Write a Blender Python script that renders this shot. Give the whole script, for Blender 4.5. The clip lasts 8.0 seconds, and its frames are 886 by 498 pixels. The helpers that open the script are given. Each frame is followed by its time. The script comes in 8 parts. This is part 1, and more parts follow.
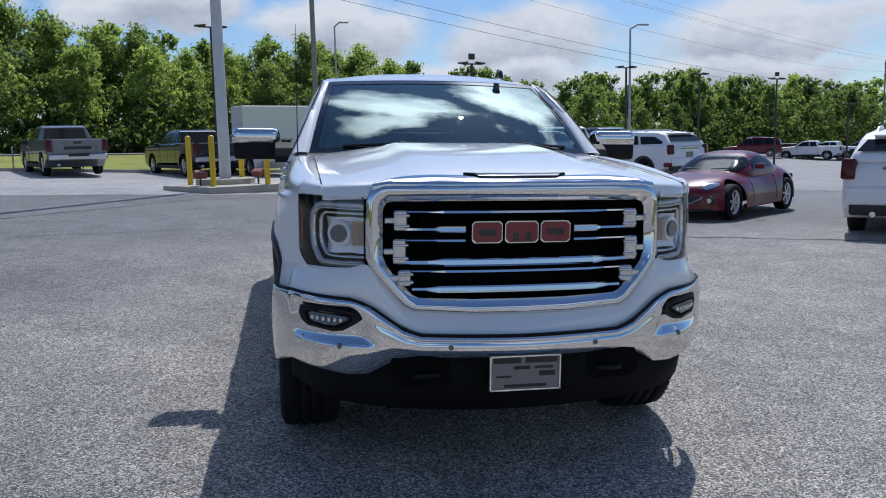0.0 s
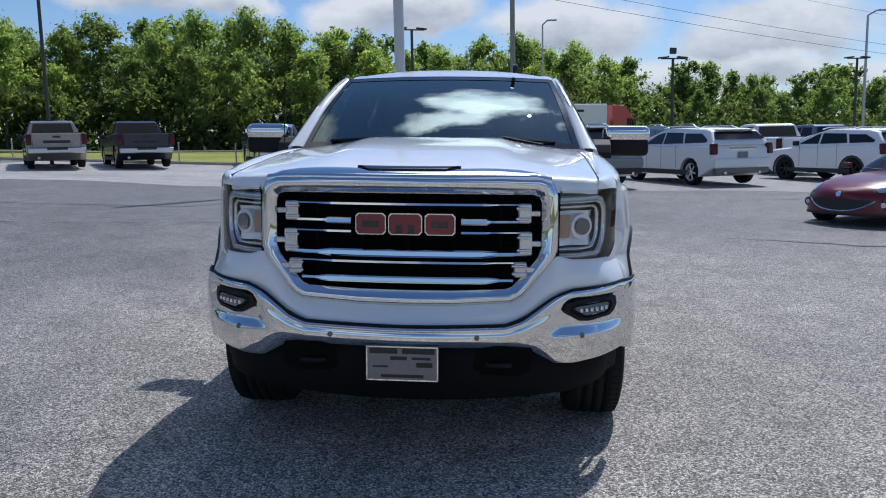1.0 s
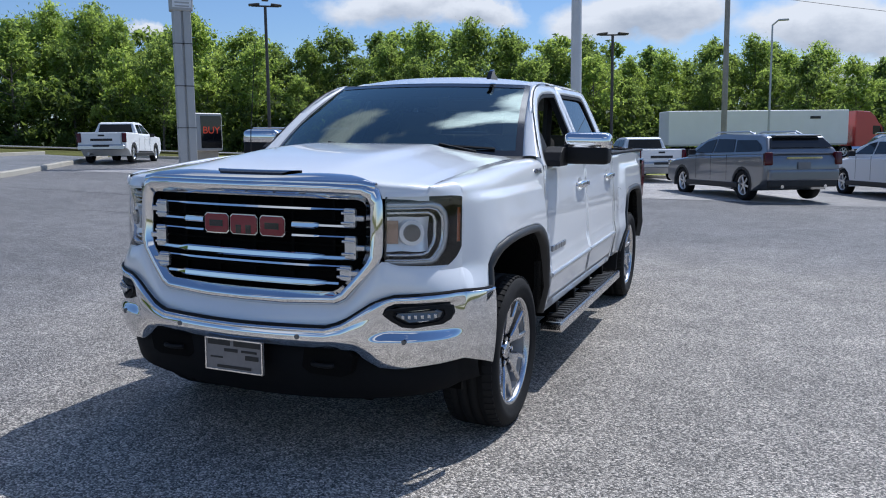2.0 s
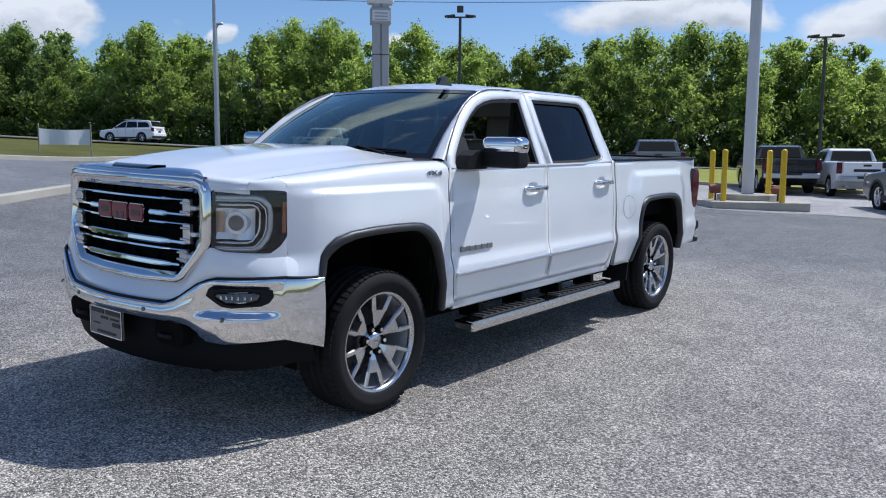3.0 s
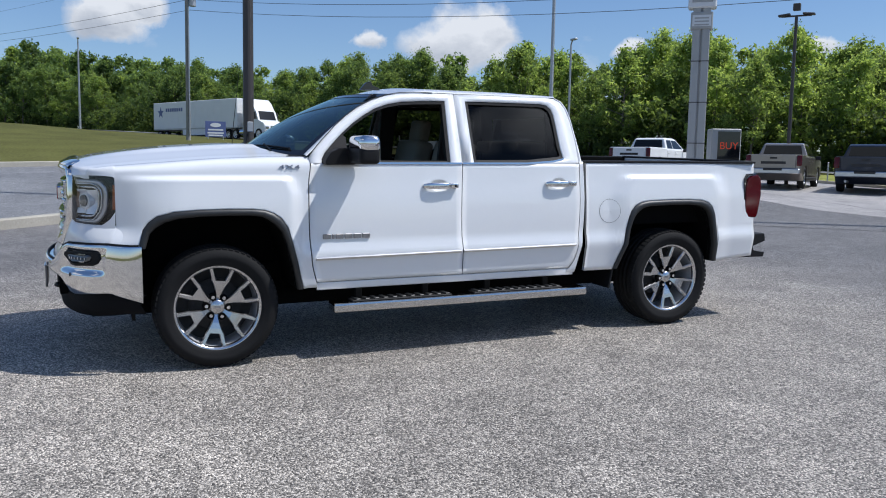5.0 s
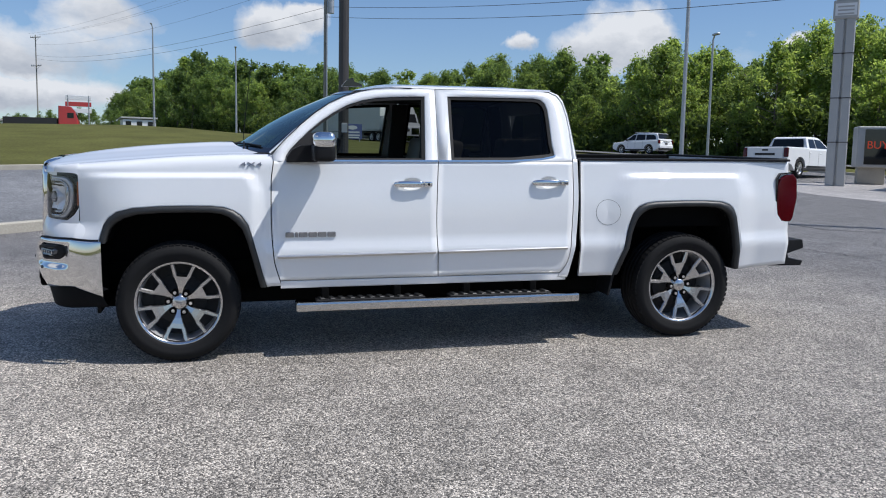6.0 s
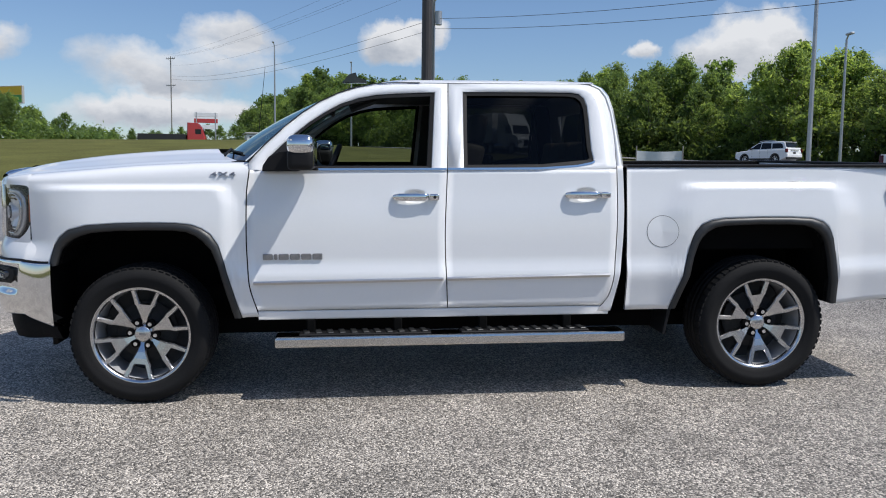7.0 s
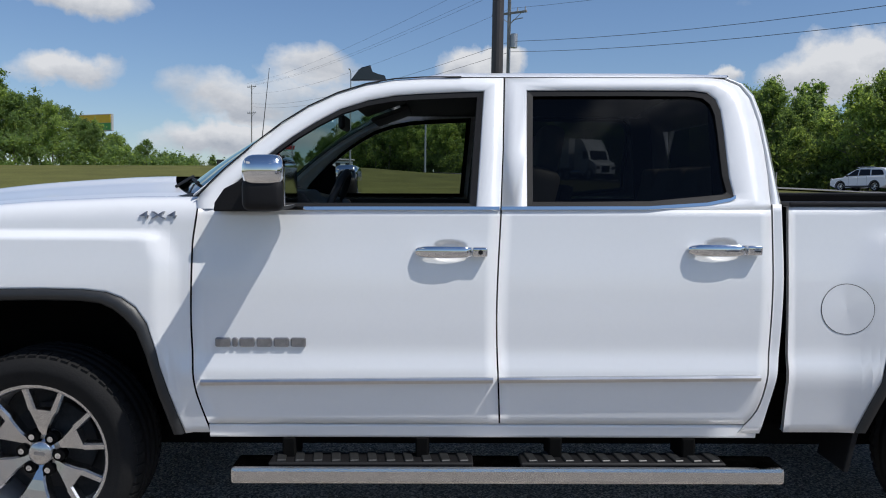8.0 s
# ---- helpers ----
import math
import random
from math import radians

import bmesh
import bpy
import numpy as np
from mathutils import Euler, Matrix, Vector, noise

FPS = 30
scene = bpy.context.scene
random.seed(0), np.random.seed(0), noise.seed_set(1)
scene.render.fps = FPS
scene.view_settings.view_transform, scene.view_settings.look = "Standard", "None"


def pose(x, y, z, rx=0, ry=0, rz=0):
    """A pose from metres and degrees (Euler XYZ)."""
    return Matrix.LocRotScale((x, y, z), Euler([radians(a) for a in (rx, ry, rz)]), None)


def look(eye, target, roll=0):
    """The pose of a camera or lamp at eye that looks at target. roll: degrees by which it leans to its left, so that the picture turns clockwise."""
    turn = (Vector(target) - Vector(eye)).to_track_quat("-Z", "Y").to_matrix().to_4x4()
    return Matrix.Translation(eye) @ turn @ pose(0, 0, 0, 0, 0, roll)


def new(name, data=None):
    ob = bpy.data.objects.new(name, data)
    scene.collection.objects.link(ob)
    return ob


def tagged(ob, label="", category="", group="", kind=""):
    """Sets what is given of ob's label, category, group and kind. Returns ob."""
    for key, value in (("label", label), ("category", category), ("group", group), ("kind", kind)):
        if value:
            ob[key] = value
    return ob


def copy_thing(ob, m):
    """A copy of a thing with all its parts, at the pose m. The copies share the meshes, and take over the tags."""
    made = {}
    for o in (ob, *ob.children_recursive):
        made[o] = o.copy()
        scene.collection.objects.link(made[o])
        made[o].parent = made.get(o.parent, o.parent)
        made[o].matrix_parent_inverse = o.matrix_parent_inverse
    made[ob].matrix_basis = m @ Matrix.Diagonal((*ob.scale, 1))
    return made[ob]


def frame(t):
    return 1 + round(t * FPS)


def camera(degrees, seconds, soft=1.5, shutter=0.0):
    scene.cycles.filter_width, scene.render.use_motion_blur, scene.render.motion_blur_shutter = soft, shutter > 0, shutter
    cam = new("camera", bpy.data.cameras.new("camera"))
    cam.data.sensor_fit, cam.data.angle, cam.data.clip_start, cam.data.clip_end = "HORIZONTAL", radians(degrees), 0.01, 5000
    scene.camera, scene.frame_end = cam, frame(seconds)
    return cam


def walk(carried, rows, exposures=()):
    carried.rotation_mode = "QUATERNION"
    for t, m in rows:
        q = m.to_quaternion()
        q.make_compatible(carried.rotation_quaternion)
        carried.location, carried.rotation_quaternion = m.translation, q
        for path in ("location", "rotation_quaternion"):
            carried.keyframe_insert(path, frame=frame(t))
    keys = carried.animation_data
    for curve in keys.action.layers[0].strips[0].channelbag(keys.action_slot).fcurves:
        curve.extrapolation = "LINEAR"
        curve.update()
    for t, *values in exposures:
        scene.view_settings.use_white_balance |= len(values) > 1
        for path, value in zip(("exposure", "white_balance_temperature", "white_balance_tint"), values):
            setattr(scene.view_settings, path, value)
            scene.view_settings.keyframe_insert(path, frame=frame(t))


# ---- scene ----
cam = camera(57.6, 8.0, soft=1.05)
METRES, EYE, TURN = 12.55, 1.52, -10.49
ROWS = [
    (0.0, 0.0, 0.0, 0.0, -0.16, -7.97, 1.18),
    (0.5, 0.0526, -0.0009, -0.002, 7.45, -7.91, 1.21),
    (1.0, 0.1114, 0.0103, -0.0039, 15.66, -7.77, 1.15),
    (1.5, 0.1739, 0.032, -0.0052, 23.99, -7.45, 0.96),
    (2.0, 0.2379, 0.0625, -0.0064, 32.27, -7.03, 0.62),
    (2.5, 0.3019, 0.1005, -0.0078, 40.47, -6.67, 0.13),
    (3.0, 0.3634, 0.1451, -0.0094, 48.58, -6.45, -0.44),
    (3.5, 0.4164, 0.1947, -0.0097, 56.45, -6.27, -0.8),
    (4.0, 0.4582, 0.2479, -0.0108, 63.68, -6.14, -1.01),
    (4.5, 0.4914, 0.3065, -0.0116, 70.29, -6.03, -1.08),
    (5.0, 0.5126, 0.3658, -0.0137, 76.24, -5.96, -1.07),
    (5.5, 0.5197, 0.4197, -0.0144, 81.74, -6.01, -1.08),
    (6.0, 0.5101, 0.465, -0.0141, 86.79, -6.04, -1.06),
    (6.5, 0.4811, 0.4994, -0.0141, 91.29, -5.86, -0.93),
    (7.0, 0.4324, 0.5187, -0.015, 95.14, -5.31, -0.71),
    (7.5, 0.3713, 0.5183, -0.0141, 98.2, -4.44, -0.74),
    (8.0, 0.299, 0.5138, -0.0102, 100.49, -3.55, -0.93),
]
walk(cam, [(t, pose(-0.9, -4.15, EYE, 0, 0, TURN) @ pose(METRES * x, METRES * y, METRES * z, 90 + pitch, roll, yaw)) for t, x, y, z, yaw, pitch, roll in ROWS],
     [(0.0, -0.33, 5850, 10), (1.0, -0.27, 5850, 10), (2.5, -0.12, 5800, 10), (4.5, -0.16, 5950, 10), (6.5, -0.18, 6250, 10), (7.5, -0.23, 6350, 10), (8.0, -0.31, 6300, 10)])

# ---- light: clear sky with cumulus, high sun behind the driver's side ----
SUN_DIR = Vector((0.30, 0.56, 1.0)).normalized()
CLOUD_SEED = (3.1, 7.4, 0.6)
world = bpy.data.worlds.new("sky")
scene.world = world
world.use_nodes = True
wt = world.node_tree
wt.nodes.clear()


def wnode(kind, **values):
    n = wt.nodes.new(kind)
    for key, value in values.items():
        n.inputs[key].default_value = value
    return n


sky = wt.nodes.new("ShaderNodeTexSky")
sky.sky_type, sky.sun_disc = "NISHITA", False
sky.sun_elevation = math.asin(SUN_DIR.z)
sky.sun_rotation = math.atan2(SUN_DIR.x, SUN_DIR.y)
sky.air_density, sky.dust_density, sky.ozone_density = 1.25, 0.5, 3.2
sky.altitude = 1200
coords = wt.nodes.new("ShaderNodeTexCoord")
split = wt.nodes.new("ShaderNodeSeparateXYZ")
wt.links.new(coords.outputs["Generated"], split.inputs[0])
# heaped clouds: single heaps by azimuth, elevation and half sizes in degrees, with torn edges, and thin wisps between
HEAPS = [(-167.6, 7.0, 7.6, 2.4), (-170.2, 8.6, 4.6, 2.2), (178.6, 8.8, 3.0, 1.5), (155.3, 8.6, 4.6, 2.1), (153.2, 9.2, 2.6, 1.6), (161.2, 8.4, 1.5, 0.8), (143.0, 7.8, 1.6, 0.8),
         (131.0, 8.0, 1.9, 0.8), (-155.6, 11.9, 5.6, 1.4), (-155.0, 7.9, 4.8, 1.5), (-166.5, 4.4, 7.4, 1.3), (176.0, 9.4, 2.4, 1.0), (114.6, 10.0, 7.6, 1.8), (109.5, 9.2, 4.0, 1.1),
         (98.0, 8.6, 6.4, 1.9), (86.0, 7.4, 7.4, 2.3), (73.0, 6.8, 8.0, 2.8), (58.0, 6.2, 9.8, 3.2), (66.0, 10.5, 9.0, 2.2),
         (80.0, 4.0, 14.0, 1.7), (60.0, 3.8, 12.0, 1.7), (84, 54, 12, 9), (60, 40, 14, 9), (105, 66, 13, 7), (-60, 30, 24, 9), (-110, 22, 18, 7), (150, 45, 14, 8)]
tear = wnode("ShaderNodeTexNoise", Scale=7.0, Detail=7.0, Roughness=0.6)
wt.links.new(coords.outputs["Generated"], tear.inputs["Vector"])
tear_mid = wt.nodes.new("ShaderNodeVectorMath")
tear_mid.operation, tear_mid.inputs[1].default_value = "SUBTRACT", (0.5, 0.5, 0.5)
wt.links.new(tear.outputs["Color"], tear_mid.inputs[0])
torn = wt.nodes.new("ShaderNodeVectorMath")
torn.operation, torn.inputs[1].default_value = "MULTIPLY_ADD", (0.13, 0.13, 0.085)
wt.links.new(tear_mid.outputs[0], torn.inputs[0])
wt.links.new(coords.outputs["Generated"], torn.inputs[2])
heaped, crest = None, None
for az, el, wide, tall in HEAPS:
    place = wt.nodes.new("ShaderNodeMapping")
    place.vector_type = "TEXTURE"
    ra, re_ = radians(az), radians(el)
    place.inputs["Location"].default_value = (math.cos(re_) * math.cos(ra), math.cos(re_) * math.sin(ra), math.sin(re_))
    place.inputs["Rotation"].default_value = (0, -re_, ra)
    place.inputs["Scale"].default_value = (0.4, radians(wide), radians(tall))
    far_off = wt.nodes.new("ShaderNodeVectorMath")
    far_off.operation = "LENGTH"
    wt.links.new(torn.outputs[0], place.inputs["Vector"])
    wt.links.new(place.outputs[0], far_off.inputs[0])
    full = wnode("ShaderNodeMapRange", **{"From Min": 0.35, "From Max": 1.15, "To Min": 1.0, "To Max": 0.0})
    wt.links.new(far_off.outputs["Value"], full.inputs["Value"])
    # how high in its heap a place lies: sunlit crests, grey feet
    local = wt.nodes.new("ShaderNodeSeparateXYZ")
    wt.links.new(place.outputs[0], local.inputs[0])
    upper = wnode("ShaderNodeMapRange", **{"From Min": -0.75, "From Max": 0.55})
    wt.links.new(local.outputs["Z"], upper.inputs["Value"])
    sunny = wt.nodes.new("ShaderNodeMath")
    sunny.operation = "MULTIPLY"
    wt.links.new(upper.outputs[0], sunny.inputs[0])
    wt.links.new(full.outputs[0], sunny.inputs[1])
    if heaped is None:
        heaped, crest = full.outputs[0], sunny.outputs[0]
    else:
        pair = []
        for old, fresh in ((heaped, full), (crest, sunny)):
            most = wt.nodes.new("ShaderNodeMath")
            most.operation = "MAXIMUM"
            wt.links.new(old, most.inputs[0])
            wt.links.new(fresh.outputs[0], most.inputs[1])
            pair.append(most.outputs[0])
        heaped, crest = pair
flat = wt.nodes.new("ShaderNodeVectorMath")
flat.operation, flat.inputs[1].default_value = "MULTIPLY", (1.0, 1.0, 2.1)
wt.links.new(coords.outputs["Generated"], flat.inputs[0])
shift = wt.nodes.new("ShaderNodeVectorMath")
shift.operation, shift.inputs[1].default_value = "ADD", CLOUD_SEED
wt.links.new(flat.outputs[0], shift.inputs[0])
puff = wnode("ShaderNodeTexNoise", Scale=3.4, Detail=10.0, Roughness=0.56, Distortion=0.15)
wt.links.new(shift.outputs[0], puff.inputs["Vector"])
amount = wt.nodes.new("ShaderNodeMath")
amount.operation, amount.inputs[1].default_value = "MULTIPLY_ADD", 0.42
wt.links.new(heaped, amount.inputs[0])
wt.links.new(puff.outputs["Fac"], amount.inputs[2])
cover = wt.nodes.new("ShaderNodeValToRGB")
cover.color_ramp.elements[0].position, cover.color_ramp.elements[1].position = 0.60, 0.80
wt.links.new(amount.outputs[0], cover.inputs[0])
thin = wt.nodes.new("ShaderNodeMath")
thin.operation, thin.inputs[1].default_value, thin.inputs[2].default_value = "MULTIPLY_ADD", -0.62, 0.62
wt.links.new(heaped, thin.inputs[0])
relief = wnode("ShaderNodeTexNoise", Scale=9.0, Detail=8.0, Roughness=0.62)
wt.links.new(shift.outputs[0], relief.inputs["Vector"])
folds = wnode("ShaderNodeMapRange", **{"From Min": 0.3, "From Max": 0.7, "To Min": -0.32, "To Max": 0.32})
wt.links.new(relief.outputs["Fac"], folds.inputs["Value"])
bright = crest
for other in (thin, folds):
    plus = wt.nodes.new("ShaderNodeMath")
    plus.operation = "ADD"
    wt.links.new(bright, plus.inputs[0])
    wt.links.new(other.outputs[0], plus.inputs[1])
    bright = plus.outputs[0]
shade = wt.nodes.new("ShaderNodeValToRGB")
shade.color_ramp.elements[0].position, shade.color_ramp.elements[1].position = 0.05, 0.80
shade.color_ramp.elements[0].color = (4.6, 5.0, 5.7, 1)
shade.color_ramp.elements[1].color = (9.0, 9.05, 9.2, 1)
wt.links.new(bright, shade.inputs[0])
# clouds glow towards the sun, as thin cloud does
to_sun = wt.nodes.new("ShaderNodeVectorMath")
to_sun.operation, to_sun.inputs[1].default_value = "DOT_PRODUCT", SUN_DIR
wt.links.new(coords.outputs["Generated"], to_sun.inputs[0])
near_sun = wnode("ShaderNodeMapRange", **{"From Min": 0.80, "From Max": 1.0, "To Min": 1.0, "To Max": 6.0})
near_sun.interpolation_type = "SMOOTHSTEP"
wt.links.new(to_sun.outputs["Value"], near_sun.inputs["Value"])
lit_cloud = wt.nodes.new("ShaderNodeVectorMath")
lit_cloud.operation = "MULTIPLY"
wt.links.new(shade.outputs["Color"], lit_cloud.inputs[0])
wt.links.new(near_sun.outputs[0], lit_cloud.inputs[1])
mixed = wt.nodes.new("ShaderNodeMixRGB")
wt.links.new(cover.outputs["Color"], mixed.inputs[0])
clear = wt.nodes.new("ShaderNodeVectorMath")
clear.operation, clear.inputs[1].default_value = "MULTIPLY", (1.02, 1.08, 1.21)
wt.links.new(sky.outputs["Color"], clear.inputs[0])
wt.links.new(clear.outputs[0], mixed.inputs[1])
wt.links.new(lit_cloud.outputs[0], mixed.inputs[2])
back = wnode("ShaderNodeBackground", Strength=0.098)
wt.links.new(mixed.outputs[0], back.inputs["Color"])
wout = wt.nodes.new("ShaderNodeOutputWorld")
wt.links.new(back.outputs[0], wout.inputs[0])

sun = new("sun", bpy.data.lights.new("sun", "SUN"))
sun.data.energy, sun.data.angle, sun.data.color = 4.75, radians(0.53), (1.0, 0.95, 0.88)
sun.matrix_world = look(SUN_DIR * 60, (0, 0, 0))


# ---- materials ----
def pbr(name, col, rough=0.5, metal=0.0, var=0.12, scale=6.0, fine=60.0, bump=0.0, coat=0.0, spec=0.5, rand=0.0, island=0.0, rvar=0.0):
    """A surface with colour and roughness varied at a coarse and a fine scale."""
    m = bpy.data.materials.new(name)
    m.use_nodes = True
    nt = m.node_tree
    b = nt.nodes["Principled BSDF"]
    b.inputs["Roughness"].default_value, b.inputs["Metallic"].default_value = rough, metal
    b.inputs["Coat Weight"].default_value, b.inputs["Coat Roughness"].default_value = coat, 0.03
    b.inputs["Specular IOR Level"].default_value = spec
    tc = nt.nodes.new("ShaderNodeTexCoord")
    n1, n2 = nt.nodes.new("ShaderNodeTexNoise"), nt.nodes.new("ShaderNodeTexNoise")
    n1.inputs["Scale"].default_value, n2.inputs["Scale"].default_value = scale, fine
    n1.inputs["Detail"].default_value, n2.inputs["Detail"].default_value = 5, 3
    for n in (n1, n2):
        nt.links.new(tc.outputs["Object"], n.inputs["Vector"])
    add = nt.nodes.new("ShaderNodeMath")
    add.operation = "ADD"
    nt.links.new(n1.outputs["Fac"], add.inputs[0])
    nt.links.new(n2.outputs["Fac"], add.inputs[1])
    total = add.outputs[0]
    for weight, node, socket in ((rand, "ShaderNodeObjectInfo", "Random"), (island, "ShaderNodeNewGeometry", "Random Per Island")):
        if weight:
            info = nt.nodes.new(node)
            ma = nt.nodes.new("ShaderNodeMath")
            ma.operation, ma.inputs[1].default_value = "MULTIPLY_ADD", weight
            nt.links.new(info.outputs[socket], ma.inputs[0])
            nt.links.new(total, ma.inputs[2])
            total = ma.outputs[0]
    rng = nt.nodes.new("ShaderNodeMapRange")
    rng.inputs["From Min"].default_value, rng.inputs["From Max"].default_value = 0.5, 1.5 + rand + island
    rng.inputs["To Min"].default_value, rng.inputs["To Max"].default_value = 1 - var, 1 + var
    nt.links.new(total, rng.inputs["Value"])
    mul = nt.nodes.new("ShaderNodeVectorMath")
    mul.operation, mul.inputs[0].default_value = "MULTIPLY", col
    nt.links.new(rng.outputs[0], mul.inputs[1])
    nt.links.new(mul.outputs[0], b.inputs["Base Color"])
    if rvar:
        rr = nt.nodes.new("ShaderNodeMapRange")
        rr.inputs["From Min"].default_value, rr.inputs["From Max"].default_value = 0.3, 0.7
        rr.inputs["To Min"].default_value, rr.inputs["To Max"].default_value = max(rough - rvar, 0.0), rough + rvar
        nt.links.new(n1.outputs["Fac"], rr.inputs["Value"])
        nt.links.new(rr.outputs[0], b.inputs["Roughness"])
    if bump:
        bp = nt.nodes.new("ShaderNodeBump")
        bp.inputs["Strength"].default_value, bp.inputs["Distance"].default_value = bump, 0.01
        nt.links.new(n2.outputs["Fac"], bp.inputs["Height"])
        nt.links.new(bp.outputs[0], b.inputs["Normal"])
    return m


def glass(name, tint, gloss_rough=0.0, face=0.055, gloss=(1, 1, 1)):
    """A thin pane: tinted passage, with the mirror gloss of glass on top that grows towards a grazing look."""
    m = bpy.data.materials.new(name)
    m.use_nodes = True
    nt = m.node_tree
    nt.nodes.clear()
    out, mix = nt.nodes.new("ShaderNodeOutputMaterial"), nt.nodes.new("ShaderNodeMixShader")
    tr, gl, lw = nt.nodes.new("ShaderNodeBsdfTransparent"), nt.nodes.new("ShaderNodeBsdfGlossy"), nt.nodes.new("ShaderNodeLayerWeight")
    tr.inputs["Color"].default_value = (*tint, 1)
    gl.inputs["Roughness"].default_value, gl.inputs["Color"].default_value = gloss_rough, (*gloss, 1)
    lw.inputs["Blend"].default_value = 0.5
    power, scale_ = nt.nodes.new("ShaderNodeMath"), nt.nodes.new("ShaderNodeMath")
    power.operation, power.inputs[1].default_value = "POWER", 5.0
    scale_.operation, scale_.inputs[1].default_value, scale_.inputs[2].default_value = "MULTIPLY_ADD", 1 - face, face
    nt.links.new(lw.outputs["Facing"], power.inputs[0])
    nt.links.new(power.outputs[0], scale_.inputs[0])
    nt.links.new(scale_.outputs[0], mix.inputs[0])
    nt.links.new(tr.outputs[0], mix.inputs[1])
    nt.links.new(gl.outputs[0], mix.inputs[2])
    nt.links.new(mix.outputs[0], out.inputs[0])
    return m


def speckled(name, dark, light, cell, coarse=0.3, mid=2.5, low=0.78, high=1.18, bump=0.6, skew=0.5, newer=0.0):
    """Stone chips in binder: every chip has a grey of its own, with stains over many metres."""
    m = bpy.data.materials.new(name)
    m.use_nodes = True
    nt = m.node_tree
    b = nt.nodes["Principled BSDF"]
    b.inputs["Roughness"].default_value, b.inputs["Specular IOR Level"].default_value = 0.66, 0.5
    b.inputs["Diffuse Roughness"].default_value = 0.42
    geo = nt.nodes.new("ShaderNodeNewGeometry")
    vor = nt.nodes.new("ShaderNodeTexVoronoi")
    vor.inputs["Scale"].default_value = 1 / cell
    nt.links.new(geo.outputs["Position"], vor.inputs["Vector"])
    sep = nt.nodes.new("ShaderNodeSeparateColor")
    nt.links.new(vor.outputs["Color"], sep.inputs[0])
    ramp = nt.nodes.new("ShaderNodeValToRGB")
    ramp.color_ramp.elements[0].color, ramp.color_ramp.elements[1].color = (*dark, 1), (*light, 1)
    middle = ramp.color_ramp.elements.new(skew)
    middle.color = (*[d + (l - d) * 0.33 for d, l in zip(dark, light)], 1)
    nt.links.new(sep.outputs[0], ramp.inputs[0])
    value = None
    for k, (s, lo, hi) in enumerate(((coarse, low, high), (mid, 0.84, 1.13), (22.0, 0.90, 1.10))):
        n = nt.nodes.new("ShaderNodeTexNoise")
        n.inputs["Scale"].default_value, n.inputs["Detail"].default_value, n.inputs["Roughness"].default_value = s, 6, 0.6
        nt.links.new(geo.outputs["Position"], n.inputs["Vector"])
        r = nt.nodes.new("ShaderNodeMapRange")
        r.inputs["From Min"].default_value, r.inputs["From Max"].default_value = 0.35, 0.65
        r.inputs["To Min"].default_value, r.inputs["To Max"].default_value = lo, hi
        nt.links.new(n.outputs["Fac"], r.inputs["Value"])
        if value is None:
            value = r.outputs[0]
        else:
            mm = nt.nodes.new("ShaderNodeMath")
            mm.operation = "MULTIPLY"
            nt.links.new(value, mm.inputs[0])
            nt.links.new(r.outputs[0], mm.inputs[1])
            value = mm.outputs[0]
    if newer:
        # darker, newer surfacing towards the back of the lot and the road
        xyz, wob = nt.nodes.new("ShaderNodeSeparateXYZ"), nt.nodes.new("ShaderNodeTexNoise")
        wob.inputs["Scale"].default_value, wob.inputs["Detail"].default_value = 0.35, 5
        nt.links.new(geo.outputs["Position"], xyz.inputs[0])
        nt.links.new(geo.outputs["Position"], wob.inputs["Vector"])
        masks = []
        for axis, a0, a1 in (("Y", 5.0, 8.5), ("X", -1.0, -5.0)):
            sh = nt.nodes.new("ShaderNodeMath")
            sh.operation, sh.inputs[1].default_value = "MULTIPLY_ADD", 6.0
            nt.links.new(wob.outputs["Fac"], sh.inputs[0])
            nt.links.new(xyz.outputs[axis], sh.inputs[2])
            rg = nt.nodes.new("ShaderNodeMapRange")
            rg.inputs["From Min"].default_value, rg.inputs["From Max"].default_value = a0 + 3.0, a1 + 3.0
            rg.inputs["To Min"].default_value, rg.inputs["To Max"].default_value = 1.0, 1.0 - newer
            nt.links.new(sh.outputs[0], rg.inputs["Value"])
            masks.append(rg.outputs[0])
        least, times = nt.nodes.new("ShaderNodeMath"), nt.nodes.new("ShaderNodeMath")
        least.operation, times.operation = "MINIMUM", "MULTIPLY"
        nt.links.new(masks[0], least.inputs[0])
        nt.links.new(masks[1], least.inputs[1])
        nt.links.new(least.outputs[0], times.inputs[0])
        nt.links.new(value, times.inputs[1])
        # the old stone is tawny, the newer binder bluish
        tawny = nt.nodes.new("ShaderNodeCombineXYZ")
        for axis, fresh, old in (("X", 0.97, 1.02), ("Y", 0.99, 0.985), ("Z", 1.04, 0.925)):
            tone = nt.nodes.new("ShaderNodeMapRange")
            tone.inputs["From Min"].default_value, tone.inputs["From Max"].default_value = 1.0 - newer, 1.0
            tone.inputs["To Min"].default_value, tone.inputs["To Max"].default_value = fresh, old
            nt.links.new(least.outputs[0], tone.inputs["Value"])
            nt.links.new(tone.outputs[0], tawny.inputs[axis])
        tinted = nt.nodes.new("ShaderNodeVectorMath")
        tinted.operation = "MULTIPLY"
        nt.links.new(times.outputs[0], tinted.inputs[0])
        nt.links.new(tawny.outputs[0], tinted.inputs[1])
        value = tinted.outputs[0]
    mul = nt.nodes.new("ShaderNodeVectorMath")
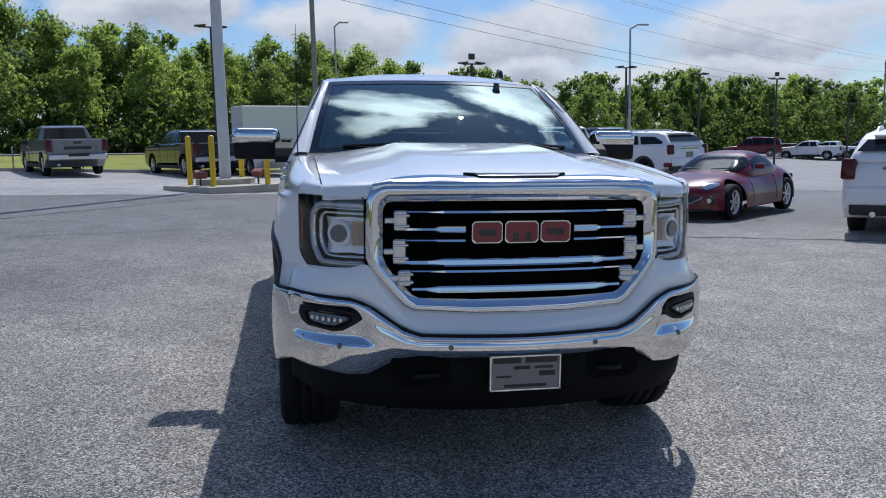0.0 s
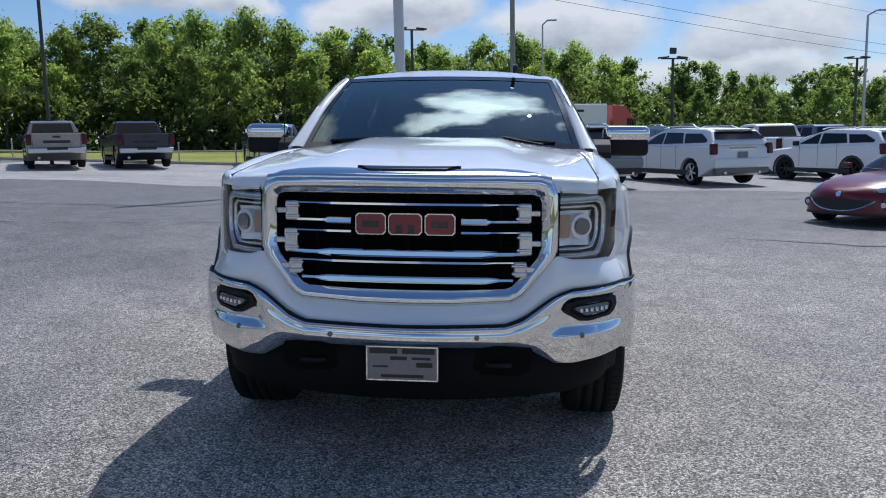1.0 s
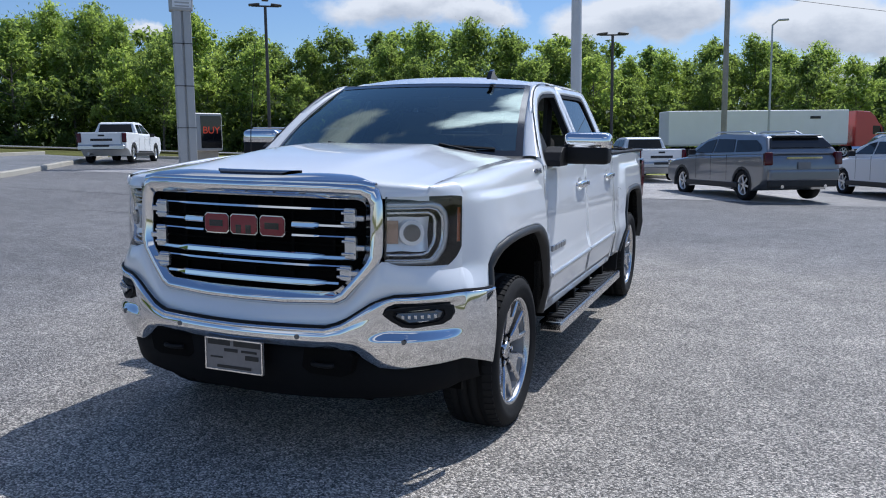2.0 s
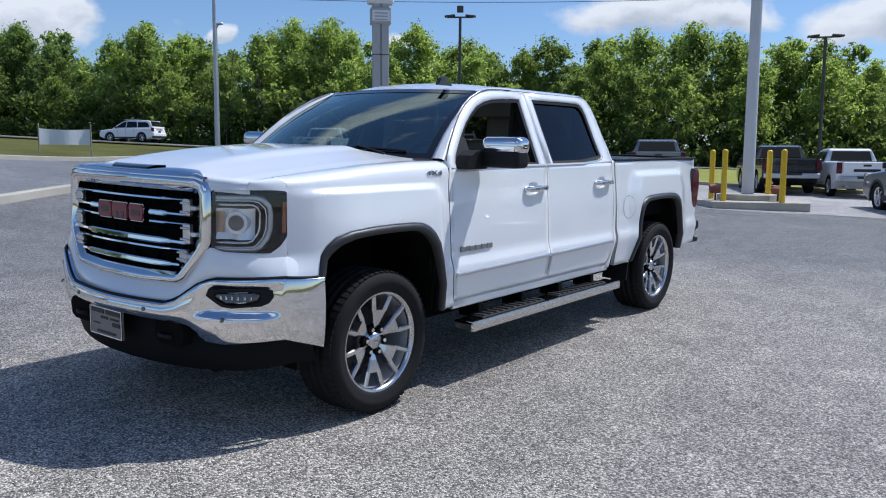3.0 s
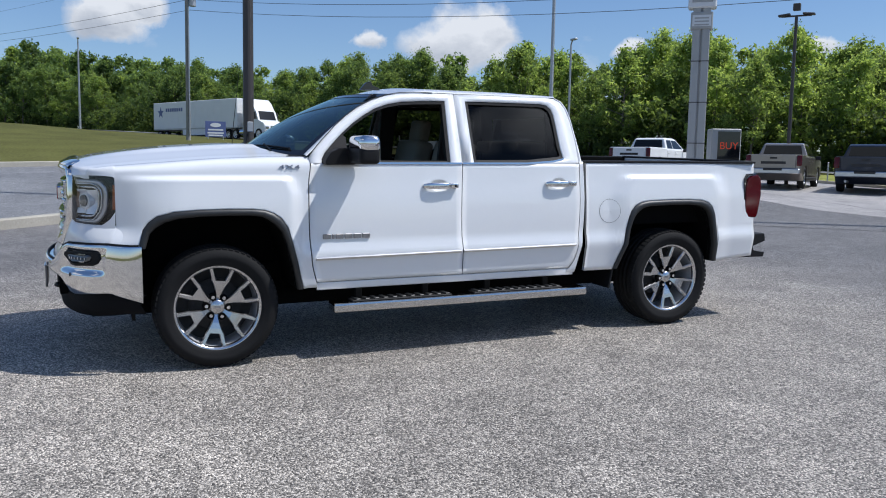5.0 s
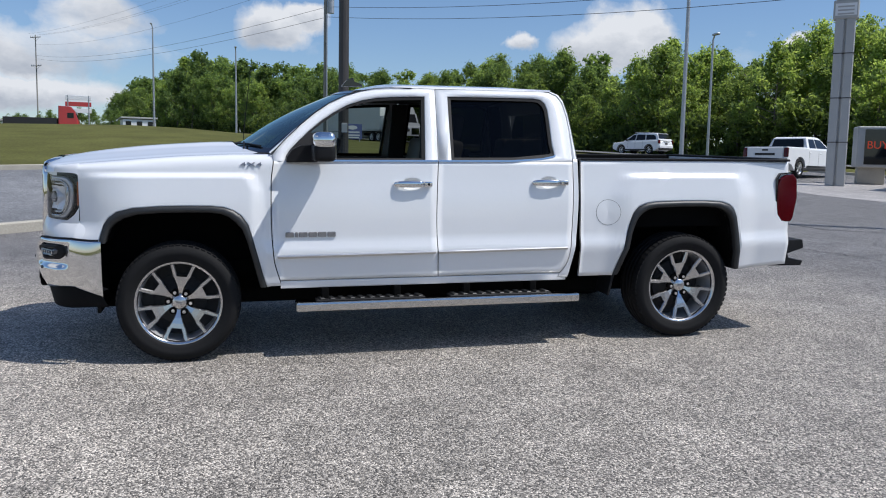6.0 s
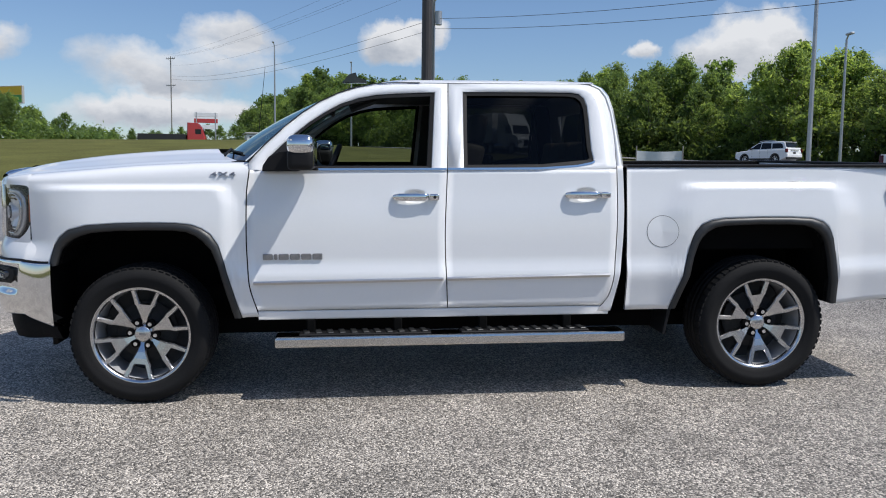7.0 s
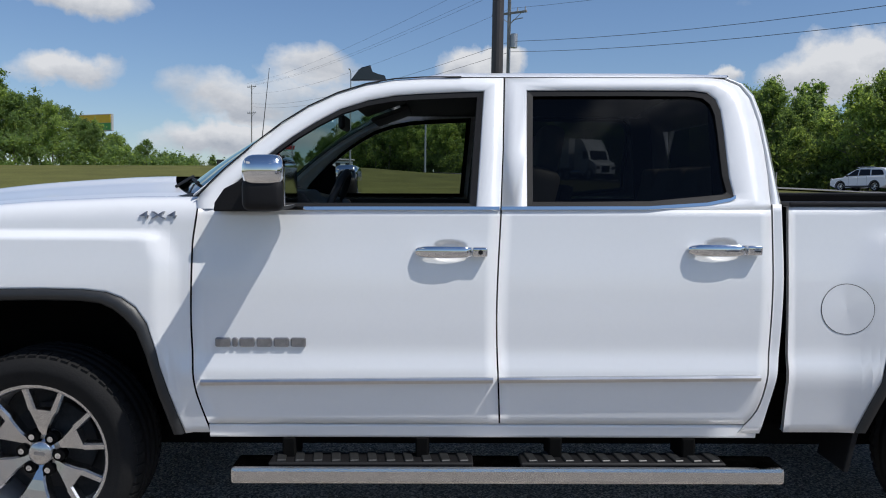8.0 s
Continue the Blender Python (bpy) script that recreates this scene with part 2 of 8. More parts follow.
    mul.operation = "MULTIPLY"
    nt.links.new(ramp.outputs["Color"], mul.inputs[0])
    nt.links.new(value, mul.inputs[1])
    nt.links.new(mul.outputs[0], b.inputs["Base Color"])
    bp = nt.nodes.new("ShaderNodeBump")
    bp.inputs["Strength"].default_value, bp.inputs["Distance"].default_value = bump, cell * 0.9
    bp.invert = True
    nt.links.new(vor.outputs["Distance"], bp.inputs["Height"])
    nt.links.new(bp.outputs[0], b.inputs["Normal"])
    return m


M_PAINT = pbr("white_paint", (0.77, 0.78, 0.79), 0.28, var=0.012, scale=0.8, coat=1.0)
M_CHROME = pbr("chrome", (0.72, 0.725, 0.735), 0.05, 1.0, var=0.03, scale=3, rvar=0.03)
M_DIRTYCHROME = pbr("spotted_chrome", (0.62, 0.61, 0.60), 0.12, 1.0, var=0.10, scale=25, fine=220, rvar=0.06, bump=0.15)
M_ALLOY = pbr("machined_alloy", (0.70, 0.70, 0.71), 0.38, 1.0, var=0.05, scale=20, rvar=0.05)
M_WHEEL = pbr("polished_wheel_alloy", (0.58, 0.58, 0.59), 0.22, 1.0, var=0.05, scale=20, rvar=0.05)
M_STRIP = pbr("satin_chrome_strip", (0.58, 0.58, 0.585), 0.32, 1.0, var=0.06, scale=8, rvar=0.04)
M_BLACK = pbr("black_plastic", (0.007, 0.007, 0.008), 0.6, spec=0.25, var=0.2, fine=250, bump=0.12)
M_DAM = pbr("matt_black_dam", (0.0060, 0.0066, 0.0080), 0.75, spec=0.12, var=0.2, fine=250, bump=0.12)
M_FLARE = pbr("grey_black_trim", (0.020, 0.021, 0.022), 0.45, var=0.15, fine=200, bump=0.08)
M_GLOSSBLACK = pbr("gloss_black", (0.008, 0.008, 0.009), 0.12, var=0.1, coat=0.5)
M_UNDER = pbr("underbody_black", (0.004, 0.004, 0.004), 0.9, spec=0.1, var=0.3)
M_RUBBER = pbr("tyre_rubber", (0.010, 0.010, 0.0105), 0.80, spec=0.25, var=0.22, scale=10, fine=120, bump=0.15)
M_SEAT = pbr("beige_leather", (0.36, 0.31, 0.25), 0.5, var=0.1, fine=150, bump=0.1)
M_DASH = pbr("dark_interior", (0.016, 0.015, 0.0145), 0.6, var=0.15, fine=200, bump=0.1)
M_HEADLINER = pbr("headliner_cloth", (0.06, 0.058, 0.056), 0.9, var=0.06)
M_REDLOGO = pbr("red_enamel", (0.17, 0.006, 0.014), 0.25, var=0.08, coat=0.6)
M_AMBER = pbr("amber_plastic", (0.30, 0.065, 0.012), 0.15, var=0.1, coat=0.8)
M_REDLENS = pbr("red_lens", (0.075, 0.003, 0.005), 0.08, var=0.15, spec=0.35)
M_LAMPWHITE = pbr("lamp_reflector", (0.62, 0.63, 0.64), 0.16, 0.85, var=0.08, scale=30)
M_BOWL = pbr("bright_lamp_bowl", (0.78, 0.79, 0.81), 0.22, 0.25, var=0.06, scale=30)
M_LAMPBAR = pbr("lamp_inner_bar", (0.50, 0.51, 0.53), 0.26, 0.6, var=0.08)
M_BEZEL = pbr("dark_lamp_bezel", (0.006, 0.006, 0.007), 0.5, spec=0.2, var=0.15)
M_AMBERDIM = pbr("pale_amber_reflector", (0.40, 0.27, 0.20), 0.25, 0.3, var=0.15, scale=30)
M_LAMPGREY = pbr("lamp_bezel", (0.10, 0.105, 0.11), 0.22, 0.3, var=0.1, coat=0.8)
M_GLASS = glass("clear_glass", (0.50, 0.55, 0.53))
M_TINT = glass("privacy_glass", (0.155, 0.162, 0.162), face=0.014)
M_WSGLASS = glass("windscreen_glass", (0.30, 0.40, 0.39), face=0.19, gloss=(0.84, 1.0, 0.95))
M_LENS = pbr("projector_lens", (0.05, 0.055, 0.06), 0.02, var=0.02, coat=1.0, spec=1.0)
M_PLATE = pbr("plate_silver", (0.19, 0.19, 0.20), 0.35, 0.4, var=0.08, scale=30)
M_BADGE = pbr("worn_badge_chrome", (0.30, 0.30, 0.31), 0.30, 0.8, var=0.25, scale=40)
M_INK = pbr("black_ink", (0.015, 0.015, 0.015), 0.5, var=0.1)


# ---- mesh helpers ----
def raw(name, verts, faces, material, smooth=False):
    me = bpy.data.meshes.new(name)
    me.from_pydata([tuple(v) for v in verts], [], faces)
    me.materials.append(material)
    if smooth:
        me.polygons.foreach_set("use_smooth", [True] * len(me.polygons))
    me.update()
    return me


def part(name, data, material=None, parent=None, label="", smooth=None):
    """One mesh object under a thing or part; data is a bmesh or a mesh."""
    if isinstance(data, bmesh.types.BMesh):
        me = bpy.data.meshes.new(name)
        bmesh.ops.recalc_face_normals(data, faces=data.faces)
        data.to_mesh(me)
        data.free()
        me.materials.append(material)
        if smooth:
            me.polygons.foreach_set("use_smooth", [True] * len(me.polygons))
    else:
        me = data
    ob = new(name, me)
    ob.parent = parent
    return tagged(ob, label)


def thing(name, label, category, m=None, group="", kind=""):
    ob = new(name)
    ob.matrix_basis = m or Matrix()
    return tagged(ob, label, category, group, kind)


def grid(f, nu, nv, close_u=False):
    """Vertices and quads of a surface f(u, v), u and v from 0 to 1."""
    verts = [f(i / (nu if close_u else nu - 1) if nu > 1 else 0, j / (nv - 1)) for i in range(nu) for j in range(nv)]
    faces = []
    for i in range(nu if close_u else nu - 1):
        k = (i + 1) % nu
        faces += [(i * nv + j, k * nv + j, k * nv + j + 1, i * nv + j + 1) for j in range(nv - 1)]
    return verts, faces


def sheet(name, f, nu, nv, material, parent, label="", thick=0.0, smooth=True):
    v, fa = grid(f, nu, nv)
    me = raw(name, v, fa, material, smooth)
    return part(name, me, parent=parent, label=label)


def add_box(bm, c, s, rot=None, bevel=0.0, seg=1):
    r = bmesh.ops.create_cube(bm, size=1.0)
    vs = r["verts"]
    m = Matrix.Translation(c) @ (rot or Matrix()) @ Matrix.Diagonal((*s, 1))
    bmesh.ops.transform(bm, matrix=m, verts=vs)
    if bevel:
        es = list({e for v in vs for e in v.link_edges})
        bmesh.ops.bevel(bm, geom=es, offset=bevel, segments=seg, affect="EDGES", profile=0.6)
    return bm


def box(c, s, rot=None, bevel=0.0, seg=1):
    return add_box(bmesh.new(), c, s, rot, bevel, seg)


def add_cyl(bm, a, b, r1, r2=None, seg=16, caps=True):
    a, b = Vector(a), Vector(b)
    d = b - a
    m = Matrix.Translation((a + b) / 2) @ d.to_track_quat("Z", "Y").to_matrix().to_4x4()
    bmesh.ops.create_cone(bm, cap_ends=caps, segments=seg, radius1=r1, radius2=r1 if r2 is None else r2, depth=d.length, matrix=m)
    return bm


def cyl(a, b, r1, r2=None, seg=16):
    return add_cyl(bmesh.new(), a, b, r1, r2, seg)


def add_tube(bm, pts, r, seg=6):
    """A round bar along a line of points."""
    pts = [Vector(p) for p in pts]
    rings = []
    for i, p in enumerate(pts):
        t = (pts[min(i + 1, len(pts) - 1)] - pts[max(i - 1, 0)]).normalized()
        a = t.cross(Vector((0, 0, 1)) if abs(t.z) < 0.9 else Vector((1, 0, 0))).normalized()
        b = t.cross(a)
        rr = r[i] if isinstance(r, (list, tuple)) else r
        rings.append([bm.verts.new(p + (a * math.cos(k * 2 * math.pi / seg) + b * math.sin(k * 2 * math.pi / seg)) * rr) for k in range(seg)])
    for q, w in zip(rings, rings[1:]):
        for k in range(seg):
            bm.faces.new((q[k], q[(k + 1) % seg], w[(k + 1) % seg], w[k]))
    bm.faces.new(rings[0][::-1])
    bm.faces.new(rings[-1])
    return bm


def prism(pts, axis, lo, hi, bevel=0.0):
    """A flat outline of (a, b) pairs pushed from lo to hi along an axis."""
    bm = bmesh.new()
    order = {"x": lambda a, b, h: (h, a, b), "y": lambda a, b, h: (a, h, b), "z": lambda a, b, h: (a, b, h)}[axis]
    low = [bm.verts.new(order(a, b, lo)) for a, b in pts]
    high = [bm.verts.new(order(a, b, hi)) for a, b in pts]
    bm.faces.new(low)
    bm.faces.new(high[::-1])
    n = len(pts)
    for i in range(n):
        bm.faces.new((low[i], high[i], high[(i + 1) % n], low[(i + 1) % n]))
    if bevel:
        es = [e for e in bm.edges]
        bmesh.ops.bevel(bm, geom=es, offset=bevel, segments=2, affect="EDGES", profile=0.6)
    return bm


def curve_through(xs, ys):
    """A smooth line through points, as a function."""
    xs, ys = np.array(xs, float), np.array(ys, float)
    slope = np.diff(ys) / np.diff(xs)
    m = np.concatenate(([slope[0]], np.where(slope[1:] * slope[:-1] > 0, 2 * slope[1:] * slope[:-1] / (slope[1:] + slope[:-1] + 1e-12), 0.0), [slope[-1]]))

    def f(x):
        x = min(max(x, xs[0]), xs[-1])
        k = min(int(np.searchsorted(xs, x, side="right")) - 1, len(xs) - 2)
        h = xs[k + 1] - xs[k]
        t = (x - xs[k]) / h
        return float((2 * t**3 - 3 * t**2 + 1) * ys[k] + (t**3 - 2 * t**2 + t) * h * m[k] + (3 * t**2 - 2 * t**3) * ys[k + 1] + (t**3 - t**2) * h * m[k + 1])

    return f


def step01(a, b, x):
    t = min(max((x - a) / (b - a), 0.0), 1.0)
    return t * t * (3 - 2 * t)


def mixv(a, b, t):
    return a + (b - a) * t
# ---- ground ----
def slope(x, y):
    """The lot falls gently towards the driver's side and rises to the back and to the frontage road."""
    z = 0.035 - 0.027 * min(x, 4.0) - 0.020 * min(max(x - 4.0, 0.0), 34.0) - 0.03 * min(max(x - 14.0, 0.0), 40.0) + 0.014 * min(y, 8.0) + 0.004 * min(max(y - 8.0, 0.0), 40.0)
    return z + 0.03 * min(max(-6.0 - x, 0.0), 28.0) * mixv(1.0, 0.45, step01(4, 14, y))


ROAD_A, ROAD_B = Vector((-27.0, 44.0)), Vector((-57.0, 30.0))
ROAD_DIR = (ROAD_B - ROAD_A).normalized()
ROAD_NORMAL = Vector((ROAD_DIR.y, -ROAD_DIR.x))
if ROAD_NORMAL.y < 0:
    ROAD_NORMAL = -ROAD_NORMAL


def along(x, y):
    """Metres along the highway from its nearest post, and metres beyond its centre line."""
    d = Vector((x, y)) - ROAD_A
    return d.dot(ROAD_DIR), d.dot(ROAD_NORMAL)


def road_height(s):
    x, y = ROAD_A + ROAD_DIR * s
    return 1.15 + (0.042 * min(s, 95.0) if s > 0 else 0.02 * max(s, -30.0) + 0.05 * min(max(s, -78.0) + 42.0, 0.0))


def height(x, y):
    s, d = along(x, y)
    base = slope(max(x, -36), y) + (2.25 - 0.7 * step01(-8, 4, y)) * step01(26, 62, -x) * (1 - 0.8 * step01(8, 32, y))
    near = step01(-24 if s > 25 else -14, -7, d)
    return mixv(base, road_height(s), near)


M_LOT = speckled("chip_seal_lot", (0.036, 0.034, 0.032), (0.80, 0.75, 0.695), 0.0078, skew=0.58, bump=1.0, newer=0.42, low=0.84, high=1.10)
M_ROADTAR = speckled("road_asphalt", (0.10, 0.10, 0.105), (0.30, 0.30, 0.30), 0.02, bump=0.3)
M_APRON = speckled("pale_worn_apron", (0.22, 0.21, 0.20), (0.66, 0.61, 0.57), 0.012, bump=0.4, low=0.82, high=1.12)
M_FARLOT = speckled("worn_far_asphalt", (0.13, 0.125, 0.12), (0.46, 0.43, 0.40), 0.012, bump=0.4, low=0.86, high=1.10)
M_GRASS = pbr("mown_grass", (0.096, 0.097, 0.028), 0.9, var=0.55, scale=0.35, fine=9.0, bump=0.6, spec=0.1)
M_CONCRETE = pbr("weathered_concrete", (0.40, 0.37, 0.31), 0.85, var=0.22, scale=2.0, fine=40, bump=0.3)


def ground_strip(name, left, right, t0, t1, n, m, lift, material, label, category):
    """A sheet between two lines left(t) and right(t) that follows the ground."""
    verts, faces = [], []
    for i in range(n + 1):
        t = mixv(t0, t1, i / n)
        a, b = Vector(left(t)), Vector(right(t))
        for j in range(m + 1):
            p = a.lerp(b, j / m)
            verts.append((p.x, p.y, height(p.x, p.y) + lift))
    w = m + 1
    faces = [(i * w + j, (i + 1) * w + j, (i + 1) * w + j + 1, i * w + j + 1) for i in range(n) for j in range(m)]
    return tagged(new(name, raw(name, verts, faces, material, True)), label, category, kind="structure")


BACK0, BACK = -40.0, 27.4
M_VERGE = pbr("bright_verge_grass", (0.235, 0.245, 0.062), 0.9, var=0.45, scale=0.5, fine=10.0, bump=0.6, spec=0.1)


def kerb_x(y):
    return -8.9 - 0.70 * max(y, -6.0)


def far_kerb_x(y):
    return -22.5 - 0.33 * max(y, -30.0)


# one grass sheet out to the horizon, finer near the place
rings = [-3000, -1500, -700, -400, -280, -200] + [-160 + 4 * k for k in range(81)] + [200, 280, 400, 700, 1500, 3000]
gv = [(x, y, height(x, y) - 0.12) for x in rings for y in rings]
gn = len(rings)
gf = [(i * gn + j, (i + 1) * gn + j, (i + 1) * gn + j + 1, i * gn + j + 1) for i in range(gn - 1) for j in range(gn - 1)]
tagged(new("ground", raw("ground", gv, gf, M_GRASS, True)), "sunlit mown grass ground round the car lot", "ground", kind="structure")
ground_strip("lot_pavement", lambda y: (max(kerb_x(y), -32), y), lambda y: (70.0, y), BACK0, BACK, 68, 84, 0.0, M_LOT, "grey chip-seal asphalt car lot with pale stone chips", "car lot")
apron_edge = lambda x: 16.2 + 0.5 * math.sin(0.31 * x) + 0.25 * math.sin(1.1 * x + 1.0) - 0.06 * min(max(x, 0.0), 40.0)
ground_strip("pale_apron", lambda x: (x, apron_edge(x)), lambda x: (x, BACK), -19, 3.0, 40, 10, 0.004, M_APRON, "pale sun-bleached apron of the lot under the back row", "car lot")
ground_strip("back_lot", lambda x: (x, apron_edge(x)), lambda x: (x, BACK), 3.0, 70, 60, 10, 0.004, M_FARLOT, "worn grey asphalt between the rows of vehicles", "car lot")
ground_strip("far_lot", lambda x: (x, BACK + 0.0), lambda x: (x, 44.0 + (x + 27.0) * 0.4667 - 4.8), 9.5, 75, 40, 24, 0.0, M_FARLOT, "pale worn asphalt lot under the far row of vehicles", "car lot")
ground_strip("frontage_road", lambda y: (far_kerb_x(y), y), lambda y: (kerb_x(y) - 0.16, y), -40, 26, 60, 16, 0.0, M_ROADTAR, "pale worn asphalt frontage road beside the lot", "road")
ground_strip("highway", lambda s: ROAD_A + ROAD_DIR * s - ROAD_NORMAL * 4, lambda s: ROAD_A + ROAD_DIR * s + ROAD_NORMAL * 4, -160, 200, 120, 4, 0.02, M_ROADTAR, "pale asphalt highway on a low grass bank", "road")

ground_strip("grass_verge", lambda x: (x, BACK + 0.22), lambda x: (x, 44.0 + (x + 27.0) * 0.4667 - 4.8), -26, 9.5, 40, 14, -0.04, M_VERGE, "sunny yellow-green mown verge behind the lot", "grass")


def kerb(name, xf, y0, y1, n, wide, tall, label):
    """A cast concrete kerb that follows a line, rounded at its top edges."""
    prof = [(-wide / 2, -0.2), (-wide / 2, tall - 0.02), (-wide / 2 + 0.02, tall), (wide / 2 - 0.02, tall), (wide / 2, tall - 0.02), (wide / 2, -0.2)]
    verts, faces = [], []
    for i in range(n + 1):
        y = mixv(y0, y1, i / n)
        x = xf(y)
        verts += [(x + a, y, height(x, y) + b) for a, b in prof]
    k = len(prof)
    for i in range(n):
        faces += [(i * k + j, (i + 1) * k + j, (i + 1) * k + j + 1, i * k + j + 1) for j in range(k - 1)]
    return tagged(new(name, raw(name, verts, faces, M_CONCRETE)), label, "kerb", kind="structure")


kerb("lot_kerb", kerb_x, -40, 26, 80, 0.3, 0.15, "weathered yellowish concrete kerb along the lot")
kerb("road_kerb", far_kerb_x, -40, 26, 80, 0.3, 0.15, "pale concrete kerb at the foot of the grass bank")
edge_v, edge_f = [], []
for i in range(101):
    x = mixv(kerb_x(BACK), 9.5, i / 100)
    edge_v += [(x, BACK, height(x, BACK) - 0.1), (x, BACK, height(x, BACK) + 0.12), (x, BACK + 0.2, height(x, BACK) + 0.12), (x, BACK + 0.2, height(x, BACK) - 0.2)]
edge_f = [(i * 4 + j, i * 4 + 4 + j, i * 4 + 5 + j, i * 4 + 1 + j) for i in range(100) for j in range(3)]
tagged(new("back_kerb", raw("back_kerb", edge_v, edge_f, M_CONCRETE)), "low pale concrete kerb before the grass verge", "kerb", kind="structure")


def crack(points, wide, seed):
    """A thin dark crack that wanders across the lot."""
    r = random.Random(seed)
    verts, n = [], 60
    for i in range(n + 1):
        q = i / n * (len(points) - 1)
        k = min(int(q), len(points) - 2)
        a, b = Vector(points[k]), Vector(points[k + 1])
        p = a.lerp(b, q - k) + Vector((r.uniform(-0.06, 0.06), r.uniform(-0.06, 0.06)))
        side = Vector((-(b - a).y, (b - a).x)).normalized() * wide * r.uniform(0.25, 1.0)
        for e in (p - side, p + side):
            verts.append((e.x, e.y, height(e.x, e.y) + 0.006))
    faces = [(i * 2, i * 2 + 1, i * 2 + 3, i * 2 + 2) for i in range(n)]
    return tagged(new("pavement_crack", raw("pavement_crack", verts, faces, M_TAR)), "thin dark crack across the worn asphalt", "crack", kind="structure")


M_TAR = pbr("old_tar", (0.045, 0.045, 0.047), 0.8, var=0.3, fine=30)
for k, (line, wide) in enumerate((([(-14, 9.5), (-5.7, 10.3), (-3.0, 14.2), (0.5, 15.2)], 0.035), ([(-16, 20), (-5.1, 16.8), (3, 15.8), (12, 14.5)], 0.03), ([(-11, 6.4), (-4.9, 7.7), (-2.0, 8.4)], 0.022), ([(3.4, 7.0), (9.0, 5.0), (16, 4.2)], 0.03), ([(5, 13.5), (14, 16), (30, 18)], 0.035))):
    crack(line, wide, k)
# ---- trees ----
def leaf_material(name, low, high):
    m = bpy.data.materials.new(name)
    m.use_nodes = True
    nt = m.node_tree
    b = nt.nodes["Principled BSDF"]
    b.inputs["Roughness"].default_value, b.inputs["Specular IOR Level"].default_value = 0.55, 0.25
    geo, info = nt.nodes.new("ShaderNodeNewGeometry"), nt.nodes.new("ShaderNodeObjectInfo")
    ma = nt.nodes.new("ShaderNodeMath")
    ma.operation, ma.inputs[1].default_value = "MULTIPLY_ADD", 0.55
    half = nt.nodes.new("ShaderNodeMath")
    half.operation, half.inputs[1].default_value = "MULTIPLY", 0.45
    nt.links.new(info.outputs["Random"], half.inputs[0])
    nt.links.new(geo.outputs["Random Per Island"], ma.inputs[0])
    nt.links.new(half.outputs[0], ma.inputs[2])
    ramp = nt.nodes.new("ShaderNodeValToRGB")
    ramp.color_ramp.elements[0].color, ramp.color_ramp.elements[1].color = (*low, 1), (*high, 1)
    nt.links.new(ma.outputs[0], ramp.inputs[0])
    nt.links.new(ramp.outputs["Color"], b.inputs["Base Color"])
    tl, mix, out = nt.nodes.new("ShaderNodeBsdfTranslucent"), nt.nodes.new("ShaderNodeMixShader"), nt.nodes["Material Output"]
    glow = nt.nodes.new("ShaderNodeVectorMath")
    glow.operation, glow.inputs[1].default_value = "MULTIPLY", (1.75, 1.60, 0.85)
    nt.links.new(ramp.outputs["Color"], glow.inputs[0])
    nt.links.new(glow.outputs[0], tl.inputs["Color"])
    mix.inputs[0].default_value = 0.66
    nt.links.new(b.outputs[0], mix.inputs[1])
    nt.links.new(tl.outputs[0], mix.inputs[2])
    nt.links.new(mix.outputs[0], out.inputs[0])
    return m


# low tones lifted for distance haze; M_LEAF2 carries shade in its colour
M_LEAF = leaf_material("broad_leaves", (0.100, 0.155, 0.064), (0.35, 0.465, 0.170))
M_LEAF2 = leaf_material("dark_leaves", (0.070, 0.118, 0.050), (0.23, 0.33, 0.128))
# darkest leaf tones: the gloom under the trees is painted into the colour
M_THICKET = leaf_material("thicket_leaves_painted_shade", (0.030, 0.055, 0.024), (0.150, 0.215, 0.075))
M_BARK = pbr("grey_bark", (0.16, 0.14, 0.12), 0.9, var=0.35, scale=3, fine=30, bump=0.8)


def leaf_cloud(rng, centres, per, size):
    """Small tilted leaves scattered in uneven clumps."""
    out = []
    for c, r in centres:
        n = int(per * r * r)
        d = rng.normal(size=(n, 3))
        d /= np.linalg.norm(d, axis=1)[:, None]
        rad = r * np.minimum(np.abs(rng.normal(scale=0.62, size=n)), 1.7)
        p = np.array(c) + d * rad[:, None] * (1, 1, 0.8)
        a = rng.normal(size=(n, 3)) + d * 0.5
        a /= np.linalg.norm(a, axis=1)[:, None]
        b = np.cross(a, rng.normal(size=(n, 3)))
        b /= np.linalg.norm(b, axis=1)[:, None]
        s = size * rng.uniform(0.6, 1.5, n)[:, None]
        out.append(np.stack([p - a * s, p + b * s * 0.9, p + a * s], 1).reshape(-1, 3))
    v = np.concatenate(out)
    f = np.arange(len(v)).reshape(-1, 3)
    return v, f


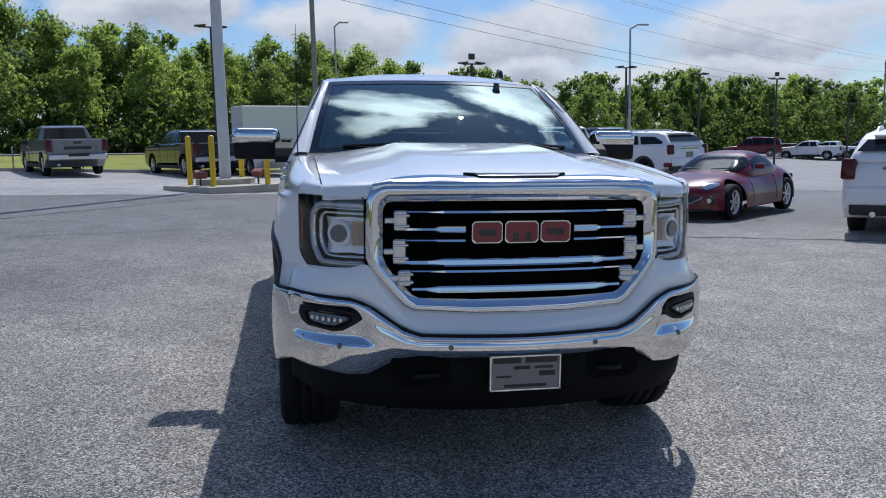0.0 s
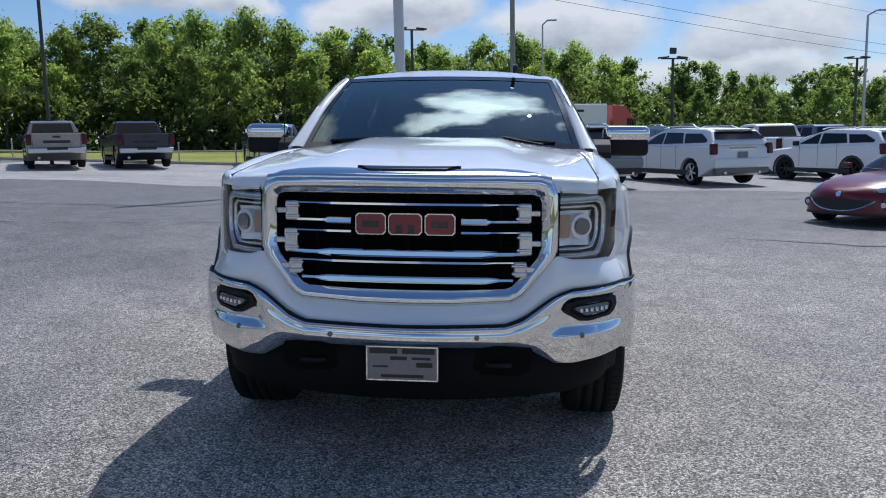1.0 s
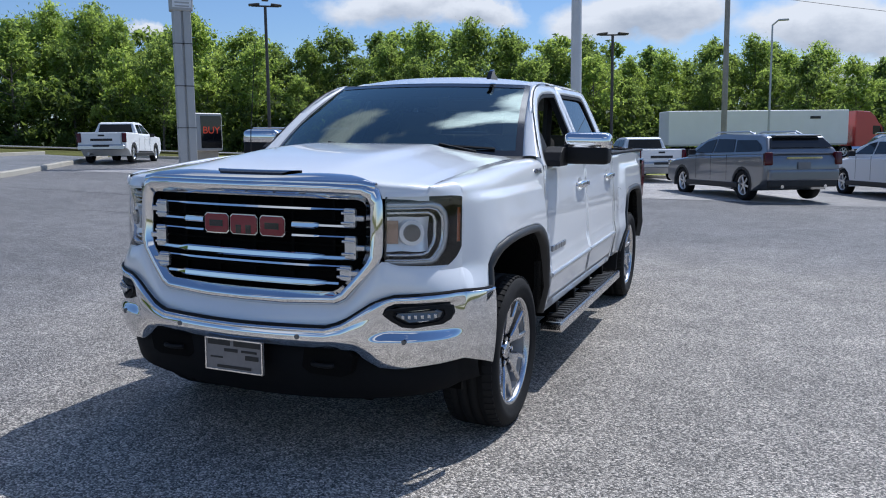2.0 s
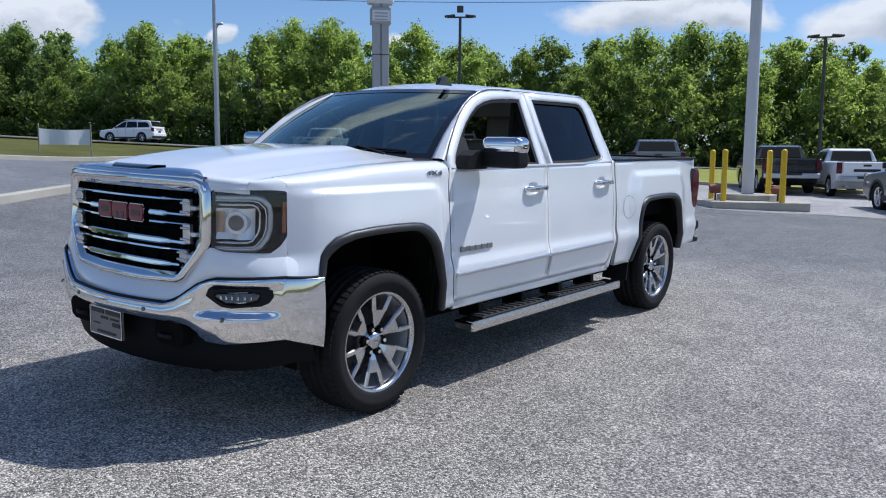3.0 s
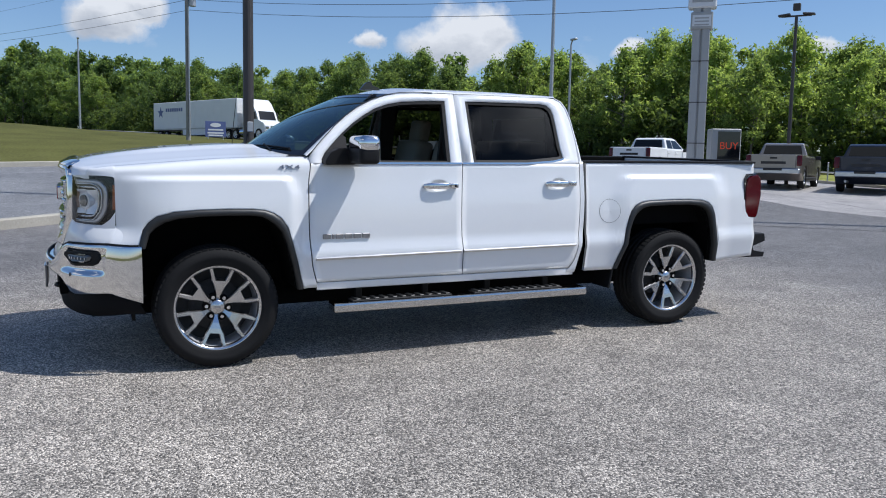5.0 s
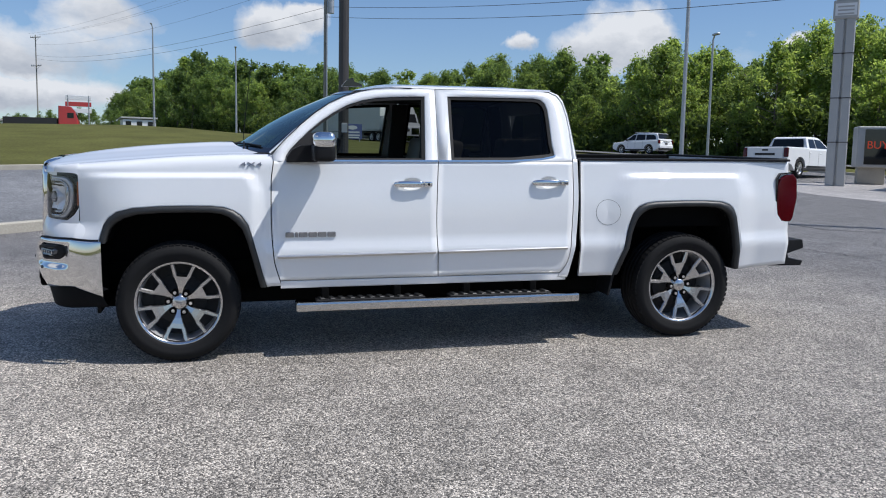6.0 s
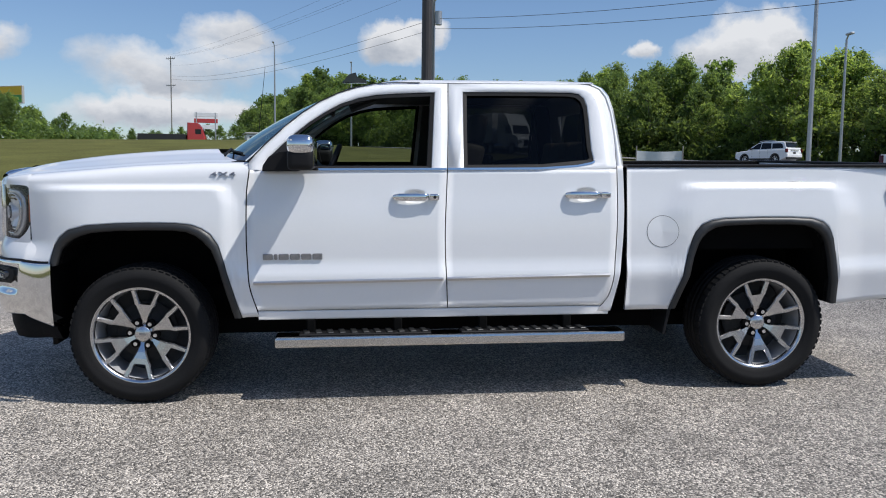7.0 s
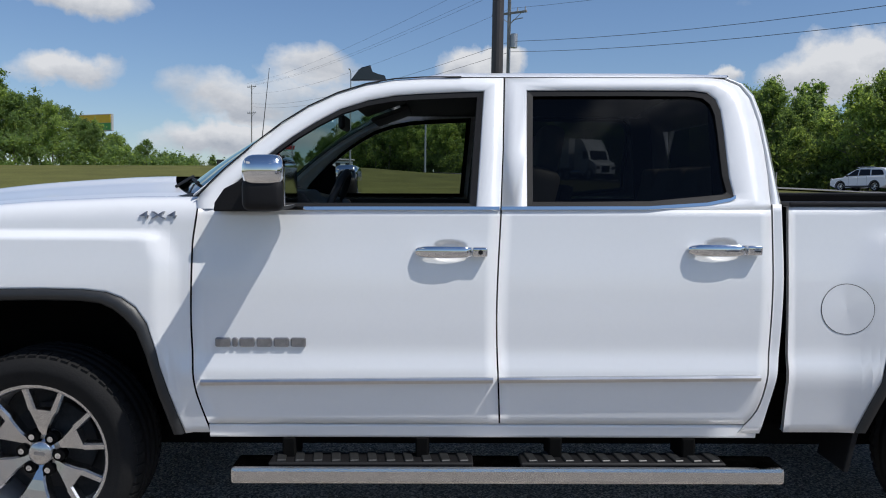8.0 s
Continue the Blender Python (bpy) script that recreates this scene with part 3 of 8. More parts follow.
def tree_parts(seed, tall, spread, leaf, low=0.22, dense=114, size=0.165, limbs=24):
    """A tapered trunk with rising limbs, and a crown of small uneven clumps of leaves round them."""
    rng = np.random.default_rng(seed)
    bm = bmesh.new()
    n = 8
    bend = rng.normal(scale=0.018 * tall, size=(n, 2)).cumsum(0) * 0.4
    spine = [(bend[i, 0], bend[i, 1], -0.3 + tall * 0.95 * i / (n - 1)) for i in range(n)]
    add_tube(bm, spine, [mixv(0.014 * tall, 0.002 * tall, i / (n - 1)) for i in range(n)], 6)
    centres = []
    for k in range(limbs):
        h = mixv(low, 0.93, (k + rng.uniform(0, 0.9)) / limbs)
        base = Vector(spine[min(int(h / 0.95 * (n - 1)), n - 1)])
        base.z = h * tall
        ang = k * 2.4 + rng.uniform(-0.5, 0.5)
        q = (h - low) / (1.0 - low)
        reach = spread * (0.55 + 0.75 * math.sin(math.pi * min(q + 0.25, 1.0)) * (1 - 0.35 * q)) * rng.uniform(0.45, 1.2) * (1.0 if q < 0.75 else 0.55)
        rise = reach * rng.uniform(0.35, 0.95)
        tip = base + Vector((math.cos(ang) * reach, math.sin(ang) * reach, rise))
        mid = base.lerp(tip, 0.5) + Vector((0, 0, -0.12 * rise))
        add_tube(bm, [base - Vector((0, 0, 0.1)), mid, tip], [0.0045 * tall, 0.003 * tall, 0.001 * tall], 4)
        for _ in range(5):
            centres.append((mid.lerp(tip, rng.uniform(0.1, 1.2)) + Vector(rng.normal(scale=0.030 * tall, size=3)), rng.uniform(0.040, 0.085) * tall))
        centres.append((base.lerp(mid, rng.uniform(0.4, 1.0)) + Vector(rng.normal(scale=0.02 * tall, size=3)), rng.uniform(0.055, 0.09) * tall))
    for k in range(4):
        centres.append((Vector(spine[-1]) + Vector((rng.normal() * 0.35, rng.normal() * 0.35, 0.03 * tall * (k - 1))), rng.uniform(0.028, 0.045) * tall))
    trunk = bpy.data.meshes.new("trunk")
    bm.to_mesh(trunk)
    bm.free()
    trunk.materials.append(M_BARK)
    v, f = leaf_cloud(rng, centres, dense, size)
    crown = raw("crown", v.tolist(), f.tolist(), leaf)
    return trunk, crown


def plant_tree(meshes, x, y, size, turn, label, group):
    t = thing("tree", label, "tree", pose(x, y, height(x, y) - 0.1, 0, 0, turn) @ Matrix.Scale(size, 4), group)
    part("trunk", meshes[0], parent=t)
    part("crown", meshes[1], parent=t)
    return t


TALL = [13, 15, 12, 14, 10, 16, 13, 15]
KINDS = [tree_parts(11, 13, 2.7, M_LEAF), tree_parts(12, 15, 2.5, M_LEAF), tree_parts(13, 12, 3.3, M_LEAF, 0.14), tree_parts(14, 14, 2.6, M_LEAF2), tree_parts(15, 10, 3.2, M_LEAF, 0.08), tree_parts(16, 16, 2.9, M_LEAF, 0.26, 92),
         tree_parts(17, 13, 3.6, M_LEAF, 0.15, 60, 0.27, 18), tree_parts(18, 15, 3.4, M_LEAF2, 0.15, 55, 0.27, 18)]
# second set of the same crowns, shade painted in with darker leaves
SHADE_TONED = []
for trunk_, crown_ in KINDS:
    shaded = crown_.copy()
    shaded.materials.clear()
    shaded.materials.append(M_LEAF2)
    SHADE_TONED.append((trunk_, shaded))
trng = random.Random(5)
TREE_LABELS = ["green broadleaf tree in full early-summer leaf", "tall green broadleaf tree at the wood's edge", "wide green broadleaf tree with leaves low down", "dark green tree in the shaded wood edge", "low dark green tree at the wood's foot", "tall airy tree with sunlit light leaves", "shaded dark tree deeper in the wood", "tall tree deeper in the wood, leaves coloured as in shade"]
# height of the wood's top over the lot, along the highway
treetop = lambda s: float(np.interp(s, [-150, -106, -85, -70, -52, -41, -27, -16, -9, 2, 15, 25, 30, 38, 44, 52, 70, 82, 94, 112, 140, 165, 215], [8.8, 9.4, 8.6, 8.0, 9.2, 10.8, 10.0, 11.6, 12.5, 10.9, 13.0, 13.4, 10.8, 15.0, 10.6, 13.9, 14.7, 13.3, 16.0, 17.6, 20.0, 23.5, 20.5]))


def wood_line(s0, s1, gap, d0, group):
    """A wood's edge along the highway, d0 metres beyond its centre: sunlit edge, main row, row behind; some crowns
    coloured darker as shade.
    """
    for r, kinds, low, high in ((0, (0, 2, 2, 4, 4, 0), 0.60, 0.90), (1, (0, 1, 1, 5, 0, 5), 0.86, 1.05), (2, (6, 7), 0.84, 1.0)):
        s = s0 + trng.uniform(0, gap)
        while s < s1:
            p = ROAD_A + ROAD_DIR * s + ROAD_NORMAL * (d0 + r * 4.0 + trng.uniform(-1.5, 1.5))
            k = trng.choice(kinds if -48 <= s <= 108 or r == 0 else (6, 7, 6))
            want = (treetop(s) - height(p.x, p.y)) * trng.uniform(low, high) * (1 + 0.04 * r)
            plant_tree((SHADE_TONED if (s > 45 or s < -48) and trng.random() < 0.7 else KINDS)[k], p.x, p.y, max(want / TALL[k], 0.3), trng.uniform(0, 360), TREE_LABELS[k], group)
            s += gap * trng.uniform(0.7, 1.3) * (0.8 if r == 1 else 1.0)


wood_line(-48, 62, 4.3, 11, "wood behind the highway")
wood_line(62, 108, 5.6, 13, "wood behind the highway")
wood_line(108, 215, 8.0, 14, "wood behind the highway")
wood_line(-150, -48, 6.2, 13, "far wood beyond the lot")


def bank_top(az):
    """Height of the planting on the bank, taller towards one end."""
    return 2.2 + 6.8 * min(max((az - 198.5) / 9.8, 0.0), 1.3) ** 1.35


for k in range(30):
    az = mixv(197.5, 211, k / 29) + trng.uniform(-0.4, 0.4)
    d = trng.uniform(82, 98)
    j = trng.choice((2, 4, 4, 2, 0))
    plant_tree(SHADE_TONED[j] if k % 3 else KINDS[j], 4 + d * math.cos(radians(az)), 1.5 + d * math.sin(radians(az)), bank_top(az) * trng.uniform(0.75, 1.08) / TALL[j], trng.uniform(0, 360), TREE_LABELS[j], "trees on the bank")
for k in range(12):
    az = radians(mixv(188.5, 197, k / 11) + trng.uniform(-0.4, 0.4))
    plant_tree(SHADE_TONED[4], 4 + 130 * math.cos(az), 1.5 + 130 * math.sin(az), trng.uniform(0.32, 0.50), trng.uniform(0, 360), TREE_LABELS[4], "trees on the bank")


def undergrowth(name, s0, s1, d0, tall, label):
    """Bushes and low branches that close the wood's foot, their shade put into the leaf colour."""
    rng = np.random.default_rng(31)
    centres = []
    s = s0
    while s < s1:
        for k in range(6):
            p = ROAD_A + ROAD_DIR * (s + rng.uniform(-0.8, 0.8)) + ROAD_NORMAL * (d0 + rng.uniform(-1.5, 3.0))
            r = rng.uniform(0.9, 1.7)
            centres.append(((p.x, p.y, height(p.x, p.y) + (rng.uniform(-0.2, tall) if k < 4 else rng.uniform(0.0, 1.2))), r))
        s += 1.5
    v, f = leaf_cloud(rng, centres, 62, 0.22)
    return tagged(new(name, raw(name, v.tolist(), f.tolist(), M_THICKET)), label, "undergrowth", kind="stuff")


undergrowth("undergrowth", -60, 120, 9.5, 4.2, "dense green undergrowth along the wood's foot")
undergrowth("undergrowth", -60, 125, 23, 6.5, "thicket deep inside the wood, shade put into its leaf colour")
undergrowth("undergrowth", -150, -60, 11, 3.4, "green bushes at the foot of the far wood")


def thicket(name, s0, s1, gap, d0, part_up, label):
    """Leaves of the inner wood, from the ground to below the tops, that close the view between the stems; coloured dark
    as shade.
    """
    rng = np.random.default_rng(41)
    centres, s = [], s0
    while s < s1:
        x, y = ROAD_A + ROAD_DIR * s + ROAD_NORMAL * d0
        top = max((treetop(s) - height(x, y)) * part_up, 2.0)
        for k in range(max(int(top / 1.25), 2)):
            p = ROAD_A + ROAD_DIR * (s + rng.uniform(-0.8, 0.8) * gap) + ROAD_NORMAL * (d0 + rng.uniform(-1.4, 1.4))
            centres.append(((p.x, p.y, height(p.x, p.y) + min(1.25 * k + rng.uniform(0.0, 1.3), top)), rng.uniform(0.9, 1.6)))
        s += gap * rng.uniform(0.8, 1.2)
    v, f = leaf_cloud(rng, centres, 62, 0.22)
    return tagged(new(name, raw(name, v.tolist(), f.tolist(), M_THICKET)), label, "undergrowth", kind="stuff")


thicket("undergrowth", -150, 215, 1.5, 18.0, 0.74, "leafy mass between the wood's stems, coloured dark as shade")


thicket("undergrowth", -150, 215, 1.6, 13.5, 0.30, "bushes under the wood's edge trees, coloured dark as shade")


def bank_bushes():
    """Low bushes that close the gaps under the trees on the bank."""
    rng = np.random.default_rng(37)
    centres = []
    for k in range(220):
        az = rng.uniform(197.0, 211.5)
        d = rng.uniform(80, 90)
        x, y = 4 + d * math.cos(radians(az)), 1.5 + d * math.sin(radians(az))
        centres.append(((x, y, height(x, y) + rng.uniform(-0.2, 0.5) * bank_top(az)), rng.uniform(0.6, 1.3)))
    v, f = leaf_cloud(rng, centres, 120, 0.15)
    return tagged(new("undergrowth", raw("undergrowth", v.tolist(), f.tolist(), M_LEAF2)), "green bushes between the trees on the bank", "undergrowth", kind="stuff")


bank_bushes()
# ---- the white crew-cab pickup ----
LOT = Matrix.Translation((0, 0, 0.035)) @ pose(0, 0, 0, math.degrees(math.atan(0.014)), math.degrees(math.atan(0.027)), 0)
truck = thing("pickup_truck", "white crew-cab pickup with chrome grille and side steps on asphalt", "pickup truck", LOT)
BODY = dict(parent=truck)
WB = 3.645

side_x = curve_through([0.40, 0.50, 0.60, 0.67, 0.715, 0.755, 0.80, 0.90, 1.05, 1.20, 1.345], [0.962, 0.985, 1.000, 1.012, 1.018, 1.009, 0.998, 0.994, 0.984, 0.967, 0.953])


def body_x(y, z):
    """Half the body's width at a place on its side."""
    x = side_x(z)
    top = 1 - step01(1.212, 1.250, z)
    x += 0.038 * (1 - step01(1.214, 1.248, z)) * (step01(-0.75, -0.45, y) - step01(0.46, 0.57, y + 0.4 * max(z - 1.13, 0)))
    x += 0.034 * top * (step01(2.98, 3.20, y - 0.5 * max(z - 1.08, 0)) - step01(4.06, 4.28, y + 0.4 * max(z - 1.08, 0)))
    x = mixv(x, 0.910 + 0.055 * (1 - step01(0.80, 0.94, z)), min(max((-0.20 - y) / 0.39, 0), 1) ** 2)
    x -= 0.02 * max((y - 3.9) / 0.6, 0) ** 2
    return x


gap_front = curve_through([0.45, 0.497, 0.687, 0.938, 1.185, 1.325, 1.37], [0.672, 0.659, 0.611, 0.599, 0.603, 0.620, 0.622])
gap_mid = curve_through([0.45, 0.498, 0.927, 1.30, 1.40], [1.742, 1.740, 1.725, 1.740, 1.745])
gap_rear = curve_through([0.45, 0.53, 0.573, 0.66, 0.841, 1.106, 1.40], [2.60, 2.655, 2.690, 2.714, 2.732, 2.742, 2.737])
cab_rear = curve_through([0.45, 0.534, 0.84, 1.106, 1.40], [2.700, 2.722, 2.770, 2.781, 2.772])

arch_front = [(-0.472, 0.80), (-0.464, 0.835), (-0.443, 0.915), (-0.41, 0.96), (-0.36, 0.998), (-0.26, 1.024), (-0.1, 1.034), (0.07, 1.036), (0.22, 1.033), (0.303, 1.024), (0.36, 1.003), (0.41, 0.968), (0.452, 0.906), (0.483, 0.80), (0.522, 0.65), (0.562, 0.485)]
arch_rear = [(3.06, 0.50), (3.10, 0.62), (3.127, 0.70), (3.155, 0.82), (3.18, 0.915), (3.20, 0.96), (3.24, 1.002), (3.30, 1.026), (3.375, 1.037), (3.6, 1.043), (3.786, 1.042), (3.92, 1.034), (3.99, 1.014), (4.03, 0.98), (4.055, 0.92), (4.075, 0.80), (4.09, 0.66), (4.097, 0.52)]


def inset_arch(pts, cx, w):
    return [(y + (w if y < cx else -w) * min(1.0, abs(y - cx) / 0.36) ** 2, z - w * (1.0 if z > 0.98 else max((z - 0.80) / 0.18, 0.0))) for y, z in pts]


def panel(name, cols, low, high, skew=None, rows=22, side=1, label="", mat=M_PAINT, off=0.0, cup=None):
    """A piece of the body side between two edges, on the body's curved surface, with its edges turned in."""
    verts, faces = [], []
    steps = [j / (rows - 1) for j in range(rows)]
    if cup:
        # finer rows and columns round the finger recess behind the handle
        a, b = low(cols[0]), high(cols[0])
        steps = sorted(set([round(q, 4) for q in steps] + [round((cup[1] - 0.05 + 0.1 * k / 20 - a) / (b - a), 4) for k in range(21)]))
        rows = len(steps)
    for y in cols:
        a, b = low(y), high(y)
        ring = []
        for q in steps:
            z = mixv(a, b, q)
            yy = skew(y, z) if skew else y
            dip = 0.0
            if cup:
                far = (abs((yy - cup[0]) / 0.062) ** 2.6 + abs((z - cup[1]) / 0.040) ** 2.6) ** (1 / 2.6)
                dip = 0.030 * (1 - step01(0.62, 1.0, far))
            ring.append((side * (body_x(yy, z) + off - dip), yy, z))
        first, last = ring[0], ring[-1]
        ring = [(first[0] - side * 0.03, first[1], first[2] + 0.002)] + ring + [(last[0] - side * 0.03, last[1], last[2] - 0.002)]
        verts += ring
    n = rows + 2
    edge = []
    for c in (0, len(cols) - 1):
        s = 0.003 if c == 0 else -0.003
        edge.append(len(verts))
        verts += [(verts[c * n + j][0] - side * 0.03, verts[c * n + j][1] + s, verts[c * n + j][2]) for j in range(n)]
    for i in range(len(cols) - 1):
        faces += [(i * n + j, (i + 1) * n + j, (i + 1) * n + j + 1, i * n + j + 1) for j in range(n - 1)]
    for e, c in zip(edge, (0, len(cols) - 1)):
        faces += [(c * n + j, e + j, e + j + 1, c * n + j + 1) for j in range(n - 1)]
    if side > 0:
        faces = [f[::-1] for f in faces]
    return part(name, raw(name, verts, faces, mat, True), label=label, **BODY)


def spread_cols(a, b, n, extra=()):
    return sorted(set([round(mixv(a, b, i / (n - 1)), 4) for i in range(n)] + [round(e, 4) for e in extra if a < e < b]))


BELT = 1.325
af = lambda y: float(np.interp(y, [p[0] for p in arch_front], [p[1] for p in arch_front], left=0.80, right=0.49))
ar = lambda y: float(np.interp(y, [p[0] for p in arch_rear], [p[1] for p in arch_rear], left=0.50, right=0.52))


def hood_edge(y):
    """Height of the hood at its shut line to the wings."""
    return float(np.interp(y, [-0.95, -0.75, -0.6, -0.4, 0.0, 0.35, 0.62], [1.275, 1.285, 1.300, 1.318, 1.350, 1.366, 1.368]))


def front_y(x):
    """The front's plan curve."""
    a = abs(x)
    return -0.90 + 0.17 * a**2.2 + 0.235 * (a / 0.93) ** 11


def bumper_y(x):
    """The bumper's plan curve, fuller at the corners."""
    a = abs(x)
    return -0.95 + 0.27 * a**2 + 0.10 * (a / 0.95) ** 14


HOOD_X = 0.815
for side in (1, -1):
    # front wing: arch to shoulder, then rounded over to the hood's shut line
    cols = spread_cols(-0.590, 0.601, 46, [p[0] for p in arch_front])
    verts, faces = [], []
    rows, turn = 30, 9
    for y in cols:
        ring = []
        a = max(af(y), 0.80) if y < -0.4 else af(y)
        sk = lambda z: y + (gap_front(z) - 0.604) * step01(0.555, 0.601, y)
        ring.append((side * (body_x(y, a) - 0.03), sk(a), a))
        zs = 1.255
        for j in range(rows):
            z = mixv(a, zs, j / (rows - 1))
            ring.append((side * body_x(sk(z), z), sk(z), z))
        x0, zt = body_x(y, zs), hood_edge(y)
        for j in range(1, turn + 1):
            q = j / turn * math.pi / 2
            z = zs + (zt - zs) * math.sin(q) ** 0.9
            yy = y + (gap_front(min(z, 1.37)) - 0.604) * step01(0.555, 0.601, y)
            ring.append((side * (HOOD_X + 0.003 + (x0 - HOOD_X - 0.003) * math.cos(q) ** mixv(0.80, 0.45, step01(-0.60, -0.10, y))), yy, z))
        ring.append((side * (HOOD_X + 0.003), ring[-1][1], zt - 0.03))
        verts += ring
    n = rows + turn + 2
    for i in range(len(cols) - 1):
        faces += [(i * n + j, (i + 1) * n + j, (i + 1) * n + j + 1, i * n + j + 1) for j in range(n - 1)]
    part("front_wing", raw("front_wing", verts, faces if side < 0 else [f[::-1] for f in faces], M_PAINT, True), **BODY)
    # doors, cab corner, sill, bed side
    panel("front_door", spread_cols(0.61, 1.73, 24, [1.42 + 0.011 * k for k in range(20)]), lambda y: 0.527, lambda y: BELT, lambda y, z: mixv(gap_front(z) + 0.004, gap_mid(z) - 0.003, (y - 0.61) / 1.12), 30, side, cup=(1.551, 1.172))
    panel("rear_door", spread_cols(1.74, 2.72, 24, [2.42 + 0.011 * k for k in range(22)]), lambda y: 0.527, lambda y: BELT, lambda y, z: mixv(gap_mid(z) + 0.003, gap_rear(z) - 0.003, (y - 1.74) / 0.98), 30, side, cup=(2.553, 1.180))
    panel("cab_corner", spread_cols(2.74, 2.78, 8), lambda y: 0.49, lambda y: 1.345, lambda y, z: mixv(gap_rear(z) + 0.003, cab_rear(z), (y - 2.74) / 0.04), 30, side)
    panel("sill", spread_cols(0.655, 2.70, 12), lambda y: 0.470, lambda y: 0.521, None, 6, side, off=-0.004)
    panel("bed_side", spread_cols(2.80, 4.545, 60, [p[0] for p in arch_rear]), lambda y: ar(y) if 3.06 < y < 4.097 else (0.495 if y < 3.5 else mixv(0.512, 0.54, (y - 4.09) / 0.45)), lambda y: 1.337, None, 26, side)
    # wheel-arch flares and the black liners behind them
    for pts, cx in ((arch_front, 0.04), (arch_rear, 3.60)):
        inn = inset_arch(pts, cx, 0.042)
        verts, faces = [], []
        for (y, z), (yi, zi) in zip(pts, inn):
            x = body_x(y, z)
            verts += [(side * (x - 0.01), y, z), (side * (x + 0.014), mixv(y, yi, 0.12), mixv(z, zi, 0.12)), (side * (x + 0.017), mixv(y, yi, 0.8), mixv(z, zi, 0.8)), (side * (x + 0.004), yi, zi), (side * (x - 0.07), yi, zi)]
        for i in range(len(pts) - 1):
            faces += [(i * 5 + j, i * 5 + j + 1, i * 5 + j + 6, i * 5 + j + 5) for j in range(4)]
        part("arch_flare", raw("arch_flare", verts, faces, M_FLARE, True), label="grey-black wheel-arch trim", **BODY)
        verts, faces = [], []
        for y, z in inn:
            verts += [(side * (body_x(y, z) - 0.03), y, z), (side * 0.52, y, z)]
        k = len(verts)
        faces = [(i * 2, i * 2 + 1, i * 2 + 3, i * 2 + 2) for i in range(len(inn) - 1)]
        faces.append([i * 2 + 1 for i in range(len(inn))])
        part("wheel_well", raw("wheel_well", verts, faces, M_UNDER), **BODY)

# hood with a raised middle
hood_mid = curve_through([-0.95, -0.86, -0.7, -0.5, 0.0, 0.26, 0.42], [1.292, 1.314, 1.352, 1.379, 1.421, 1.434, 1.436])


def hood_at(u, v):
    x = (u * 2 - 1) * (HOOD_X - 0.003)
    y0, y1 = front_y(x) + 0.005, 0.30 + 0.26 * (x / HOOD_X) ** 2
    y = mixv(y0, y1, v)
    a = abs(x)
    rise = hood_mid(y) - hood_edge(y)
    z = hood_edge(y) + rise * (1 - step01(0.30, HOOD_X + 0.05, a) * 0.88) + 0.014 * (1 - step01(0.36, 0.47, a)) * step01(-0.9, -0.2, y) - 0.006 - 0.02 * step01(0.74, 0.79, a) * 0.3
    if v < 0.03:
        z -= 0.012 * (1 - v / 0.03)
    return (x, y, z)


v, f = grid(hood_at, 49, 40)
nv = 40
for i in range(49):
    x, y, z = v[i * nv]
    v.append((x, y + 0.004, z - 0.05))
f += [(len(v) - 49 + i, len(v) - 49 + i + 1, (i + 1) * nv, i * nv) for i in range(48)]
part("hood", raw("hood", v, [q[::-1] for q in f], M_PAINT, True), **BODY)


# ---- front end ----
def on_front(x, z, out=0.0):
    """A place on the front's curved face, pushed forward by out."""
    lean = 0.05 * (z - 1.0)
    return (x, front_y(x) + lean - out, z)


grille_out = [(0, 1.300), (0.2, 1.300), (0.40, 1.300), (0.575, 1.294), (0.625, 1.272), (0.640, 1.225), (0.645, 1.10), (0.645, 0.985), (0.625, 0.945), (0.56, 0.865), (0.50, 0.792), (0.455, 0.766), (0.2, 0.750), (0, 0.748)]
grille_in = [(0, 1.222), (0.2, 1.222), (0.40, 1.221), (0.53, 1.220), (0.556, 1.212), (0.568, 1.19), (0.570, 1.09), (0.570, 0.995), (0.555, 0.957), (0.505, 0.895), (0.452, 0.838), (0.425, 0.826), (0.2, 0.820), (0, 0.819)]
full = lambda pts: pts + [(-x, z) for x, z in reversed(pts[1:-1])]
ro, ri = full(grille_out), full(grille_in)
verts, faces = [], []
for (xo, zo), (xi, zi) in zip(ro, ri):
    for w, o in ((0.0, -0.012), (0.03, 0.018), (0.30, 0.032), (0.62, 0.026), (0.66, 0.020), (0.95, 0.012), (1.0, -0.004), (1.0, -0.075)):
        verts.append(on_front(mixv(xo, xi, w), mixv(zo, zi, w), o))
n, k = len(ro), 8
for i in range(n):
    faces += [(i * k + j, i * k + j + 1, ((i + 1) % n) * k + j + 1, ((i + 1) % n) * k + j) for j in range(k - 1)]
grille = thing("grille", "", "")
grille.parent = truck
tagged(grille, "chrome framed grille with black core")
part("surround", raw("surround", verts, faces, M_CHROME, True), parent=grille, label="thick polished chrome frame")
part("core", raw("core", [on_front(x * 1.02, z + (0.005 if z > 1 else -0.005), -0.07) for x, z in ri], [list(range(n))], M_UNDER), parent=grille)
for k in range(7):
    z = 0.85 + k * 0.055
    w = 0.56 if z > 0.96 else 0.44 + (z - 0.83)
    bm = bmesh.new()
    add_tube(bm, [on_front(w * (i / 10 * 2 - 1), z, -0.055) for i in range(11)], 0.006, 4)
    part("mesh_rib", bm, M_UNDER, grille)
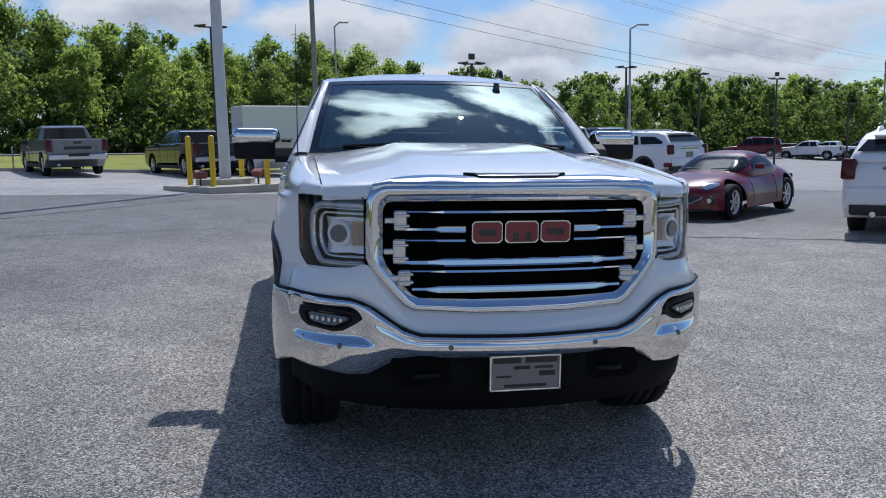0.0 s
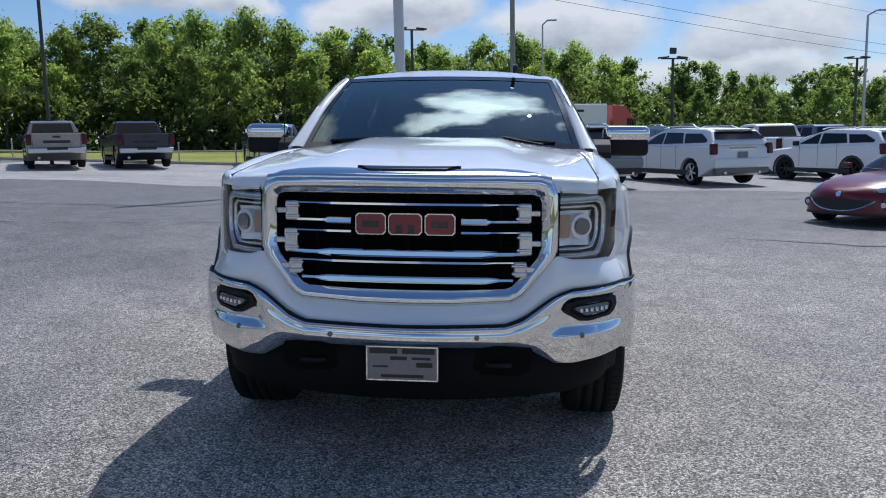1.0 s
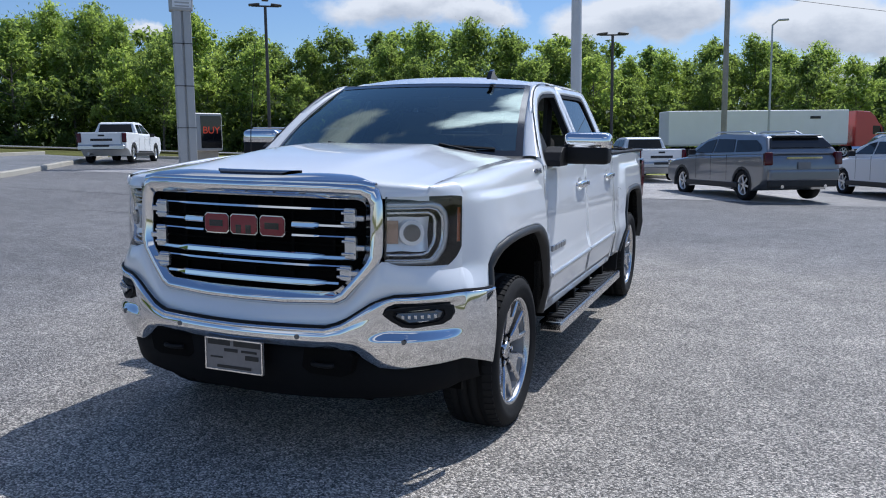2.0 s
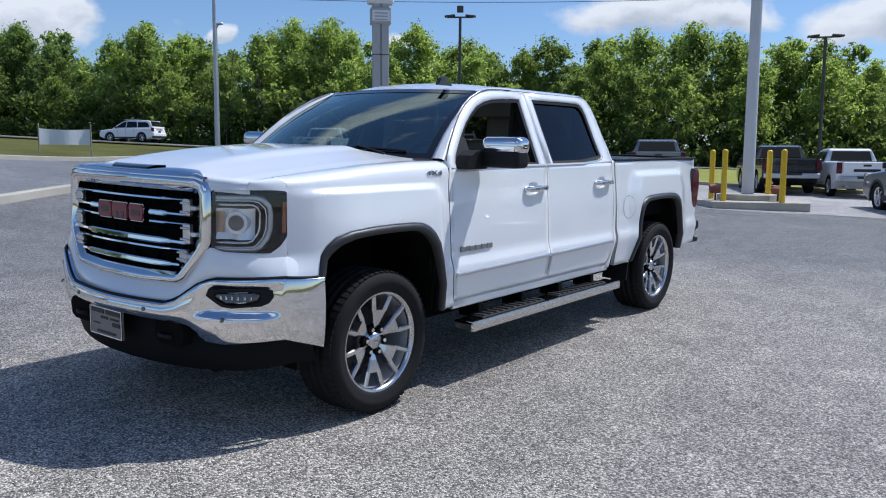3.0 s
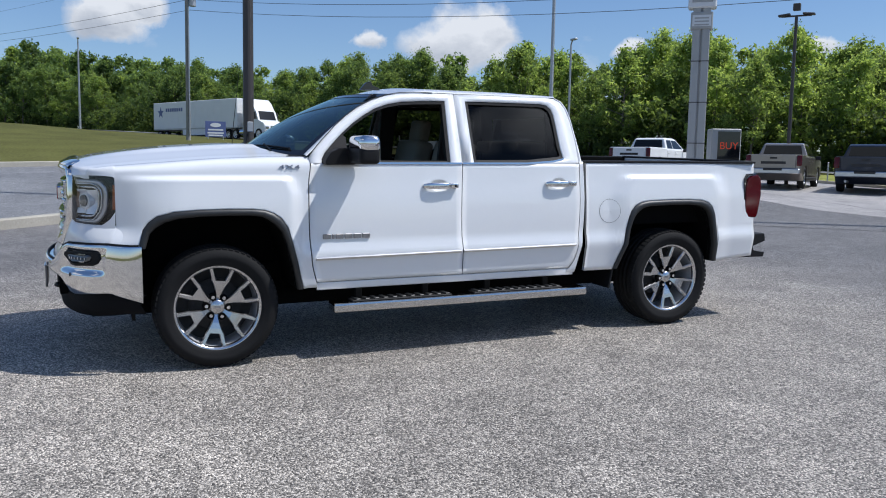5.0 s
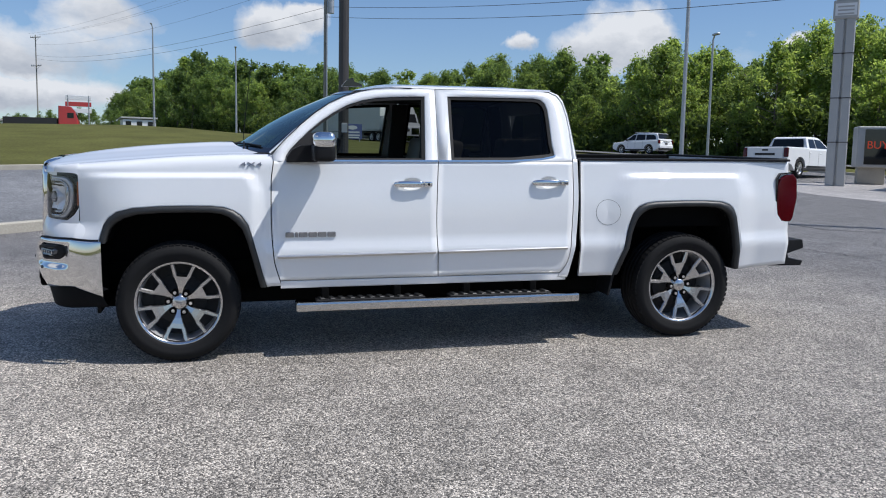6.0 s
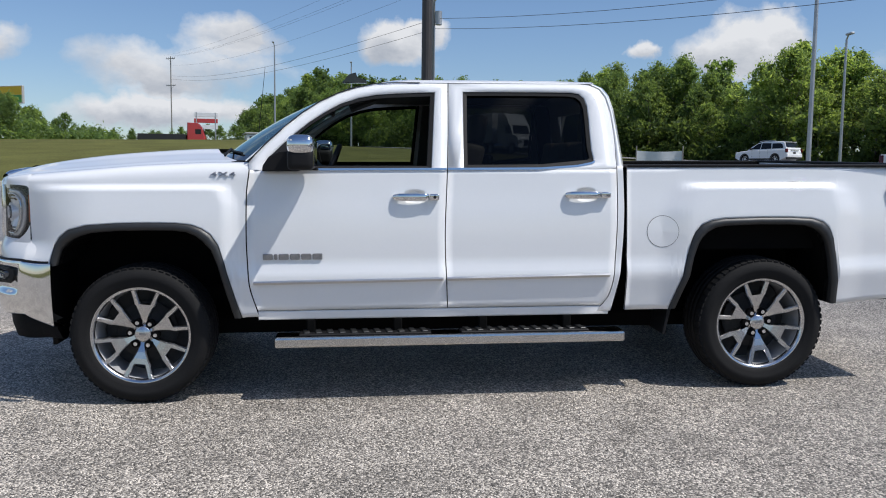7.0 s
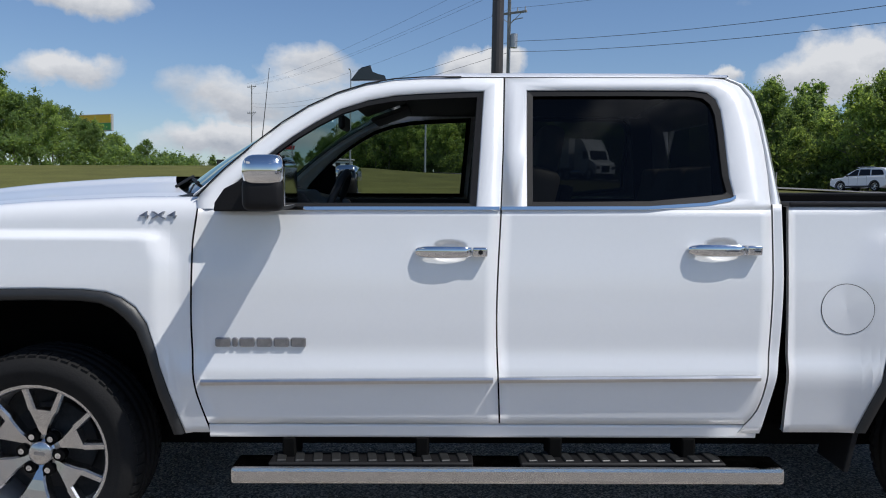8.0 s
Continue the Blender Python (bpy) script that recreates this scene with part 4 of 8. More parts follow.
for x in (-0.4, -0.2, 0.0, 0.2, 0.4):
    part("core_post", box(on_front(x, 1.03, -0.06), (0.014, 0.02, 0.38)), M_UNDER, grille)


def bar(z, x0, x1, h, out, depth=0.03):
    """A chrome bar across the grille."""
    n = 17
    verts, faces = [], []
    for i in range(n):
        x = mixv(x0, x1, i / (n - 1))
        thin = 0.62 if abs(x) > 0.345 else 1.0
        o = out - (0.010 if abs(x) > 0.345 else 0)
        for dz, do in ((-0.5, -depth), (-0.5, -0.006), (-0.25, 0.0), (0.3, -0.002), (0.5, -0.008), (0.5, -depth)):
            verts.append(on_front(x, z + dz * h * thin, o + do))
    for i in range(n - 1):
        faces += [(i * 6 + j, i * 6 + j + 1, i * 6 + j + 7, i * 6 + j + 6) for j in range(5)]
    faces += [tuple(range(6)), tuple(range(6 * n - 6, 6 * n))]
    return part("grille_bar", raw("grille_bar", verts, faces, M_CHROME), parent=grille, label="polished chrome bar")


bar(1.180, -0.52, 0.52, 0.016, 0.016)
for s in (-1, 1):
    bar(1.108, s * 0.235, s * 0.52, 0.026, 0.020)
    bar(1.062, s * 0.235, s * 0.52, 0.016, 0.016)
bar(0.972, -0.52, 0.52, 0.032, 0.022)
bar(0.934, -0.51, 0.51, 0.016, 0.016)
bar(0.860, -0.455, 0.455, 0.028, 0.022)
for s in (-1, 1):
    for z0, z1, x in ((1.108, 1.180, 0.50), (0.972, 1.062, 0.505), (0.880, 0.934, 0.485)):
        bm = bmesh.new()
        add_box(bm, on_front(s * x, (z0 + z1) / 2, 0.004), (0.055, 0.03, z1 - z0 + 0.012), bevel=0.006)
        add_box(bm, on_front(s * (x + 0.035), (z0 + z1) / 2, 0.006), (0.06, 0.024, 0.024), bevel=0.004)
        for q in (-1, 1):
            add_box(bm, on_front(s * (x - 0.005), (z0 + z1) / 2 + q * (z1 - z0) * 0.3, 0.016), (0.062, 0.02, 0.012), bevel=0.003)
        part("grille_tab", bm, M_LAMPWHITE, grille, "silver ribbed grille tab")


def over_hood(x, y, up):
    """A place just above the hood's skin."""
    y0, y1 = front_y(x) + 0.005, 0.30 + 0.26 * (x / HOOD_X) ** 2
    return (x, y, hood_at((x / (HOOD_X - 0.003) + 1) / 2, (y - y0) / (y1 - y0))[2] + up)


def cap_at(u, w):
    x = (u * 2 - 1) * 0.612
    back = 0.092 - 0.075 * step01(0.46, 0.612, abs(x))
    lip = Vector(on_front(x, 1.2985 - 0.016 * step01(0.53, 0.62, abs(x)), 0.024))
    rear = Vector(over_hood(x, front_y(x) + back, 0.004))
    p = lip.lerp(rear, w)
    return (p.x, p.y, p.z + 0.010 * math.sin(math.pi * w))


def inlet_at(u, w):
    x = (u * 2 - 1) * mixv(0.165, 0.225, w)
    lip, rear = Vector(cap_at((x / 0.612 + 1) / 2, 0.42)), Vector(over_hood(x, front_y(x) + 0.100, 0.007))
    p = lip.lerp(rear, w)
    return (p.x, p.y, p.z + 0.005 + 0.006 * math.sin(math.pi * w))


for name, f_at, mat, label in (("grille_cap", cap_at, M_CHROME, "polished chrome cap over the grille"), ("hood_scoop", inlet_at, M_GLOSSBLACK, "black inlet slot")):
    v, f = grid(f_at, 61, 9)
    n0 = len(v)
    v += [(x, y + 0.002, z - 0.012) for x, y, z in v[::9]] + [(x, y - 0.002, z - 0.012) for x, y, z in v[8::9]]
    f += [(n0 + i, n0 + i + 1, (i + 1) * 9, i * 9) for i in range(60)] + [(i * 9 + 8, i * 9 + 17, n0 + 62 + i, n0 + 61 + i) for i in range(60)]
    part(name, raw(name, v, f, mat, True), parent=grille, label=label)
for side in (1, -1):
    part("hood_gap", add_tube(bmesh.new(), [(side * HOOD_X, mixv(-0.60, 0.55, i / 24), hood_edge(mixv(-0.60, 0.55, i / 24)) - 0.0035) for i in range(25)], 0.0034, 5), M_BLACK, truck)
part("lower_slot", prism([(-0.19, 0.775), (0.19, 0.775), (0.215, 0.757), (-0.215, 0.757)], "y", front_y(0) - 0.02, front_y(0) - 0.012), M_GLOSSBLACK, grille, "black lower slot")
# badge: three plain red shapes with chrome rims
for x0, x1 in ((-0.212, -0.082), (-0.072, 0.072), (0.082, 0.212)):
    q = lambda d: [(x0 + d + 0.012, 1.052 + d), (x1 - d - 0.012, 1.052 + d), (x1 - d, 1.064 + d), (x1 - d, 1.132 - d), (x1 - d - 0.012, 1.144 - d), (x0 + d + 0.012, 1.144 - d), (x0 + d, 1.132 - d), (x0 + d, 1.064 + d)]
    yb = front_y((x0 + x1) / 2) - 0.012
    rim = part("badge_rim", prism(q(0), "y", yb - 0.012, yb + 0.02), M_CHROME, grille, "chrome badge rim")
    part("badge_face", prism(q(0.0045), "y", yb - 0.017, yb - 0.008), M_REDLOGO, grille, "dark red badge plate")
    xm = (x0 + x1) / 2
    slots = ((-0.036, 0.036, 1.084, 1.112),) if abs(xm) > 0.01 else ((-0.040, -0.012, 1.058, 1.096), (0.012, 0.040, 1.058, 1.096))
    for a, b, low, high in slots:
        part("badge_slot", prism([(xm + a, low), (xm + b, low), (xm + b, high), (xm + a, high)], "y", yb - 0.0185, yb - 0.012), M_GLOSSBLACK, grille, "dark slot in the badge")

# bumper: chrome shell wrapped round the corners
CORNER = 0.945


def wrap(s):
    """A path round the front: s 0 at the middle, 1 at the corner, 2 at the wheel arch."""
    if s <= 1:
        x = CORNER * s
        return x, bumper_y(x)
    q = s - 1
    y0 = bumper_y(CORNER)
    return mixv(CORNER, 1.012, q**0.7), mixv(y0, -0.455, q)


bump_top = lambda x, s: float(np.interp(x, [0, 0.43, 0.50, 0.63, 0.70, 0.93], [0.672, 0.676, 0.70, 0.79, 0.815, 0.823])) if s <= 1 else mixv(0.823, 0.815, min((s - 1) * 1.6, 1))
bump_low = lambda x, s: float(np.interp(x, [0, 0.46, 0.54, 0.64, 0.72, 0.93], [0.572, 0.570, 0.555, 0.498, 0.492, 0.520])) if s <= 1 else mixv(0.520, 0.462, s - 1)


def bumper_at(s, v, out=0.0):
    a = abs(s)
    x, y = wrap(a)
    lo, hi = bump_low(x, a), bump_top(x, a)
    z = mixv(lo, hi, v)
    swell = 0.05 + 0.030 * math.sin(math.pi * min(max(v, 0), 1)) ** 0.7 - 0.022 * (1 - v) ** 2 + 0.010 * step01(0.80, 0.93, v) * (1 - step01(0.6, 0.9, a)) - 0.004 * step01(0.55, 1.0, v) * step01(0.75, 1.0, a)
    nrm = Vector((0.12 * min(a, 1) ** 3, -1, 0)).normalized() if a <= 1 else Vector((mixv(0.12, 0.0, 0) + (a - 1) * 0.9, -(2 - a), 0)).normalized()
    swell *= 1 - 0.35 * step01(0.78, 1.0, a)
    if a > 1:
        swell *= mixv(1, 0.5, a - 1)
    # pocket round the fog lamp, with a ledge below it
    swell -= 0.034 * (step01(0.615, 0.68, x + (0.70 - z) * 0.5) - step01(0.915, 0.945, x)) * step01(0.618, 0.668, z) * (1 - step01(0.77, 0.80, z)) * (1 if a <= 1 else 0)
    p = Vector((x, y, z)) + nrm * (swell + out)
    if s < 0:
        p.x = -p.x
    return p


v, f = [], []
SS = [-2 + 4 * i / 160 for i in range(161)]
VV = [0, 0.02] + [0.05 + 0.90 * i / 34 for i in range(35)] + [0.98, 1.0]
for s in SS:
    ring = [bumper_at(s, w) for w in VV]
    inner = Vector((ring[-1].x * 0.97, ring[-1].y + 0.05, ring[-1].z - 0.004))
    low = Vector((ring[0].x * 0.98, ring[0].y + 0.05, ring[0].z + 0.002))
    v += [low] + ring + [inner]
k = len(VV) + 2
f = [(i * k + j, i * k + j + 1, (i + 1) * k + j + 1, (i + 1) * k + j) for i in range(len(SS) - 1) for j in range(k - 1)]
bumper = part("front_bumper", raw("front_bumper", [tuple(p) for p in v], f, M_CHROME, True), parent=truck, label="wide polished chrome front bumper")
# dark joint between bumper and body
part("bumper_joint", add_tube(bmesh.new(), [bumper_at(-1.9 + 3.8 * i / 76, 1.0, -0.008) + Vector((0, 0, 0.005)) for i in range(77)], 0.007, 6), M_BLACK, bumper)
# fog lamps in black pockets
for side in (1, -1):
    ring = [(0.665, 0.738), (0.675, 0.762), (0.76, 0.772), (0.88, 0.778), (0.912, 0.768), (0.918, 0.735), (0.905, 0.705), (0.88, 0.688), (0.78, 0.678), (0.735, 0.684), (0.69, 0.712)]

    def spot(x, z, out):
        s = x / CORNER
        lo, hi = bump_low(x, s), bump_top(x, s)
        p = bumper_at(s, (z - lo) / (hi - lo), out)
        return (side * p.x, p.y, p.z)

    cx, cz = 0.80, 0.728
    verts = [spot(x, z, -0.004) for x, z in ring] + [spot(mixv(x, cx, 0.04), mixv(z, cz, 0.06), 0.014) for x, z in ring] + [spot(mixv(x, cx, 0.25), mixv(z, cz, 0.34), 0.016) for x, z in ring] + [spot(mixv(x, cx, 0.30), mixv(z, cz, 0.40), 0.006) for x, z in ring]
    m = len(ring)
    faces = [(r * m + i, r * m + (i + 1) % m, (r + 1) * m + (i + 1) % m, (r + 1) * m + i) for r in range(3) for i in range(m)] + [tuple(range(3 * m, 4 * m))]
    pod = part("fog_lamp", raw("fog_lamp", verts, faces, M_BLACK), parent=bumper, label="fog lamp in a black bezel")
    lens = [(0.708, 0.738), (0.718, 0.750), (0.86, 0.757), (0.878, 0.746), (0.872, 0.722), (0.855, 0.712), (0.765, 0.706)]
    verts = [spot(x, z, 0.010) for x, z in lens] + [spot(mixv(x, 0.8, 0.10), mixv(z, 0.73, 0.12), 0.024) for x, z in lens]
    m = len(lens)
    part("lens", raw("lens", verts, [(i, (i + 1) % m, m + (i + 1) % m, m + i) for i in range(m)] + [tuple(range(m, 2 * m))], M_LAMPGREY), parent=pod, label="dark glass fog lens")
    for x in (0.745, 0.768, 0.791, 0.814, 0.837, 0.858):
        part("led_chip", box(spot(x, 0.732, 0.025), (0.014, 0.006, 0.018), bevel=0.002), M_LAMPWHITE, pod)
for x in (-0.75, -0.31, 0.31, 0.75):
    s = abs(x) / CORNER
    p = bumper_at(math.copysign(s, x), 0.62 if abs(x) < 0.5 else 0.40, 0.0)
    part("parking_sensor", cyl(p + Vector((0, 0.012, 0)), p + Vector((0, -0.004, 0)), 0.012, 0.011, 12), M_LAMPGREY, bumper, "small round sensor")
# body-colour fascia between bumper and grille, and under the lamps
fascia_top = lambda x: float(np.interp(abs(x), [0, 0.455, 0.50, 0.625, 0.645, 0.70, 0.95], [0.765, 0.775, 0.80, 0.95, 0.965, 0.945, 0.935]))


def fascia_at(u, v):
    s = u * 2.5 - 1.25
    a = abs(s)
    if a <= 1:
        x = CORNER * a
        lo, hi = bump_top(x, a) - 0.03, fascia_top(x)
        xt = min(x, 0.906)
        low = Vector((x + 0.008 * step01(0.75, 1.0, a), bumper_y(x) - 0.024, lo))
        top = Vector((xt, front_y(xt) - 0.006, hi))
    else:
        q = (a - 1) / 0.5
        low = Vector((mixv(CORNER + 0.008, body_x(-0.46, 0.8) - 0.014, q**0.6), mixv(bumper_y(CORNER) - 0.03, -0.455, q), bump_top(CORNER, 1 + q * 0.95) - 0.03))
        top = Vector((mixv(0.906, body_x(-0.50, 0.95) - 0.014, q**0.7), mixv(front_y(0.906) - 0.006, -0.46, q), 0.925))
    p = low.lerp(top, v)
    out = 0.020 * math.sin(math.pi * v)
    p.y -= out * (1 - 0.6 * step01(0.80, 1.0, a))
    p.x += out * (0.3 * min(a, 1) ** 4)
    return (math.copysign(p.x, s), p.y, p.z)


v, f = grid(fascia_at, 101, 16)
part("front_fascia", raw("front_fascia", v, f, M_PAINT, True), **BODY)
# black air dam below the bumper
v, f = [], []
for i in range(61):
    s = -1.9 + 3.8 * i / 60
    a = abs(s)
    x, y = wrap(a)
    lo, hi = (mixv(0.325, 0.375, min(a, 1) ** 4) if a <= 1 else 0.375), bump_low(x, a) + 0.03
    for j, (w, o) in enumerate(((0, 0.0), (0.05, 0.03), (0.5, 0.035), (0.9, 0.02), (1.0, -0.02))):
        px = x * (0.965 if a > 0.9 else 0.97) - (0.02 if a > 1 else 0)
        v.append((math.copysign(px, s), y + 0.01 + 0.03 * step01(0.75, 1.1, a) * (1 - 0.6 * step01(1.2, 1.8, a)) + 0.045 * (1 - w) - o, mixv(lo, hi, w)))
f = [(i * 5 + j, i * 5 + j + 1, i * 5 + j + 6, i * 5 + j + 5) for i in range(60) for j in range(4)]
dam = part("air_dam", raw("air_dam", v, f, M_DAM, True), parent=truck, label="black plastic air dam")
for s in (-1, 1):
    pocket = [(0.27, 0.575), (0.52, 0.575), (0.545, 0.545), (0.53, 0.475), (0.49, 0.455), (0.33, 0.455), (0.29, 0.48)]
    part("hook_pocket", prism([(s * a, b) for a, b in pocket], "y", bumper_y(0.4) - 0.022, bumper_y(0.4) + 0.030, 0.004), M_UNDER, dam, "recess for the tow hook")
    bm = add_tube(bmesh.new(), [(s * (0.40 + 0.05 * math.cos(q)), bumper_y(0.4) - 0.026 - 0.02 * math.sin(q), 0.505) for q in np.linspace(0, math.pi, 9)], 0.011, 8)
    part("tow_hook", bm, M_BLACK, dam, "black tow hook")
# dealer plate: name and marks as plain bars
plate = part("front_plate", box((0, bumper_y(0) - 0.066, 0.523), (0.305, 0.012, 0.15), bevel=0.003), M_PLATE, truck, "silver dealer plate with dark print")
yb = bumper_y(0) - 0.0735
for x0, x1, z0, z1 in ((-0.137, -0.02, 0.565, 0.588), (0.0, 0.137, 0.565, 0.588), (-0.05, 0.02, 0.538, 0.552), (0.04, 0.12, 0.540, 0.550), (-0.125, -0.06, 0.505, 0.512), (0.06, 0.128, 0.508, 0.528), (-0.09, 0.09, 0.462, 0.474)):
    part("print_bar", box(((x0 + x1) / 2, yb, (z0 + z1) / 2), (x1 - x0, 0.003, z1 - z0)), M_INK, plate)
for z in (0.4515, 0.5945):
    part("plate_rim", box((0, yb - 0.001, z), (0.302, 0.005, 0.006)), M_CHROME, plate)
for x in (-0.149, 0.149):
    part("plate_rim", box((x, yb - 0.001, 0.523), (0.006, 0.005, 0.148)), M_CHROME, plate)


# headlamps: dark bezel, recessed bowl and guides under a clear cover
M_LAMPCOVER = glass("lamp_cover", (0.93, 0.94, 0.95), face=0.05)


def lamp_at(q, z, out, side):
    """A place on the lamp's face: q 0 at the grille to 1 at the wing; out is in front of the cover."""
    xa = lambda k: 0.648 + 0.270 * (1 - (1 - min(max(k, 0.0), 1.0)) ** 1.5)
    q *= 0.87
    x = xa(q)
    x1, x2 = xa(q - 0.01), xa(q + 0.01)
    nrm = Vector((front_y(x2) - front_y(x1), -(x2 - x1), 0)).normalized()
    return (side * (x + nrm.x * out), front_y(x) + nrm.y * out + 0.04 * (z - 1.0), z)


lo = curve_through([0, 0.45, 0.72, 0.90, 1.0], [0.922, 0.922, 0.928, 0.968, 1.02])
hi = curve_through([0, 0.3, 0.75, 0.95, 1.0], [1.240, 1.242, 1.244, 1.238, 1.220])


def guide(path, wdt, out, side):
    pv = []
    for i, (q, z) in enumerate(path):
        d = Vector(path[min(i + 1, len(path) - 1)]) - Vector(path[max(i - 1, 0)])
        d.x *= 0.42
        nn = Vector((-d.y, d.x)).normalized()
        for t, o in ((-0.5, -0.014), (-0.38, 0.0), (0.38, 0.0), (0.5, -0.014)):
            pv.append(lamp_at(q + nn.x * t * wdt / 0.42, z + nn.y * t * wdt, out + o, side))
    return pv, [(i * 4 + j, i * 4 + j + 1, i * 4 + j + 5, i * 4 + j + 4) for i in range(len(path) - 1) for j in range(3)]


for side in (1, -1):
    v, f = grid(lambda u, w: lamp_at(u, mixv(lo(u), hi(u), w), -0.062 if 0.01 < u < 0.99 and 0.01 < w < 0.99 else 0.004, side), 34, 16)
    lamp = part("headlamp", raw("headlamp", v, f, M_BEZEL, False), parent=truck, label="headlamp with dark bezel and silver light guide")
    big = [(0.0, 1.168), (0.3, 1.170), (0.60, 1.172), (0.70, 1.163), (0.78, 1.135), (0.80, 1.10), (0.795, 1.04), (0.76, 1.00), (0.67, 0.962), (0.60, 0.952), (0.3, 0.950), (0.0, 0.950)]
    small = [(0.0, 1.138), (0.3, 1.140), (0.56, 1.141), (0.63, 1.130), (0.665, 1.108), (0.665, 1.045), (0.64, 1.018), (0.57, 0.988), (0.50, 0.980), (0.3, 0.978), (0.0, 0.978)]
    big, small = ([(q, 0.930 + (z - 0.930) * 1.13) for q, z in path] for path in (big, small))
    for path, wdt, out, name, mat in ((big, 0.030, -0.016, "light_guide", M_LAMPBAR), ([(q * 0.93, 1.062 + (z - 1.062) * 0.90) for q, z in big], 0.007, -0.010, "guide_edge", M_LAMPWHITE), (small, 0.012, -0.026, "inner_guide", M_LAMPWHITE)):
        part(name, raw(name, *guide(path, wdt, out, side), mat, True), parent=lamp, label="silver light guide")
    v, f = grid(lambda u, w: lamp_at(mixv(0.0, 0.60, u), mixv(1.000, 1.150, w), -0.050 + 0.03 * abs(w - 0.5) + 0.014 * math.cos(u * 9), side), 24, 8)
    part("reflector", raw("reflector", v, f, M_BOWL, True), parent=lamp, label="bright reflector behind clear cover")
    c0, c1 = Vector(lamp_at(0.335, 1.082, -0.055, side)), Vector(lamp_at(0.335, 1.082, -0.020, side))
    part("projector_ring", cyl(c0, c1, 0.060, 0.054, 28), M_BOWL, lamp, "bright projector ring")
    part("projector_lens", cyl(c0, c1 + (c1 - c0) * 0.3, 0.047, 0.036, 28), M_LENS, lamp, "dark glass projector lens")
    v, f = grid(lambda u, w: lamp_at(mixv(0.0, 0.155, u), mixv(1.035, 1.135, w), -0.022, side), 5, 4)
    part("turn_signal", raw("turn_signal", v, f, M_AMBERDIM, True), parent=lamp, label="amber turn signal")
    v, f = grid(lambda u, w: lamp_at(mixv(0.935, 0.992, u), mixv(1.035, 1.185, w), -0.004, side), 5, 6)
    part("side_marker", raw("side_marker", v, f, M_AMBER, True), parent=lamp, label="amber side marker")
    v, f = grid(lambda u, w: lamp_at(u, mixv(lo(u), hi(u), w), 0.006 + 0.006 * math.sin(math.pi * w), side), 30, 10)
    part("cover", raw("cover", v, f, M_LAMPCOVER, True), parent=lamp, label="clear curved cover").visible_shadow = False

# painted corner under the cut end of each lamp
for side in (1, -1):
    v, f = grid(lambda u, w: lamp_at(mixv(0.66, 1.0, u), mixv(0.905, lo(mixv(0.66, 1.0, u)) + 0.003, w), 0.010, side), 14, 6)
    part("lamp_corner", raw("lamp_corner", v, f, M_PAINT, True), **BODY)
# body skin over the headlamps, between lamp, hood and wing
for side in (1, -1):
    def brow_at(u, w):
        low = Vector(lamp_at(u, hi(u) - 0.002, 0.012, 1))
        if low.x < HOOD_X - 0.012:
            top = Vector((low.x, front_y(low.x) + 0.012, hood_edge(front_y(low.x)) - 0.012))
        else:
            y = mixv(front_y(HOOD_X) + 0.012, -0.585, step01(0.45, 1.0, u))
            top = Vector((HOOD_X + 0.003, y, hood_edge(y) - 0.002))
        p = low.lerp(top, w)
        bulge = math.sin(math.pi * w) * 0.32 * (low - top).length
        away = Vector((low.x - top.x, low.y - top.y, 0.0))
        away = away.normalized() * 0.6 if away.length > 0.02 else Vector((0, -0.3, 0))
        p += (away + Vector((0, 0, 0.75))) * bulge * (1 if low.x > HOOD_X else 0.15)
        return (side * p.x, p.y, p.z)

    v, f = grid(brow_at, 40, 10)
    part("lamp_brow", raw("lamp_brow", v, f, M_PAINT, True), **BODY)
# ---- cab ----
def cab_x(z):
    return 0.953 - 0.47 * (z - 1.325)


def screen(u, w, out=0.0):
    """The windscreen: u -1 to 1 across, w 0 at the cowl to 1 at the roof."""
    y = mixv(0.33, 1.13, w) + 0.27 * u * u * (1 - 0.5 * w) - 0.035 * math.sin(math.pi * w)
    z = mixv(1.385, 1.822, w) - 0.012 * u * u + 0.022 * math.sin(math.pi * w)
    return Vector((u * mixv(0.835, 0.685, w), y - 0.45 * out, z + 0.9 * out))


door_f_out = [(0.620, 1.325), (0.617, 1.365), (0.655, 1.412), (0.711, 1.47), (0.81, 1.562), (0.91, 1.646), (1.01, 1.712), (1.12, 1.766), (1.23, 1.802), (1.339, 1.822), (1.45, 1.829), (1.60, 1.830), (1.763, 1.830), (1.752, 1.55), (1.738, 1.325)]
door_f_in = [(0.700, 1.325), (0.702, 1.352), (0.730, 1.395), (0.785, 1.450), (0.865, 1.525), (0.948, 1.592), (1.035, 1.650), (1.130, 1.703), (1.235, 1.738), (1.341, 1.758), (1.45, 1.766), (1.60, 1.773), (1.684, 1.776), (1.666, 1.55), (1.648, 1.325)]
door_r_out = [(1.744, 1.325), (1.758, 1.55), (1.770, 1.830), (2.0, 1.832), (2.3, 1.833), (2.55, 1.834), (2.626, 1.826), (2.682, 1.800), (2.715, 1.75), (2.735, 1.66), (2.742, 1.55), (2.742, 1.45), (2.738, 1.39), (2.738, 1.35), (2.738, 1.325), (2.30, 1.325), (2.0, 1.325)]
